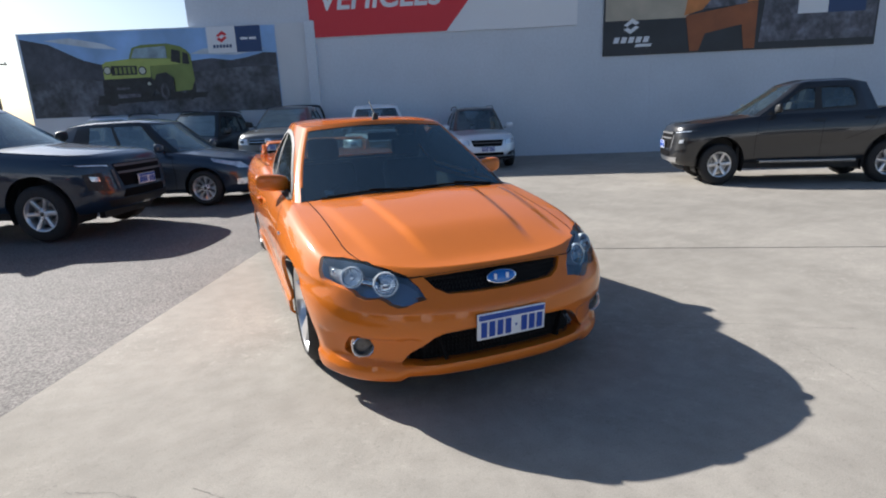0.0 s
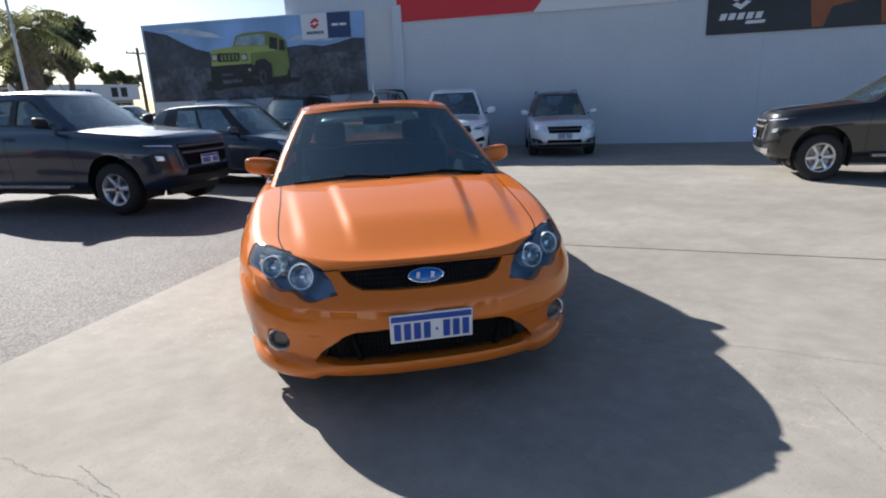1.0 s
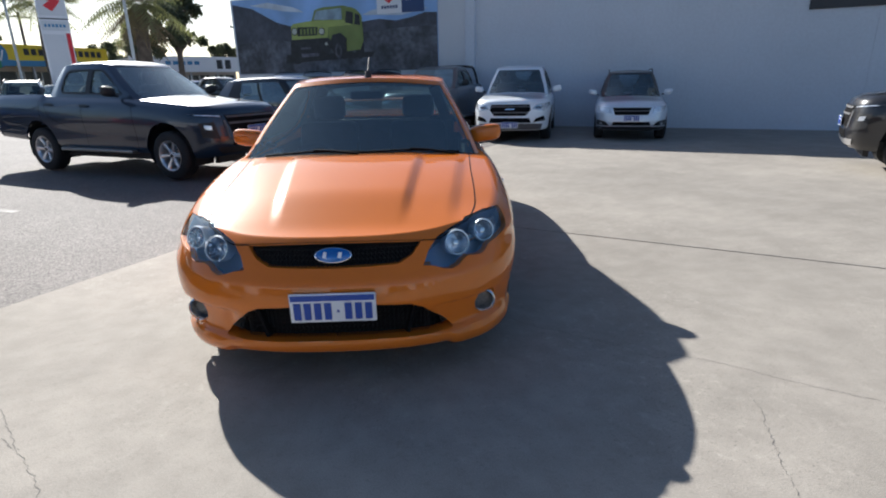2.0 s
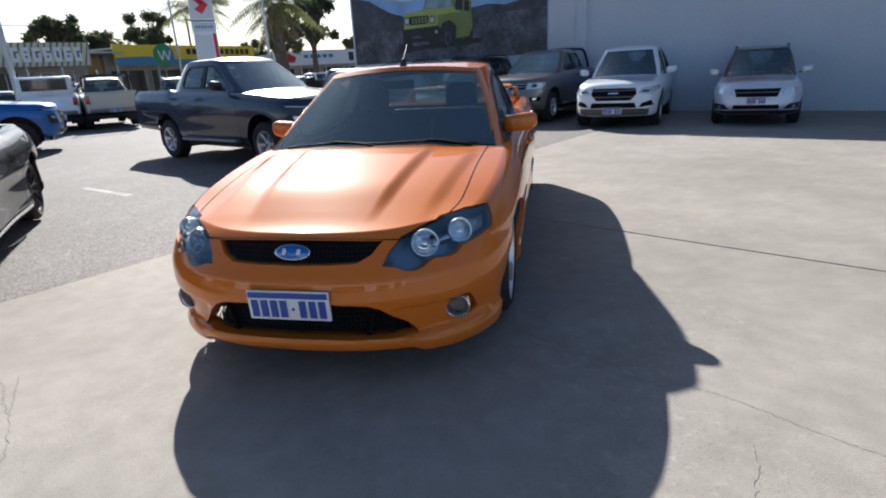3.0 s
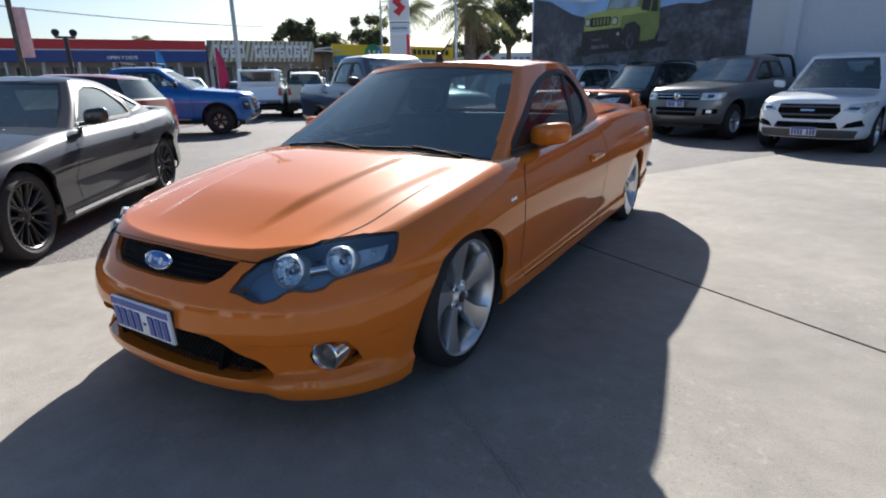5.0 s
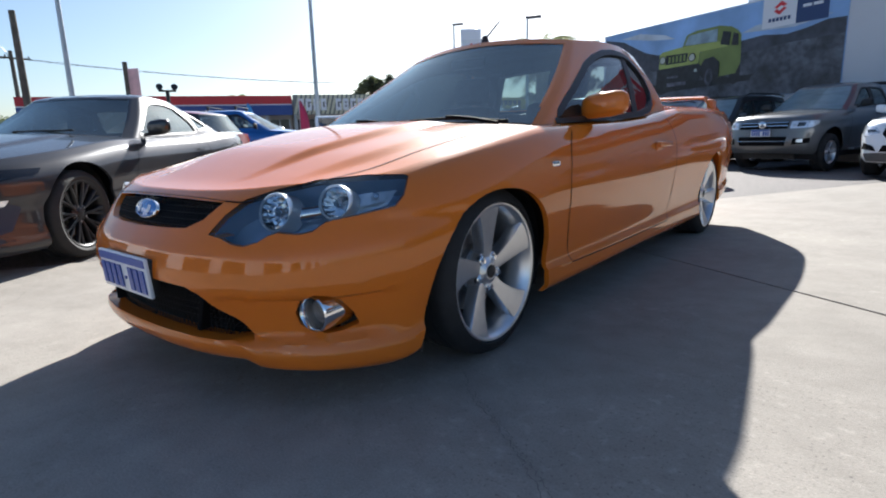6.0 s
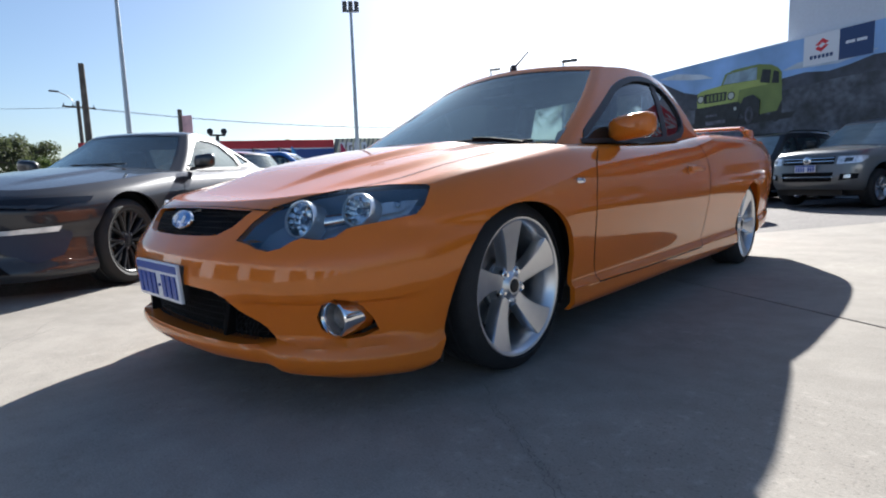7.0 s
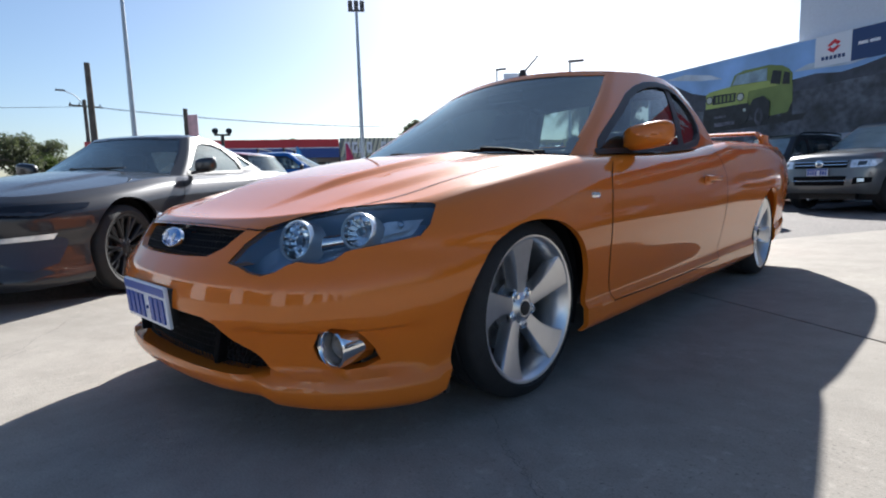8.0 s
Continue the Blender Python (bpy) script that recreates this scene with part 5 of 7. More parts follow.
def coupe_spec(**kw):
    s = dict(category="car",
        outline=[(0, -0.93), (0.4, -0.91), (0.68, -0.82), (0.83, -0.62), (0.91, -0.3), (0.945, 0.1), (0.93, 0.9), (0.92, 1.6), (0.95, 2.4), (0.955, 2.9), (0.91, 3.25), (0.80, 3.54), (0.56, 3.68), (0.3, 3.73), (0, 3.74)],
        np=200, nt=34, nv=34,
        zb=[(-1, 0.14), (-0.4, 0.14), (0.5, 0.17), (2.2, 0.17), (3.2, 0.24), (3.9, 0.32)],
        side=[(0, 0.06), (0.08, 0.02), (0.2, 0.03), (0.45, 0.035), (0.6, 0.0), (0.75, 0.006), (0.9, 0.05), (1, 0.13)],
        nose=[(0, 0.04), (0.08, 0.0), (0.3, 0.04), (0.5, 0.04), (0.66, 0.02), (0.76, 0.01), (0.9, 0.07), (1, 0.18)],
        tail=[(0, 0.08), (0.2, 0.0), (0.4, 0.02), (0.6, 0.0), (1, 0.06)],
        H=top_surface([(-0.95, 0.73), (-0.6, 0.80), (0, 0.88), (0.7, 0.955), (1.2, 0.97), (2.6, 0.96), (3.3, 1.0), (3.85, 1.02)],
                      [(-0.95, 0.67), (-0.6, 0.74), (0, 0.82), (0.7, 0.89), (1.2, 0.90), (2.2, 0.93), (2.8, 0.97), (3.85, 0.99)], 0.82, 2.2, None,
                      lambda x, y: 0.018 * step(-0.7, -0.2, y) * (1 - step(0.5, 0.75, y)) * (1 - step(-0.04, 0.05, np.abs(x) - 0.42))),
        wb=2.72, arch=0.385, arch_up=0.01,
        wheel=wheel_spec("coupe19", 0.335, 0.256, 0.25, 0.895, 10, "twin", ALLOY_BLACK),
        gh=dict(base=[(0, 0.66), (0.70, 0.90), (0.78, 0.98), (0.77, 2.55), (0.72, 3.0), (0, 3.36)],
                top=[(0, 1.42), (0.48, 1.52), (0.53, 1.57), (0.52, 2.22), (0.49, 2.46), (0, 2.54)],
                edge=[(1.4, 1.295), (1.7, 1.325), (2.1, 1.31), (2.4, 1.265), (2.7, 1.20)], crown=0.045, sag=0.12, seal=0.014,
                windows=[[(1.12, 0.935), (1.5, 0.94), (2.2, 0.96), (2.30, 0.98), (2.28, 1.10), (2.12, 1.235), (1.95, 1.268), (1.72, 1.268), (1.58, 1.235), (1.38, 1.11), (1.22, 1.0)],
                         [(2.37, 0.99), (2.70, 1.03), (2.72, 1.05), (2.55, 1.135), (2.38, 1.195), (2.35, 1.19), (2.36, 1.1)]]),
        seat=(1.55, 0.36), glass=GLASS_FAR,
        nose_parts=[("grille", [(-0.46, 0.44), (0.46, 0.44), (0.50, 0.655), (-0.50, 0.655)], MESHBLACK, 0.006),
                    ("lower_grille", [(-0.62, 0.20), (0.62, 0.20), (0.42, 0.36), (-0.42, 0.36)], MESHBLACK, 0.006),
                    ("headlight", [(0.46, 0.628), (0.78, 0.610), (0.875, 0.665), (0.865, 0.700), (0.50, 0.685)], LAMPBLACK, 0.006),
                    ("lamp_strip", [(0.54, 0.640), (0.78, 0.624), (0.82, 0.642), (0.56, 0.652)], LENSDARK, 0.012),
                    ("bumper_scoop", [(0.44, 0.40), (0.72, 0.26), (0.80, 0.30), (0.83, 0.46), (0.80, 0.50), (0.50, 0.46)], SCOOP, 0.006),
                    ("indicator", [(0.50, 0.455), (0.80, 0.475), (0.82, 0.51), (0.53, 0.49)], LENSBODY, 0.016)],
        tail_parts=[("tail_light", [(0.35, 0.72), (0.78, 0.72), (0.78, 0.9), (0.35, 0.9)], TAIL_RED, 0.01)],
        side_parts=[("sill_strip", [(0.5, 0.225), (2.25, 0.225), (2.25, 0.25), (0.5, 0.25)], CHROME, 0.012), ("door_handle", [(1.95, 0.77), (2.14, 0.77), (2.14, 0.80), (1.95, 0.80)], BRONZE, 0.02)],
        seams=[[(0.94, 0.72, 0.28), (0.94, 0.70, 0.6), (0.86, 0.88, 0.89)], [(0.94, 2.18, 0.3), (0.94, 2.24, 0.6), (0.86, 2.2, 0.93)]],
        mirror=(0.84, 1.13, 1.0), mirror_mat=BLACKPAINT, rear_plate=(3.76, 0.6), extra=coupe_extra)
    s.update(kw)
    return s


def canopy_extra(car, tree, colour):
    """A hard canopy over the tray, with dark panes."""
    ute_extra(car, tree, colour)
    c = part("canopy", bm_box(bmesh.new(), (1.55, 1.45, 0.62), (0, 3.5, 1.50), None, 0.09), colour, car, "white hard canopy over the tray")
    box("canopy_window", (1.25, 0.02, 0.36), (0, 4.228, 1.55), SHOPGLASS, c)
    for sx in (1, -1):
        box("canopy_window", (0.02, 1.15, 0.32), (sx * 0.778, 3.5, 1.57), SHOPGLASS, c)


def rack_extra(car, tree, colour):
    ute_extra(car, tree, colour)
    for y in (2.98, 4.1):
        part("rack_hoop", bm_sweep([(-0.74, y, 1.2), (-0.67, y, 1.74), (-0.62, y, 1.78), (0.62, y, 1.78), (0.67, y, 1.74), (0.74, y, 1.2)], 0.03), PLASTIC, car)


def sports_bar_extra(car, tree, colour):
    ute_extra(car, tree, colour)
    line = spline([(-0.74, 3.05, 1.22), (-0.66, 2.98, 1.6), (-0.5, 2.95, 1.74), (0.5, 2.95, 1.74), (0.66, 2.98, 1.6), (0.74, 3.05, 1.22)], 22)
    part("sports_bar", bm_sweep(line, 0.035, 10), PLASTIC, car, "black sports bar behind the cab")
    bm = bmesh.new()
    bmesh.ops.create_uvsphere(bm, u_segments=16, v_segments=10, radius=1)
    bmesh.ops.transform(bm, matrix=Matrix.Translation((0, -0.868, 0.895)) @ Matrix.Diagonal((0.075, 0.02, 0.075, 1)), verts=bm.verts)
    part("badge", bm, CHROME, car)


def roof_rack_extra(car, tree, colour):
    ute_extra(car, tree, colour)
    for y in (1.55, 2.3):
        bm = bm_box(bmesh.new(), (1.2, 0.06, 0.03), (0, y, 1.83), None, 0.01)
        for sx in (1, -1):
            bm_box(bm, (0.05, 0.05, 0.09), (sx * 0.52, y, 1.78))
        part("roof_bar", bm, PLASTIC, car)


def coupe_extra(car, tree, colour):
    wiper(car, 0.1, 0.76, 0.985, 0.55)


# ---- ground ----
def ground_material(name, base, dark, light, stain, agg_scale, bump, pits=0.0):
    """Paving: broad stains, middle mottling, fine aggregate and thin wandering cracks."""
    m = bpy.data.materials.new(name)
    m.use_nodes = True
    t = m.node_tree
    b = t.nodes["Principled BSDF"]
    b.inputs["Roughness"].default_value = 0.85
    b.inputs["Specular IOR Level"].default_value = 0.3
    tc = t.nodes.new("ShaderNodeTexCoord")

    def tex(scale, detail, lo, hi, a, c):
        n = t.nodes.new("ShaderNodeTexNoise")
        n.inputs["Scale"].default_value, n.inputs["Detail"].default_value = scale, detail
        t.links.new(tc.outputs["Object"], n.inputs["Vector"])
        r = t.nodes.new("ShaderNodeMapRange")
        for k, v in zip(("From Min", "From Max", "To Min", "To Max"), (lo, hi, a, c)):
            r.inputs[k].default_value = v
        t.links.new(n.outputs["Fac"], r.inputs["Value"])
        return r.outputs["Result"], n.outputs["Fac"]

    last = None
    for f, _ in (tex(0.35, 3, 0.35, 0.65, 1 - stain, 1 + stain * 0.6), tex(2.3, 8, 0.35, 0.7, 1 - stain * 0.8, 1 + stain * 0.5), tex(9.0, 10, 0.34, 0.64, 1 - stain * 0.5, 1 + stain * 0.3), tex(38.0, 8, 0.30, 0.45, 1 - stain * 0.8, 1), tex(agg_scale, 2, 0.3, 0.7, dark, light)):
        mx = t.nodes.new("ShaderNodeVectorMath")
        mx.operation = "MULTIPLY"
        if last is None:
            mx.inputs[0].default_value = base
        else:
            t.links.new(last, mx.inputs[0])
        t.links.new(f, mx.inputs[1])
        last = mx.outputs[0]
    if pits:
        worn, _ = tex(0.9, 4, 0.46, 0.60, 0.0, 1.0)
        dots, _ = tex(75.0, 3, 0.30, 0.40, 1.0, 0.0)
        pale, _ = tex(21.0, 6, 0.56, 0.70, 0.0, 0.22)
        hole = t.nodes.new("ShaderNodeMath")
        hole.operation = "MULTIPLY"
        t.links.new(worn, hole.inputs[0])
        t.links.new(dots, hole.inputs[1])
        keep = t.nodes.new("ShaderNodeMath")
        keep.operation = "MULTIPLY_ADD"
        keep.inputs[1].default_value, keep.inputs[2].default_value = -pits, 1.0
        t.links.new(hole.outputs[0], keep.inputs[0])
        lift = t.nodes.new("ShaderNodeMath")
        lift.operation = "MULTIPLY_ADD"
        lift.inputs[2].default_value = 1.0
        t.links.new(worn, lift.inputs[0])
        t.links.new(pale, lift.inputs[1])
        for f in (keep, lift):
            mx = t.nodes.new("ShaderNodeVectorMath")
            mx.operation = "MULTIPLY"
            t.links.new(last, mx.inputs[0])
            t.links.new(f.outputs[0], mx.inputs[1])
            last = mx.outputs[0]
    t.links.new(last, b.inputs["Base Color"])
    _, h = tex(agg_scale * 0.8, 3, 0, 1, 0, 1)
    bp = t.nodes.new("ShaderNodeBump")
    bp.inputs["Strength"].default_value, bp.inputs["Distance"].default_value = bump, 0.006
    t.links.new(h, bp.inputs["Height"])
    t.links.new(bp.outputs["Normal"], b.inputs["Normal"])
    return m


CONCRETE = ground_material("concrete", (0.308, 0.282, 0.247), 0.90, 1.10, 0.13, 160, 0.25, 0.35)
ASPHALT = ground_material("asphalt", (0.170, 0.156, 0.148), 0.45, 1.65, 0.10, 70, 0.8)

GU = Vector((0.899, -0.438, 0))
GN = Vector((-0.438, -0.899, 0))
bm = bm_poly([(-1500, -1500, -0.02), (1500, -1500, -0.02), (1500, 1500, -0.02), (-1500, 1500, -0.02)])
tagged(part("ground", bm, ASPHALT, smooth=False), "weathered grey asphalt car park reaching the street", "ground", kind="structure")

# concrete apron: slabs in a skewed grid, with open joints between them
EDGE0, EDGE_D = Vector((-1.03, 2.84, 0)), Vector((0.436, 0.9, 0)).normalized()
J0, JD = Vector((1.12, 1.88, 0)), Vector((0.872, -0.489, 0)).normalized()


def meet(p, d, q, e):
    k = (e.y * (q.x - p.x) - e.x * (q.y - p.y)) / (d.x * e.y - d.y * e.x)
    return p + d * k


apron = thing("pavement", Matrix(), "pale concrete apron with open joints between its slabs", "pavement", kind="structure")
ALONG = [-14.0, 0.0, 12.5]
ACROSS = [0.0, 12.6, 22.0]
for i in range(2):
    for j in range(2):
        c = []
        for da, dc in ((0, 0), (0, 1), (1, 1), (1, 0)):
            gap = 0.009
            a = ALONG[i + da] + (gap if da == 0 else -gap)
            o = ACROSS[j + dc] + (gap if dc == 0 else -gap)
            p0 = meet(EDGE0, EDGE_D, J0, JD)
            c.append(p0 + EDGE_D * a + JD * o)
        bm = bm_poly([(p.x, p.y, -0.12) for p in c], 0.12)
        bmesh.ops.bevel(bm, geom=[e for e in bm.edges if all(v.co.z > -0.01 for v in e.verts)], offset=0.003, segments=1, affect="EDGES")
        part("slab", bm, CONCRETE, apron, smooth=False)

CRACK = mat("crack_shadow", (0.17, 0.158, 0.145), 0.95)
WORN = mat("worn_white_line", (0.25, 0.24, 0.228), 0.8, var=0.25, scale=6)
rng = random.Random(5)
for pts in ([(0.99, -0.32), (1.12, -0.4), (1.25, -0.49), (1.35, -0.56), (1.44, -0.63), (1.46, -0.65)], 
            [(-1.47, -1.04), (-1.18, -1.33), (-0.93, -1.58), (-0.75, -1.9)], [(1.66, -0.72), (1.72, -0.75), (1.87, -0.84), (2.0, -0.94), (2.12, -1.03), (2.4, -1.2)], [(1.83, -1.1), (1.8, -1.22), (1.69, -1.55), (1.6, -1.9)],
            [(0.86, -0.2), (1.0, -0.34), (1.14, -0.43), (1.33, -0.56), (1.54, -0.74), (1.66, -0.72)], [(-1.95, -0.85), (-1.79, -0.92), (-1.62, -1.05), (-1.45, -1.13), (-1.3, -1.26), (-1.18, -1.33)]):
    line = spline(pts, 14 * len(pts))
    rows = []
    for i, q in enumerate(line):
        w = 0.0005 + 0.0012 * rng.random()
        d = line[min(i + 1, len(line) - 1)] - line[max(i - 1, 0)]
        nrm = np.array([-d[1], d[0]]) / (np.linalg.norm(d) + 1e-9)
        c = q + nrm * rng.uniform(-0.008, 0.008)
        rows.append([(*(c - nrm * w), 0.0012), (*(c + nrm * w), 0.0012)])
    part("crack", bm_grid(rows), CRACK, apron, smooth=False)
# broken asphalt lip along the apron's edge
rows = []
for k in range(420):
    q = EDGE0 + EDGE_D * (-9 + k * 0.04)
    side = Vector((-EDGE_D.y, EDGE_D.x, 0))
    a, b = rng.uniform(-0.002, 0.004), rng.uniform(0.008, 0.03)
    rows.append([tuple(q + side * a + Vector((0, 0, -0.0165))), tuple(q + side * b + Vector((0, 0, -0.0165)))])
part("edge_crack", bm_grid(rows), CRACK, apron, smooth=False)
o = part("parking_line", bm_poly([(-5.6, 3.55, -0.018), (-4.4, 3.05, -0.018), (-4.36, 3.14, -0.018), (-5.56, 3.64, -0.018)]), WORN, None, smooth=False)
tagged(o, "worn white parking line on the asphalt", "road marking", kind="structure")

# ---- the big grey wall with its signs, and the poster wall beside it ----
WP = Vector((1.36, 14.62, 0))
TH = 5.75


def wall_frame(p, u):
    m = Matrix.Identity(4)
    n = Vector((0, 0, 1)).cross(u)
    m.col[0].xyz, m.col[1].xyz, m.col[2].xyz, m.col[3].xyz = u, n, (0, 0, 1), p
    return m


WM = wall_frame(WP, GU)
bm = bmesh.new()
JOINTS = [-3.35, 5.1, 10.45, 15.6, 21.0, 27.0]
for a, b in zip(JOINTS, JOINTS[1:]):
    bm_box(bm, (b - a - 0.008, 0.2, TH), ((a + b) / 2, 0.1, TH / 2))
wall = part("wall_north", bm, WALL, None, smooth=False)
wall.matrix_world = WM
tagged(wall, "tall grey painted tilt-up concrete wall in shade", "wall", kind="structure")
bm = bm_box(bmesh.new(), (30.35, 0.2, TH - 0.02), (11.8, 0.112, TH / 2))
o = part("wall_backing", bm, WALL, None, smooth=False)
o.matrix_world = WM
tagged(o, "grey concrete behind the wall's panel joints", "wall", kind="structure")
bm = bm_box(bmesh.new(), (30.4, 9.0, 0.3), (11.8, 4.75, TH - 0.45))
o = part("roof_deck", bm, WALL_PALE, None, smooth=False)
o.matrix_world = WM
tagged(o, "flat roof behind the parapet", "roof", kind="structure")
bm = bm_box(bmesh.new(), (0.2, 9.0, TH), (-3.25, 4.75, TH / 2))
o = part("wall_west", bm, WALL, None, smooth=False)
o.matrix_world = WM
tagged(o, "grey painted end wall of the showroom", "wall", kind="structure")

# unseen wall added behind the camera to brighten and pattern the paint's reflections
bm = bm_box(bmesh.new(), (60, 0.25, 0.9), (0, 0.12, 2.95))
for k in range(11):
    bm_box(bm, (1.9, 0.25, 2.5), (-29.05 + 5.81 * k, 0.12, 1.25))
bm_box(bm, (60, 0.2, 3.4), (0, 3.3, 1.7))
bm_box(bm, (60, 3.0, 0.2), (0, 1.72, 3.3))
o = part("reflection_wall", bm, WALL_PALE, None, smooth=False)
o.matrix_world = wall_frame(Vector((2, -15, 0)), -GU)
tagged(o, "added unseen pale wall with open bays, for bounce light and reflections", "wall", kind="structure")

sign = thing("wall_sign", WM, "large red and white sign on the grey wall", "sign")
box("sign_board", (7.9, 0.05, 2.1), (4.35, -0.03, 4.75), SIGN_WHITE, sign)
bm = bm_poly([(0.42, -0.06, 3.72), (4.5, -0.06, 3.72), (6.2, -0.06, 5.78), (0.42, -0.06, 5.78)], 0.004, (0, -1, 0))
part("red_field", bm, SIGN_RED, sign, smooth=False)


def lettering(text, size, m, material, parent, shear=0.0, bold=0.0, name="lettering"):
    c = bpy.data.curves.new(name, "FONT")
    c.body, c.size, c.shear, c.offset, c.extrude = text, size, shear, bold, 0.004
    c.materials.append(material)
    ob = new(name, c)
    ob.parent = parent
    ob.matrix_local = m
    return ob


lettering("VEHICLES", 0.86, pose(0.72, -0.068, 4.48, 90, 0, 0), SIGN_WHITE, sign, 0.18, 0.02)

swift = thing("wall_poster", WM, "dark poster of an orange hatchback on the grey wall", "poster")
box("poster_board", (7.5, 0.04, 2.9), (12.8, -0.025, 4.25), SIGN_BLACK, swift)


def flat(name, pts, material, parent, y):
    return part(name, bm_poly([(x, y, z) for x, z in pts], 0.003, (0, -1, 0)), material, parent, smooth=False)


P_ORANGE = mat("print_orange", (0.55, 0.2, 0.05), 0.4, var=0.2, scale=2)
P_ORANGE_D = mat("print_dark_orange", (0.28, 0.08, 0.02), 0.4, var=0.2, scale=2)
P_BEIGE = mat("print_beige", (0.42, 0.37, 0.29), 0.4, var=0.15, scale=1.5)
P_GREY = mat("print_grey", (0.10, 0.10, 0.13), 0.4, var=0.7, scale=2.5, fine=0.4, fine_scale=9)
flat("printed_ground", [(9.1, 3.75), (11.4, 3.75), (12.0, 5.65), (9.1, 5.65)], P_BEIGE, swift, -0.046)
flat("printed_bonnet", [(11.3, 3.8), (12.0, 4.0), (13.3, 4.1), (13.5, 5.6), (11.6, 5.6)], P_ORANGE, swift, -0.050)
flat("printed_bumper", [(11.5, 2.84), (11.75, 2.84), (11.9, 3.3), (12.9, 3.5), (13.0, 2.84), (13.3, 2.84), (13.3, 4.1), (11.35, 3.8)], P_ORANGE_D, swift, -0.054)
flat("printed_lamp", [(11.8, 3.95), (13.0, 4.05), (13.1, 4.5), (12.2, 4.4)], P_GREY, swift, -0.058)
flat("printed_crowd", [(13.4, 3.0), (16.5, 3.0), (16.5, 5.65), (13.6, 5.65)], P_GREY, swift, -0.046)
for k in range(5):
    flat("printed_bar", [(9.33 + 0.21 * k, 3.14), (9.48 + 0.21 * k, 3.14), (9.53 + 0.21 * k, 3.3), (9.38 + 0.21 * k, 3.3)], SIGN_WHITE, swift, -0.050)
flat("printed_bar", [(9.95, 3.02), (10.4, 3.02), (10.44, 3.1), (9.99, 3.1)], SIGN_WHITE, swift, -0.050)
for pts in ([(9.62, 3.62), (9.86, 3.8), (10.06, 3.68), (9.95, 3.62), (9.86, 3.68), (9.73, 3.58)], [(10.06, 3.56), (9.82, 3.38), (9.62, 3.5), (9.73, 3.56), (9.82, 3.5), (9.95, 3.6)]):
    flat("printed_emblem", pts, SIGN_WHITE, swift, -0.050)
flat("printed_panel", [(14.4, 3.7), (15.2, 3.7), (15.2, 5.0), (14.4, 5.0)], SIGN_WHITE, swift, -0.050)
flat("printed_panel", [(15.2, 3.7), (16.2, 3.7), (16.2, 5.0), (15.2, 5.0)], SIGN_BLUE, swift, -0.050)

P_CLOUD = mat("print_cloud", (0.5, 0.56, 0.64), 0.4, var=0.2, scale=2)


def rect0(x0, z0, x1, z1):
    return [(x0, z0), (x1, z0), (x1, z1), (x0, z1)]


PP = Vector((0.72, 14.85, 0))
PU = Vector((0.926, -0.377, 0)).normalized()
PM = wall_frame(PP, PU)
bm = bm_box(bmesh.new(), (8.85, 0.25, 4.18), (-3.4, 0.13, 2.09))
o = part("poster_wall", bm, WALL_PALE, None, smooth=False)
o.matrix_world = PM
tagged(o, "pale rendered wall carrying the large poster", "wall", kind="structure")
bm = bm_box(bmesh.new(), (0.3, 0.5, 4.2), (1.08, 0.12, 2.1), bevel=0.01)
o = part("wall_pier", bm, WALL, None, smooth=False)
o.matrix_world = PM
tagged(o, "grey pier where the poster wall meets the tall wall", "wall", kind="structure")

poster = thing("wall_poster", PM, "long poster of a green off-road car before dark hills", "poster")
P_SKY = mat("print_sky", (0.27, 0.44, 0.74), 0.4, var=0.25, scale=0.8)
P_HILL = mat("print_hill", (0.050, 0.055, 0.075), 0.4, var=0.5, scale=0.8, fine=0.35, fine_scale=4)
P_FIELD = mat("print_field", (0.068, 0.075, 0.095), 0.4, var=0.85, scale=1.4, fine=0.5, fine_scale=6)
P_GREEN = mat("print_green", (0.36, 0.42, 0.11), 0.4, var=0.1, scale=3)
P_GREEN_D = mat("print_dark_green", (0.19, 0.24, 0.06), 0.4, var=0.1, scale=3)
P_CARBLACK = mat("print_black", (0.015, 0.016, 0.02), 0.4, var=0.5, scale=6)
P_GLASS = mat("print_glass", (0.25, 0.34, 0.4), 0.4, var=0.4, scale=3)
P_LAMP = mat("print_lamp", (0.5, 0.52, 0.45), 0.4)
box("poster_sheet", (7.75, 0.02, 2.45), (-3.86, -0.012, 2.92), P_SKY, poster)
flat("printed_hill", [(-7.72, 1.7), (0.0, 1.7), (0.0, 3.36), (-0.4, 3.38), (-0.9, 3.26), (-1.4, 3.19), (-1.98, 3.27), (-2.58, 3.22), (-3.6, 3.1), (-5.25, 3.18), (-5.9, 3.35), (-6.35, 3.57), (-6.88, 3.84), (-7.72, 4.02)], P_HILL, poster, -0.024)
flat("printed_field", [(-7.72, 1.7), (0.0, 1.7), (0.0, 3.0), (-1.23, 2.98), (-2.52, 2.9), (-5.33, 2.7), (-6.1, 2.85), (-7.72, 2.7)], P_FIELD, poster, -0.028)
flat("printed_shade", [(-5.7, 2.02), (-2.3, 2.15), (-2.2, 2.3), (-5.6, 2.3)], P_CARBLACK, poster, -0.030)
flat("printed_wheel", circle(-2.74, 2.42, 0.17, 20, 2.0), P_CARBLACK, poster, -0.032)
flat("printed_wheel", circle(-5.2, 2.2, 0.22, 20), P_CARBLACK, poster, -0.032)
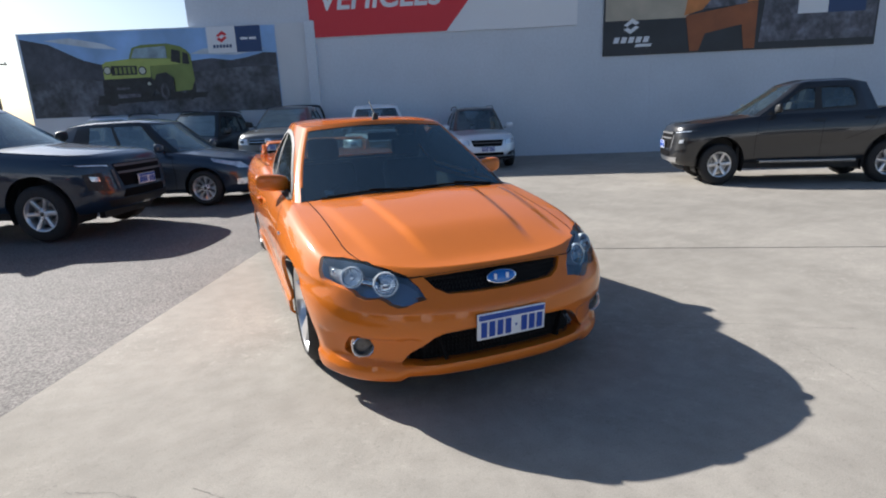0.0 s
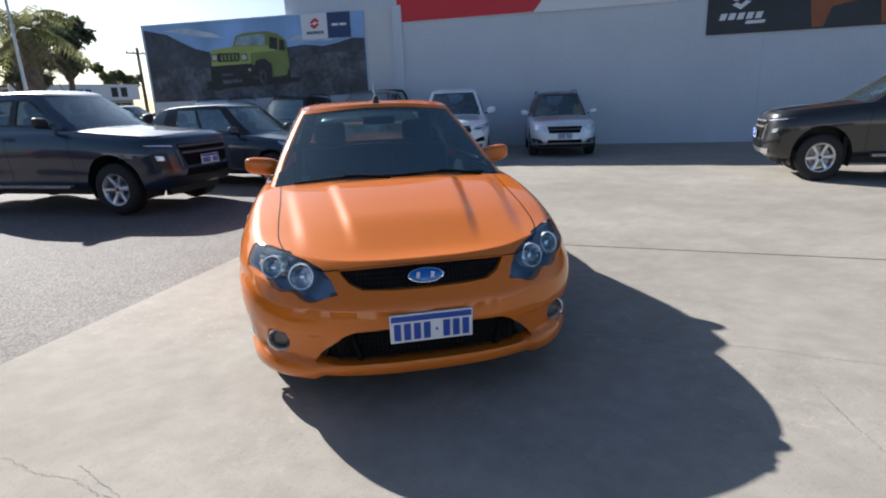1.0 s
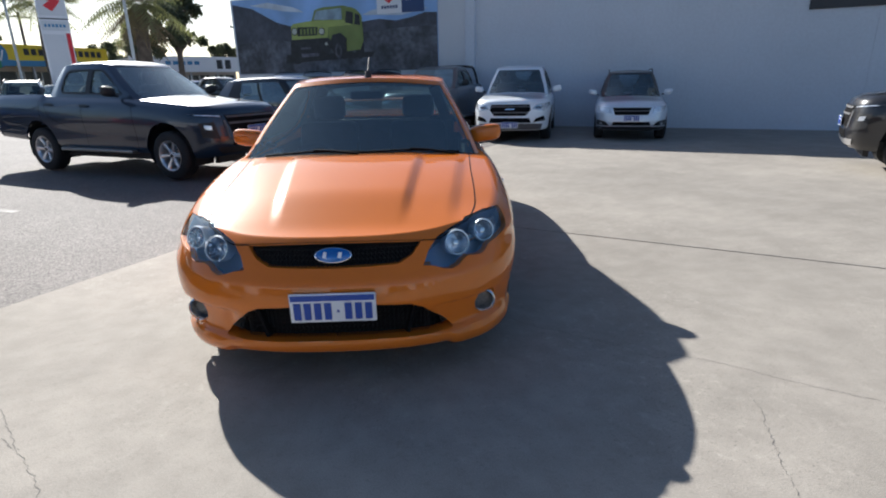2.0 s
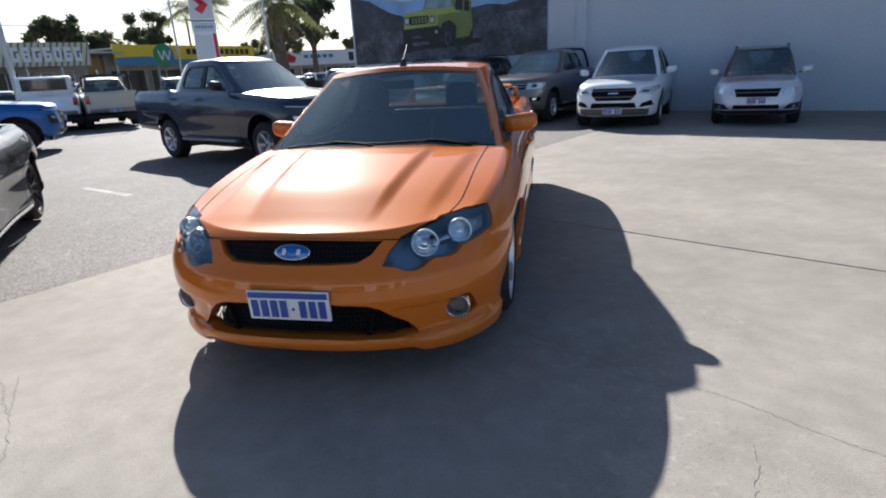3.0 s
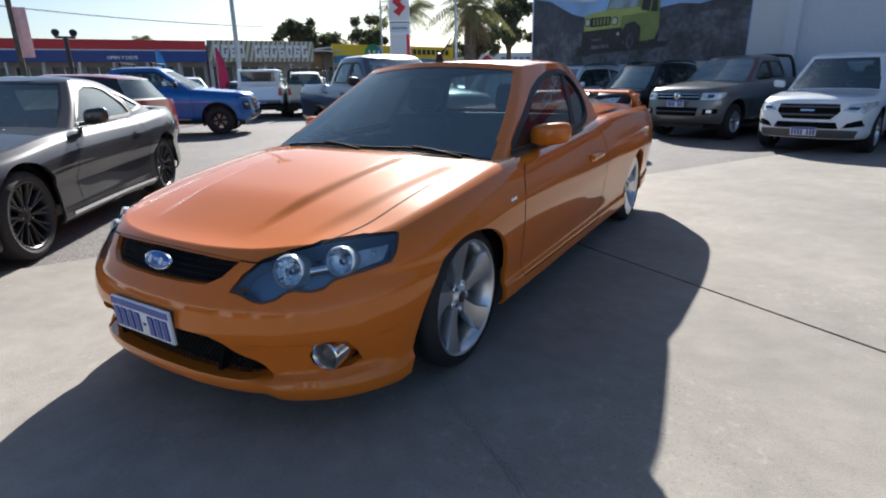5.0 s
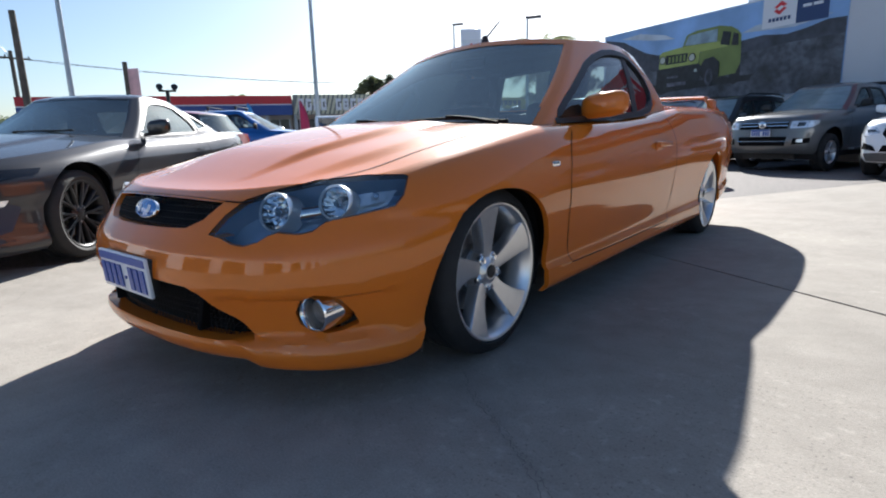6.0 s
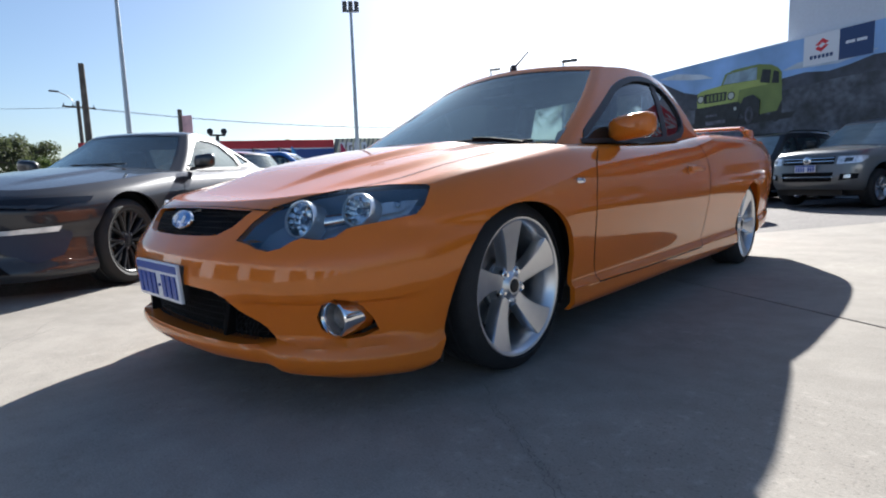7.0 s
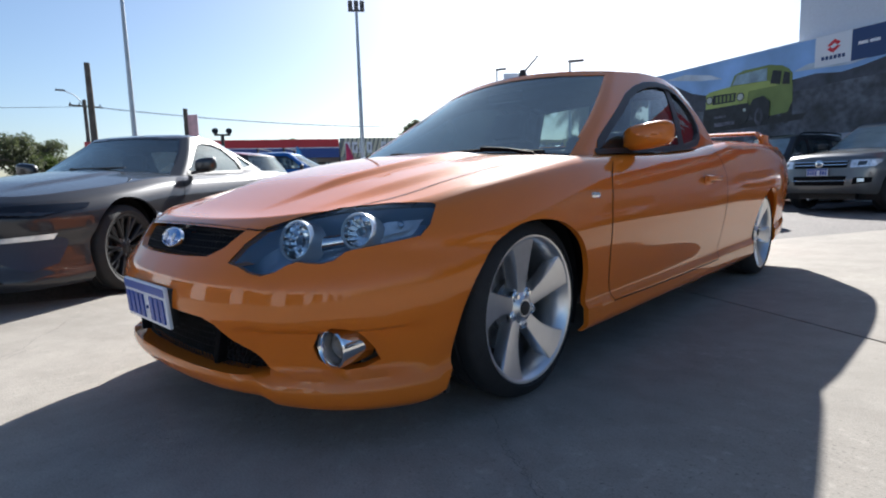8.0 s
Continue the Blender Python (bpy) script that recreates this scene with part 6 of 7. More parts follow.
flat("printed_flank", [(-3.87, 3.15), (-3.26, 3.26), (-2.6, 3.12), (-2.58, 2.66), (-2.71, 2.38), (-3.26, 2.34), (-3.7, 2.4), (-3.9, 2.7)], P_GREEN_D, poster, -0.036)
flat("printed_cab", [(-4.52, 3.3), (-4.36, 3.65), (-4.06, 3.73), (-3.28, 3.74), (-2.91, 3.65), (-2.73, 3.54), (-2.61, 3.4), (-2.60, 3.1), (-3.27, 3.2)], P_GREEN_D, poster, -0.040)
flat("printed_bonnet", [(-5.31, 3.22), (-5.23, 3.28), (-4.51, 3.34), (-3.29, 3.31), (-2.98, 3.14), (-3.87, 3.12)], P_GREEN, poster, -0.044)
flat("printed_face", [(-5.33, 3.23), (-3.87, 3.16), (-3.91, 2.78), (-5.34, 2.76)], P_GREEN, poster, -0.048)
flat("printed_screen", [(-4.42, 3.36), (-4.28, 3.63), (-3.33, 3.67), (-3.33, 3.32)], P_GLASS, poster, -0.052)
flat("printed_window", [(-3.16, 3.57), (-2.91, 3.51), (-2.94, 3.16), (-3.22, 3.22)], P_CARBLACK, poster, -0.052)
flat("printed_window", [(-2.83, 3.48), (-2.68, 3.42), (-2.67, 3.12), (-2.88, 3.15)], P_CARBLACK, poster, -0.052)
flat("printed_grille", [(-5.08, 3.16), (-4.28, 3.14), (-4.31, 2.88), (-5.1, 2.88)], P_CARBLACK, poster, -0.052)
for k in range(5):
    flat("printed_slot", rect0(-4.98 + 0.135 * k, 2.92, -4.90 + 0.135 * k, 3.11), P_GREEN_D, poster, -0.055)
flat("printed_bumper", [(-5.40, 2.77), (-3.89, 2.79), (-3.74, 2.62), (-3.92, 2.25), (-4.34, 2.15), (-5.25, 2.13), (-5.42, 2.31)], P_CARBLACK, poster, -0.056)
flat("printed_skid", [(-5.0, 2.2), (-4.3, 2.22), (-4.3, 2.32), (-5.0, 2.32)], P_GREY, poster, -0.059)
flat("printed_mark", [(-5.0, 2.45), (-4.6, 2.46), (-4.6, 2.52), (-5.0, 2.52)], P_GREY, poster, -0.059)
flat("printed_arch", [(-3.90, 2.55), (-3.72, 2.87), (-3.42, 2.92), (-3.2, 2.74), (-3.22, 2.28), (-3.6, 2.2)], P_CARBLACK, poster, -0.058)
flat("printed_hub", circle(-3.53, 2.36, 0.13, 18, 1.9), P_GREY, poster, -0.062)
flat("printed_hub", circle(-3.53, 2.36, 0.07, 14, 1.9), P_CARBLACK, poster, -0.065)
for cx, cz in ((-5.2, 3.03), (-4.13, 2.99)):
    ring = flat("printed_lamp", circle(cx, cz, 0.125, 18), P_CARBLACK, poster, -0.060)
    flat("printed_lamp", circle(cx, cz, 0.095, 16), P_LAMP, poster, -0.064)
flat("printed_lamp", circle(-3.98, 2.6, 0.05, 12), P_LAMP, poster, -0.064)
flat("printed_cloud", [(-7.0, 3.95), (-5.6, 3.7), (-4.8, 3.62), (-5.2, 3.8), (-6.2, 4.0)], P_CLOUD, poster, -0.0235)
flat("printed_cloud", [(-2.6, 3.42), (-1.2, 3.34), (-0.3, 3.5), (-1.0, 3.56), (-2.2, 3.55)], P_CLOUD, poster, -0.0235)
flat("printed_panel", [(-2.05, 3.41), (-1.18, 3.41), (-1.18, 4.15), (-2.05, 4.15)], SIGN_WHITE, poster, -0.030)
flat("printed_panel", [(-1.18, 3.41), (-0.42, 3.41), (-0.42, 4.15), (-1.18, 4.15)], SIGN_BLUE, poster, -0.030)
for pts in ([(-1.76, 3.89), (-1.58, 4.03), (-1.43, 3.93), (-1.51, 3.88), (-1.58, 3.93), (-1.68, 3.86)], [(-1.43, 3.84), (-1.61, 3.70), (-1.76, 3.80), (-1.68, 3.85), (-1.61, 3.80), (-1.51, 3.87)]):
    flat("printed_emblem", pts, SIGN_RED, poster, -0.036)
for k in range(6):
    flat("printed_bar", rect0(-1.88 + k * 0.098, 3.55, -1.81 + k * 0.098, 3.64), SIGN_BLUE, poster, -0.036)
flat("printed_bar", rect0(-1.03, 3.76, -0.82, 3.83), SIGN_WHITE, poster, -0.036)
flat("printed_bar", rect0(-0.78, 3.76, -0.56, 3.83), SIGN_WHITE, poster, -0.036)


# ---- the vehicles in their places ----
def polar_car(az, r):
    a = radians(az)
    return 2 + r * math.sin(a), -2 + r * math.cos(a)


def at_heading(x, y, rz):
    return pose(x, y, 0, 0, 0, rz)


orange_car, orange_tree, _ = build_car("utility_car", orange_spec, ORANGE, pose(0, 0, 0, 0, 0, 0.8), "glossy orange two-door utility car parked on concrete, nose outwards")
build_car("utility_car", ute_spec(glass=GLASS_SKY, side_glass=GLASS_FAR), NAVY, at_heading(-3.03, 5.74, 64.3), "dark navy dual-cab utility on asphalt, with silver wheels", "parked vehicles")
build_car("utility_car", ute_spec(skid=ALLOY), CHARCOAL, at_heading(7.1, 4.42, -122) @ Matrix.Diagonal((0.86, 0.86, 0.98, 1)), "charcoal dual-cab utility parked along the grey wall", "parked vehicles")
build_car("station_wagon", short_wagon(), SILVER, at_heading(5.03, 9.6, -17) @ Matrix.Scale(0.9, 4), "silver station wagon with dark roof rails, in the wall's shade", "parked vehicles")
build_car("station_wagon", white_wagon(), WHITE, at_heading(2.40, 9.95, -14), "white high-riding wagon with chrome grille, in the wall's shade", "parked vehicles")
build_car("utility_car", broad_ute(extra=sports_bar_extra, glass=GLASS_ROW, side_glass=GLASS_FAR), GUNMETAL, at_heading(0.16, 11.55, -20), "dark grey dual-cab utility with a sports bar, in the wall's shade", "parked vehicles")
build_car("station_wagon", suv_spec(glass=GLASS_ROW, side_glass=GLASS_FAR), BLACKPAINT, at_heading(-2.2, 12.9, -24), "black wagon with a bright windscreen below the poster", "parked vehicles")
build_car("station_wagon", suv_spec(glass=GLASS_ROW, side_glass=GLASS_FAR), SILVER, at_heading(-4.6, 13.9, -24), "silver wagon with roof rails below the poster", "parked vehicles")
build_car("hatchback", hatch_spec(glass=GLASS_SKY), DARKBLUE, at_heading(-1.17, 7.73, 62), "small dark blue hatchback with silver wheels", "parked vehicles")
build_car("coupe", coupe_spec(), BRONZE, at_heading(-3.46, -0.79, 38.7), "low grey sports coupe with black wheels on asphalt", "parked vehicles")
build_car("utility_car", ute_spec(ALLOY_BLACK, extra=roof_rack_extra, glass=GLASS_SKY, side_glass=GLASS_FAR), BLUE, at_heading(-11.5, 8.05, 133), "bright blue utility with black wheels and roof racks", "parked vehicles")
build_car("utility_car", ute_spec(extra=canopy_extra), WHITE, at_heading(-18.3, 15.8, -138), "white utility with a canopy, seen from its tail", "parked vehicles")
build_car("utility_car", ute_spec(extra=rack_extra), BEIGE, at_heading(-17.3, 16.6, -130), "pale gold utility with a ladder rack", "parked vehicles")
build_car("hatchback", hatch_spec(), RED, at_heading(-10.7, 2.6, -60), "dark red hatchback among the parked cars", "parked vehicles")
spare = [build_car("station_wagon", suv_spec(), WHITE, pose(*polar_car(-49.0, 33), 0, 0, 0, -20), "white wagon among the far parked cars", "far parked cars")[0],
         build_car("hatchback", hatch_spec(), SILVER, pose(*polar_car(-60.5, 27), 0, 0, 0, 60), "silver hatchback among the far parked cars", "far parked cars")[0],
         build_car("utility_car", ute_spec(), BLACKPAINT, pose(*polar_car(-32.5, 30), 0, 0, 0, 30), "black utility among the far parked cars", "far parked cars")[0]]
for src, az, r, rz in ((0, -38.5, 30, -150), (0, -55.5, 30, 70), (1, -35.0, 24, 60), (1, -64.0, 26, 70), (2, -46.0, 36, 120), (0, -30.0, 34, 60), (1, -27.5, 36, 40), (0, -24.5, 38, 50), (2, -21.5, 30, 60), (1, -62.0, 33, -30), (0, -67.0, 30, 60), (1, -51.5, 36, 60)):
    copy_thing(spare[src], pose(*polar_car(az, r), 0, 0, 0, rz))


# ---- across the street ----
def polar(az, r, z=0.0):
    a = radians(az)
    return Vector((2 + r * math.sin(a), -2 + r * math.cos(a), z))


BRICKTAN = mat("tan_render", (0.5, 0.33, 0.16), 0.8, var=0.1, scale=0.5)
SHOPDARK = mat("shop_glazing", (0.03, 0.035, 0.04), 0.15, var=0.4, scale=0.4)
SHOPWALL = mat("shop_wall", (0.42, 0.38, 0.34), 0.8, var=0.1, scale=0.4)
FASCIA_RED = mat("fascia_red", (0.5, 0.02, 0.03), 0.5, var=0.05, scale=0.5)
FASCIA_BLUE = mat("fascia_blue", (0.02, 0.06, 0.24), 0.5, var=0.05, scale=0.5)
FASCIA_SKY = mat("fascia_light_blue", (0.06, 0.22, 0.42), 0.5)
FASCIA_GREEN = mat("fascia_green", (0.05, 0.28, 0.12), 0.5)
STRIPE = mat("stripe_cream", (0.6, 0.57, 0.4), 0.5)
STRIPEDARK = mat("stripe_grey", (0.17, 0.175, 0.17), 0.5)
ROOFMETAL = mat("metal_roof", (0.45, 0.46, 0.47), 0.5, 0.3, var=0.1, scale=0.5)
GALV = mat("galvanised_steel", (0.42, 0.44, 0.46), 0.45, 0.6, var=0.1, scale=3)
TIMBER = mat("weathered_timber", (0.10, 0.085, 0.07), 0.85, var=0.3, scale=3, bump=0.3)
BARK = mat("bark", (0.12, 0.095, 0.075), 0.9, var=0.35, scale=4, bump=0.5, bump_scale=20)

def leaf_mat(name, color, var=0.35, scale=1.2):
    """Thin leaves: part of the light that falls on them shines through."""
    m = mat(name, color, 0.7, var=var, scale=scale)
    t = m.node_tree
    b, o = t.nodes["Principled BSDF"], t.nodes["Material Output"]
    tl, mx = t.nodes.new("ShaderNodeBsdfTranslucent"), t.nodes.new("ShaderNodeMixShader")
    tl.inputs["Color"].default_value = (color[0] * 1.6, color[1] * 1.7, color[2] * 1.2, 1)
    mx.inputs[0].default_value = 0.3
    t.links.new(b.outputs[0], mx.inputs[1])
    t.links.new(tl.outputs[0], mx.inputs[2])
    t.links.new(mx.outputs[0], o.inputs["Surface"])
    return m


LEAF_GUM = leaf_mat("gum_leaves", (0.078, 0.088, 0.052))
LEAF_PALM = leaf_mat("palm_fronds", (0.20, 0.20, 0.10), 0.3, 2)
LEAF_DRY = mat("dry_fronds", (0.20, 0.15, 0.08), 0.8, var=0.3, scale=2)
LEAF_HEDGE = leaf_mat("hedge_leaves", (0.08, 0.11, 0.035), 0.3, 1.5)

PALE_PINK = mat("banner_pink", (0.75, 0.45, 0.45), 0.6, var=0.2, scale=1.5)
PLUM = mat("banner_plum", (0.25, 0.03, 0.10), 0.6)
LINE_P, LINE_D = polar(-67, 46), (polar(-45, 46) - polar(-67, 46)).normalized()


def along(az):
    """How far along the row of shops a bearing meets it."""
    a = radians(az)
    d = Vector((math.sin(a), math.cos(a), 0))
    q = meet(LINE_P, LINE_D, Vector((2, -2, 0)), d)
    return (q - LINE_P).dot(LINE_D)


def shop(name, az0, az1, top, bottom, label, set_back=0.0, p=LINE_P, d=LINE_D, depth=12.0, wall=SHOPWALL, bays=5):
    """A shop: rear block, glazed bays under the fascia, posts between them."""
    s0, s1 = (along(az0), along(az1)) if p is LINE_P else (az0, az1)
    m = wall_frame(p + d * s0, d)
    sh = thing(name, m, label, "shop")
    w = s1 - s0
    box("wall", (w - 0.01, depth, top - 0.35), (w / 2, depth / 2 + 1.6 + set_back, (top - 0.35) / 2), wall, sh)
    box("roof", (w, depth + 1.2, 0.12), (w / 2, depth / 2 + 0.9, top - 0.25), ROOFMETAL, sh)
    for k in range(bays):
        a, b = w * k / bays, w * (k + 1) / bays
        win = box("shop_window", (b - a - 0.5, 0.06, bottom - 0.75), ((a + b) / 2, 1.56, (bottom - 0.75) / 2 + 0.45), SHOPDARK, sh)
        for c in (a + 0.25, (a + b) / 2, b - 0.25):
            box("window_frame", (0.08, 0.1, bottom - 0.75), (c, 1.5, (bottom - 0.75) / 2 + 0.45), GALV, win)
        box("post", (0.14, 0.14, bottom), (a + 0.1, 0.2, bottom / 2), GALV, sh)
    return sh, w


def flat_on(name, pts, material, parent, y=-0.02, t=0.01):
    return part(name, bm_poly([(x, y, z) for x, z in pts], t, (0, -1, 0)), material, parent, smooth=False)


def rect(x0, z0, x1, z1):
    return [(x0, z0), (x1, z0), (x1, z1), (x0, z1)]


auto, w = shop("auto_shop", -76.6, -54.3, 4.35, 2.9, "low shop with a long red and blue fascia", bays=9)
box("fascia", (w, 0.2, 1.45), (w / 2, 0.1, 3.62), FASCIA_BLUE, auto)
flat_on("red_band", rect(0, 3.72, w, 4.34), FASCIA_RED, auto, -0.01)
flat_on("white_line", rect(0, 3.64, w, 3.71), SIGN_WHITE, auto, -0.012)
lettering("OPEN 7 DAYS", 0.3, pose(along(-62.3) - along(-76.6), -0.03, 3.08, 90, 0, 0), SIGN_WHITE, auto, 0, 0.01)
clob, w = shop("clothing_shop", -54.2, -44.6, 4.4, 2.9, "low shop with a striped fascia and pale block lettering", bays=4)
box("fascia", (w, 0.2, 1.5), (w / 2, 0.1, 3.65), STRIPEDARK, clob)
n = 22
for k in range(n):
    x = w * k / n
    flat_on("stripe", [(x, 2.92), (x + 0.22, 2.92), (min(x + 0.62, w), 4.38), (min(x + 0.4, w), 4.38)], STRIPE, clob, -0.005)
for k in range(12):
    if k == 4:
        continue
    x = w * (0.05 + 0.075 * k)
    letter = flat_on("sign_block", rect(x, 3.2, x + w * 0.055, 4.1), SIGN_WHITE, clob, -0.03, 0.05)
    flat_on("block_gap", rect(x + w * 0.02, 3.45, x + w * 0.037, 3.6 + 0.2 * (k % 2)), STRIPEDARK, letter, -0.085)
    flat_on("block_gap", rect(x + w * 0.02, 3.75, x + w * 0.055 * (1 if k % 3 else 0.7), 3.86), STRIPEDARK, letter, -0.085)
tan, w = shop("side_building", -44.5, -41.9, 4.0, 2.6, "plain tan rendered building between the shops", 1.0, wall=BRICKTAN, bays=1)
SH_P, SH_D = polar(-42.8, 47), (polar(-31.0, 54) - polar(-42.8, 47)).normalized()
shed, w = shop("timber_shop", 0.0, (polar(-31.0, 54) - polar(-42.8, 47)).length, 4.3, 2.85, "low shop with a yellow fascia and round green sign", 0.0, SH_P, SH_D, bays=4)
box("fascia", (w, 0.2, 1.45), (w / 2, 0.1, 3.58), SIGN_YELLOW, shed)
flat_on("blue_band", [(0, 2.86), (w, 2.86), (w, 3.2), (w * 0.7, 3.3), (w * 0.4, 3.25), (w * 0.2, 3.5), (0, 3.4)], FASCIA_SKY, shed, -0.01)
flat_on("round_sign", circle(w * 0.30, 3.55, 0.85, 28), FASCIA_GREEN, shed, -0.03)
flat_on("round_sign_half", [(w * 0.30 + x, 3.55 + z) for x, z in [(0.85 * math.cos(a), 0.85 * math.sin(a)) for a in np.linspace(-1.2, 1.2, 12)]], FASCIA_SKY, shed, -0.045)
for k in range(4):
    x = w * 0.30 - 0.5 + 0.25 * k
    flat_on("sign_mark", [(x, 3.9 if k % 2 == 0 else 3.2), (x + 0.12, 3.9 if k % 2 == 0 else 3.2), (x + 0.37, 3.2 if k % 2 == 0 else 3.9), (x + 0.25, 3.2 if k % 2 == 0 else 3.9)], SIGN_WHITE, shed, -0.06)
for k in range(12):
    if k == 3:
        continue
    x = w * 0.46 + k * w * 0.042
    flat_on("sign_bar", rect(x, 3.62, x + w * 0.03, 4.05), SIGN_BLACK, shed, -0.02)
far, w = shop("far_shop", 0.0, 11.0, 4.2, 2.7, "pale far shop with a white fascia", 0.0, polar(-29.1, 62), (polar(-18.6, 66) - polar(-29.1, 62)).normalized(), bays=4)
box("fascia", (w, 0.2, 1.5), (w / 2, 0.1, 3.45), SIGN_WHITE, far)
for k in range(5):
    flat_on("sign_bar", rect(3.2 + k * 0.7, 3.4, 3.7 + k * 0.7, 3.75), FASCIA_SKY, far)
flat_on("sign_emblem", [(1.0, 3.0), (2.2, 3.0), (2.4, 3.5), (1.6, 4.0), (1.0, 3.5)], FASCIA_RED, far)
for k in range(2):
    flat_on("sign_bar", rect(8.3 + k * 0.9, 3.0, 8.9 + k * 0.9, 3.9), SIGN_BLACK, far)

# pylon sign
c = polar(-36.2, 28)
py = thing("pylon_sign", pose(c.x, c.y, 0, 0, 0, 36), "tall white pylon sign with a red emblem", "sign")
box("pylon", (0.98, 0.36, 5.9), (0, 0, 2.95), SIGN_WHITE, py, bevel=0.03)
box("emblem_panel", (0.9, 0.02, 1.3), (0, -0.19, 4.75), WALL_PALE, py)
for sgn in (1, -1):
    flat_on("emblem", [(-0.32 * sgn, 4.75 + 0.1 * sgn), (0.0, 4.75 + 0.5 * sgn), (0.28 * sgn, 4.75 + 0.3 * sgn), (0.05 * sgn, 4.75 + 0.12 * sgn), (0.2 * sgn, 4.75 - 0.02 * sgn), (0.0, 4.75 - 0.1 * sgn)][::sgn], SIGN_RED, py, -0.205)
box("name_panel", (0.9, 0.02, 0.36), (0, -0.19, 3.72), WALL_PALE, py)
box("joint_line", (0.96, 0.02, 0.04), (0, -0.185, 3.98), SIGN_BLACK, py)
for k in range(6):
    flat_on("name_bar", rect(-0.36 + k * 0.125, 3.67, -0.28 + k * 0.125, 3.78), FASCIA_SKY, py, -0.205)
box("side_stripe", (0.14, 0.02, 3.3), (0.38, -0.19, 1.8), SIGN_RED, py)
box("grey_panel", (0.7, 0.02, 3.2), (-0.1, -0.19, 1.8), WALL_PALE, py)


# poles, lamps and wires
def flood_pole(az, r, h, label, heads=True, seed=0):
    c = polar(az, r)
    t = thing("lamp_post", pose(c.x, c.y, 0, 0, 0, -az), label, "lamp post")
    tube("pole", (0, 0, 0), (0, 0, h), 0.11, GALV, t, 0.06, 14)
    box("base_plate", (0.4, 0.4, 0.03), (0, 0, 0.015), GALV, t)
    if heads:
        box("crossbar", (0.7, 0.08, 0.08), (0, 0, h), GALV, t)
        for x in (-0.25, 0.0, 0.25):
            for dz in (0.08, 0.3):
                box("floodlight", (0.2, 0.16, 0.2), (x, -0.05, h + dz), GREYPLASTIC, t, rot=Euler((radians(25), 0, 0)).to_matrix(), bevel=0.02)
    return t


def street_lamp(az, r, h):
    c = polar(az, r)
    t = thing("lamp_post", pose(c.x, c.y, 0, 0, 0, 20), "slim galvanised post with a flat lamp head", "lamp post")
    tube("pole", (0, 0, 0), (0, 0, h), 0.09, GALV, t, 0.05, 12)
    box("lamp_head", (0.75, 0.25, 0.12), (0.3, 0, h + 0.03), GREYPLASTIC, t, bevel=0.03)


flood_pole(-51.6, 25, 8.15, "tall galvanised car park post with a cluster of floodlights")
flood_pole(-72.2, 24, 8.3, "tall galvanised car park post with floodlights")
street_lamp(-30.7, 29.2, 6.5)
street_lamp(-38.0, 40, 8.4)


def wood_pole(az, r, h, label, arm=True, lamp=0):
    c = polar(az, r)
    t = thing("utility_pole", pose(c.x, c.y, 0, 0, 0, -az + 20), label, "utility pole")
    tube("pole", (0, 0, 0), (0, 0, h), 0.17, TIMBER, t, 0.12, 12)
    if arm:
        box("crossarm", (2.2, 0.1, 0.12), (0, -0.15, h - 0.5), TIMBER, t)
        for x in (-1.0, -0.4, 0.4, 1.0):
            tube("insulator", (x, -0.15, h - 0.44), (x, -0.15, h - 0.26), 0.05, GREYPLASTIC, t, 0.03, 8)
    if lamp:
        line = spline([(0, 0, h - 0.6), (-0.5 * lamp, 0, h + 0.2), (-1.3 * lamp, 0, h + 0.55)], 8)
        arm_ob = part("lamp_arm", bm_sweep(line, 0.035), GALV, t)
        box("lamp_head", (0.6, 0.2, 0.12), (-1.5 * lamp, 0, h + 0.55), GREYPLASTIC, arm_ob, bevel=0.03)
    return t


wood_pole(-75.5, 30, 6.5, "stout weathered timber pole by the street", False)
wood_pole(-76.3, 50, 7.6, "timber power pole with a crossarm and a street lamp", True, 1)
wood_pole(-19.5, 60, 7.2, "timber power pole with a crossarm", True)
wood_pole(-36, 75, 9.0, "timber power pole behind the shops", True)


def wire(a, b, sag, name="power_line"):
    g = []
    for k in range(25):
        f = k / 24
        p = Vector(a).lerp(Vector(b), f)
        g.append(p - Vector((0, 0, 4 * sag * f * (1 - f))))
    tagged(part(name, bm_sweep(g, 0.016, 5), PLASTIC), "thin black power line over the street", "power line")


for off in (0.0, 0.9):
    wire(polar(-76.3 + off, 50, 7.1), polar(-36 + off, 75, 8.4), 1.1)
wire(polar(-76.3, 50, 7.1), polar(-112, 60, 7.5), 0.8)

c = polar(-65.0, 28)
t = thing("lamp_post", pose(c.x, c.y, 0, 0, 0, 65), "short black post with two round lamps", "lamp post")
tube("pole", (0, 0, 0), (0, 0, 3.2), 0.09, PLASTIC, t, 0.08)
box("crossbar", (0.7, 0.08, 0.08), (0, 0, 3.2), PLASTIC, t)
for x in (-0.3, 0.3):
    tube("lamp_head", (x, -0.1, 3.38), (x, 0.12, 3.30), 0.14, PLASTIC, t, 0.1, 16)
c = polar(-68.3, 40)
t = thing("street_sign", pose(c.x, c.y, 0, 0, 0, 30), "slim grey post with a pale pink banner", "sign")
tube("post", (0, 0, 0), (0, 0, 5.9), 0.16, TIMBER, t, 0.14)
box("banner", (0.75, 0.05, 2.6), (0.5, 0, 4.2), PALE_PINK, t, bevel=0.02)


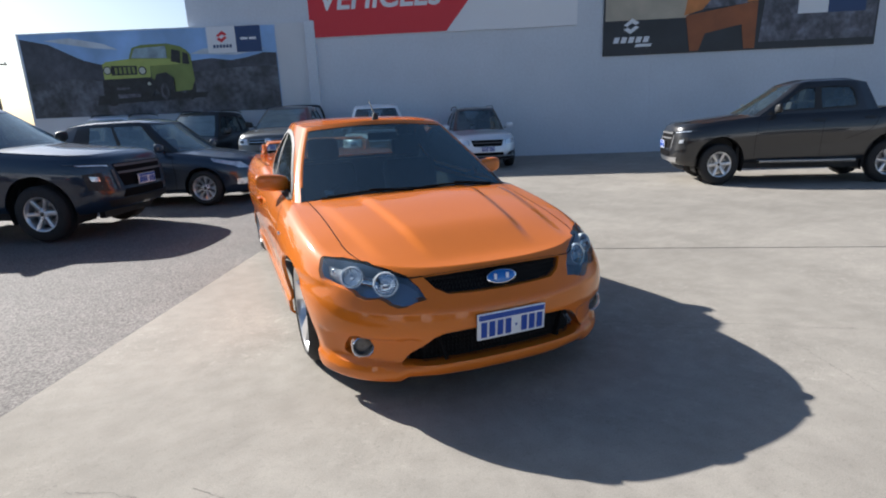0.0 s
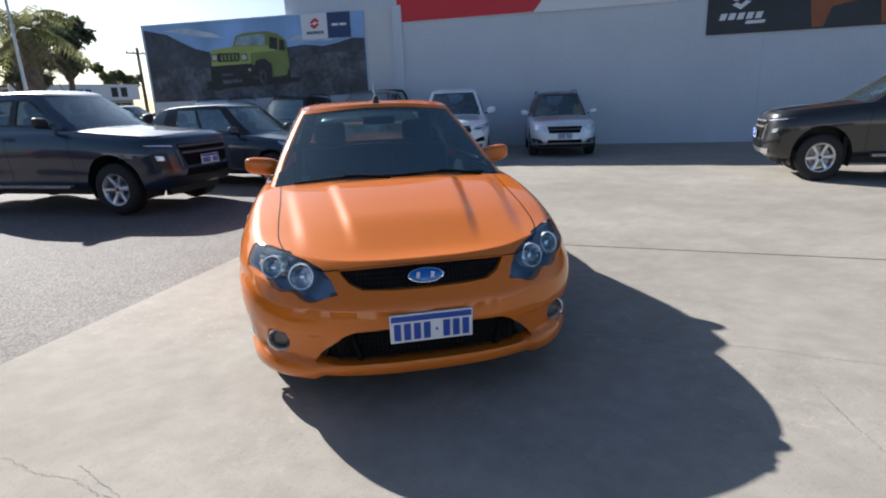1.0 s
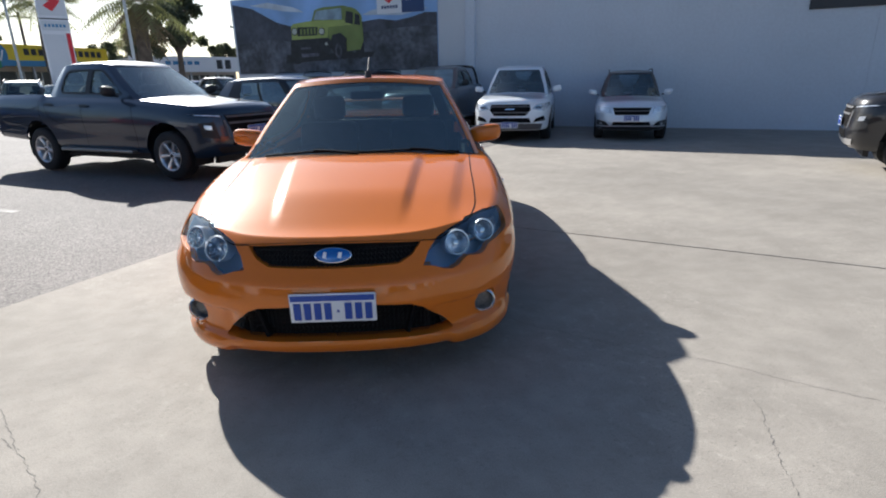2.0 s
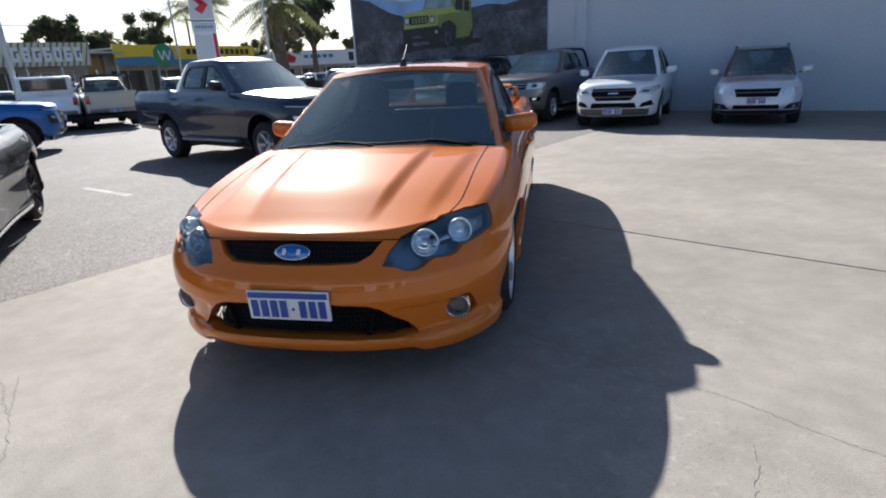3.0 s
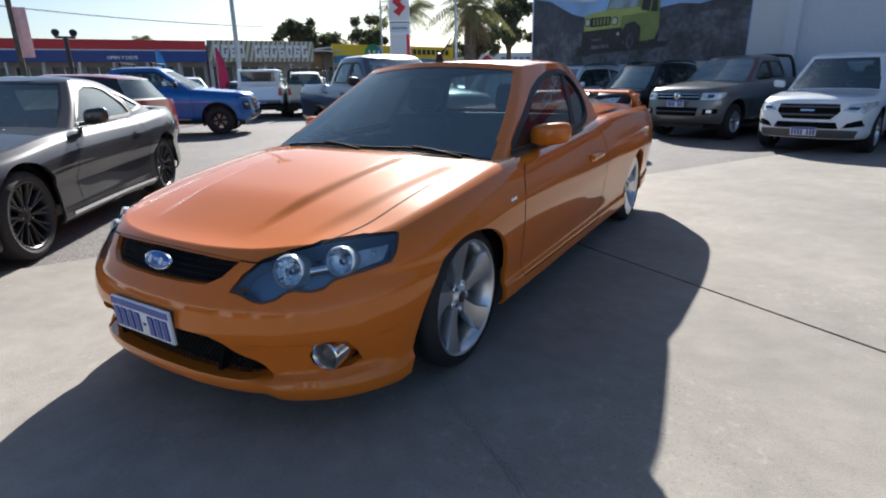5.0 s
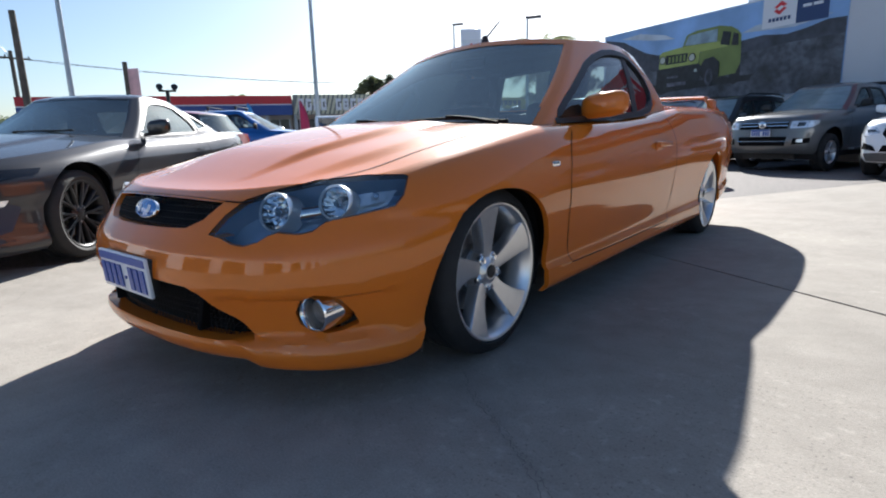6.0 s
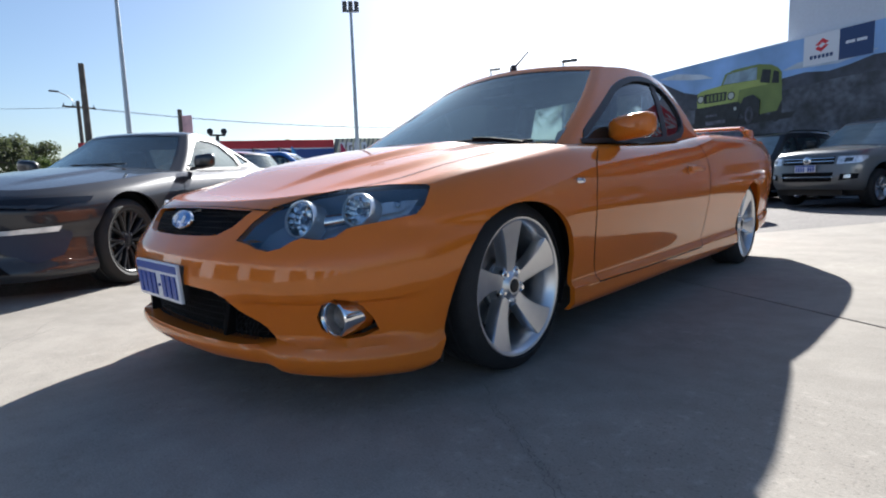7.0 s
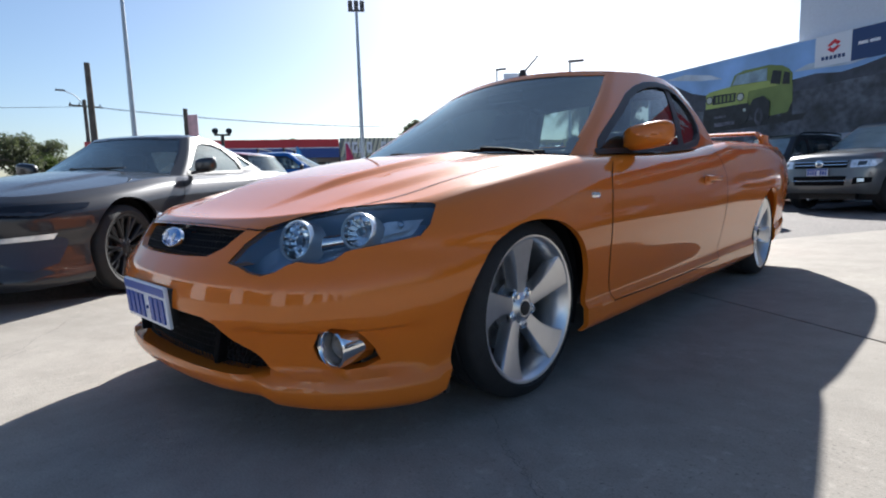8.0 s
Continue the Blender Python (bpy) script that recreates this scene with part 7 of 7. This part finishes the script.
def feather_flag(az, r, colour, label):
    c = polar(az, r)
    t = thing("banner_flag", pose(c.x, c.y, 0, 0, 0, -az - 10), label, "flag")
    tube("pole", (0, 0, 0), (0, 0, 3.4), 0.03, GALV, t, 0.015, 8)
    rows = []
    for k in range(13):
        z = 0.8 + 2.6 * k / 12
        wd = 0.6 * (1 - (k / 12) ** 3 * 0.9)
        rows.append([(0.03 + wd * j / 4, 0.06 * math.sin(j * 1.3 + z), z + 0.12 * j / 4) for j in range(5)])
    bm = bm_grid(rows)
    bmesh.ops.solidify(bm, geom=bm.faces[:], thickness=0.006)
    part("banner", bm, colour, t)


feather_flag(-58.5, 40, FASCIA_SKY, "blue feather banner on a pole")
feather_flag(-53.6, 38, PLUM, "plum and white feather banner on a pole")


# trees
def leaf_cloud(clumps, count, size, rng, droop=0.3):
    """Many small leaves gathered in uneven clumps."""
    vs, fs = [], []
    for (c, r) in clumps:
        for _ in range(count):
            d = Vector((rng.gauss(0, 1), rng.gauss(0, 1), rng.gauss(0, 0.8)))
            d = d.normalized() * r * rng.random() ** 0.45
            p = Vector(c) + d
            a = Vector((rng.uniform(-1, 1), rng.uniform(-1, 1), rng.uniform(-1, 1) - droop)).normalized() * size * rng.uniform(0.6, 1.4)
            b = a.cross(Vector((rng.uniform(-1, 1), rng.uniform(-1, 1), rng.uniform(-1, 1)))).normalized() * size * 0.35
            k = len(vs)
            vs += [p - b * 0.4, p + a * 0.5 - b, p + a, p + a * 0.5 + b]
            fs.append((k, k + 1, k + 2, k + 3))
    me = bpy.data.meshes.new("crown")
    me.from_pydata([tuple(v) for v in vs], [], fs)
    return me


def gum_tree(az, r, h, spread, label, seed, leaf=LEAF_GUM, clumps=26, count=330):
    rng = random.Random(seed)
    c = polar(az, r)
    t = thing("tree", pose(c.x, c.y, 0, 0, 0, rng.uniform(0, 360)), label, "tree")
    bm = bmesh.new()
    top = Vector((rng.uniform(-0.4, 0.4), rng.uniform(-0.4, 0.4), h * 0.5))
    bm_tube(bm, (0, 0, 0), top * 0.6, h * 0.035, h * 0.026, 10)
    bm_tube(bm, top * 0.6, top, h * 0.026, h * 0.02, 10)
    cl = []
    for k in range(clumps):
        a = rng.uniform(0, 6.28)
        q = spread * rng.uniform(0.15, 1.0)
        e = Vector((q * math.cos(a), q * math.sin(a), h * rng.uniform(0.55, 0.93) - 0.12 * q))
        mid = top.lerp(e, 0.5) + Vector((0, 0, 0.3))
        bm_tube(bm, top * rng.uniform(0.7, 1.0), mid, h * 0.014, h * 0.009, 7)
        bm_tube(bm, mid, e, h * 0.009, h * 0.004, 6)
        cl.append((e, spread * rng.uniform(0.14, 0.30)))
    part("trunk", bm, BARK, t)
    mesh_part("crown", leaf_cloud(cl, count, 0.27 * h / 8, rng), leaf, t, smooth=False)


gum_tree(-25.6, 48, 8.5, 2.2, "spreading gum tree with a ragged dark crown", 3, clumps=24, count=230)
gum_tree(-28.6, 55, 7.8, 2.0, "gum tree with a ragged dark crown", 4, clumps=22, count=230)
gum_tree(-20.7, 78, 6.6, 2.1, "low dark tree behind the shops", 5)
gum_tree(-46.2, 76, 9.7, 2.7, "round dark tree behind the shops", 6)
gum_tree(-39.3, 76, 9.9, 2.9, "broad dark tree behind the shops", 7)
gum_tree(-43.0, 80, 8.4, 2.6, "dark tree behind the shops", 8)
gum_tree(-53.0, 90, 6.2, 2.2, "small tree behind the shops", 9)
gum_tree(-81.6, 62, 6.2, 3.8, "dark street tree beyond the car park", 10)
gum_tree(-84.4, 58, 6.6, 4.2, "dark street tree beyond the car park", 12)
gum_tree(-80.0, 60, 4.2, 2.6, "green street tree beyond the car park", 11, LEAF_HEDGE)
gum_tree(-78.6, 75, 4.4, 2.6, "green street tree beyond the car park", 13, LEAF_HEDGE)
gum_tree(-30.5, 80, 7.0, 3.5, "dark tree behind the shops", 14)


def palm(az, r, h, length, label, seed, trunk_r=0.25, skirt=0, fronds=26):
    rng = random.Random(seed)
    c = polar(az, r)
    t = thing("palm_tree", pose(c.x, c.y, 0), label, "palm tree")
    bm = bmesh.new()
    prev = Vector((0, 0, 0))
    for k in range(1, 9):
        q = Vector((0.05 * math.sin(k), 0.04 * k / 8, h * k / 8))
        bm_tube(bm, prev, q, trunk_r * (1.12 - 0.03 * k), trunk_r * (1.02 - 0.03 * k), 12)
        prev = q
    part("trunk", bm, BARK, t)

    def leaves(n, lo, hi, sag, ln):
        vs, fs = [], []
        for k in range(n):
            a = 2 * math.pi * (k + rng.random() * 0.7) / n * 2.4
            up = rng.uniform(lo, hi)
            ll = ln * rng.uniform(0.8, 1.1)
            pts = []
            for j in range(11):
                f = j / 10
                out = ll * f * math.cos(up * (1 - f * 0.4))
                z = ll * f * math.sin(up) - sag * ll * f * f
                pts.append(Vector((out * math.cos(a), out * math.sin(a), h + z)))
            side = Vector((-math.sin(a), math.cos(a), 0))
            for j in range(1, 10):
                for q in (0.0, 0.5):
                    p = pts[j].lerp(pts[j + 1], q)
                    fw = (pts[j + 1] - pts[j]).normalized()
                    w = ll * 0.24 * math.sin(math.pi * min(1, (j + q) / 10 + 0.1)) ** 0.7
                    for sg in (1, -1):
                        i0 = len(vs)
                        tip = p + side * sg * w + fw * w * 0.5 - Vector((0, 0, w * rng.uniform(0.4, 0.9)))
                        vs.extend([p, p + fw * 0.09, tip])
                        fs.append((i0, i0 + 1, i0 + 2))
                i0 = len(vs)
                vs.extend([pts[j] - side * 0.02, pts[j] + side * 0.02, pts[j + 1] + side * 0.015, pts[j + 1] - side * 0.015])
                fs.append((i0, i0 + 1, i0 + 2, i0 + 3))
        me = bpy.data.meshes.new("fronds")
        me.from_pydata([tuple(v) for v in vs], [], fs)
        return me

    mesh_part("crown", leaves(fronds, 0.0, 1.3, 0.75, length), LEAF_PALM, t, smooth=False)
    if skirt:
        mesh_part("dry_skirt", leaves(skirt, -1.3, -0.5, 0.4, length * 0.7), LEAF_DRY, t, smooth=False)


palm(-35.6, 45, 6.3, 3.6, "palm tree with drooping fronds behind the pylon sign", 21)
palm(-29.3, 33, 5.3, 3.0, "stout palm with a skirt of dry fronds", 22, 0.36, 18, 34)
palm(-59.5, 80, 6.6, 2.0, "far small palm behind the shops", 23, 0.2)

# a low hedge line and kerb by the street
k = thing("kerb", wall_frame(LINE_P - LINE_D * 30 + Vector((LINE_D.y, -LINE_D.x, 0)) * 10, LINE_D), "pale concrete kerb along the street", "kerb", kind="structure")
part("kerb_stone", bm_box(bmesh.new(), (110, 0.3, 0.15), (40, 0, 0.05), None, 0.02), CONCRETE, k)
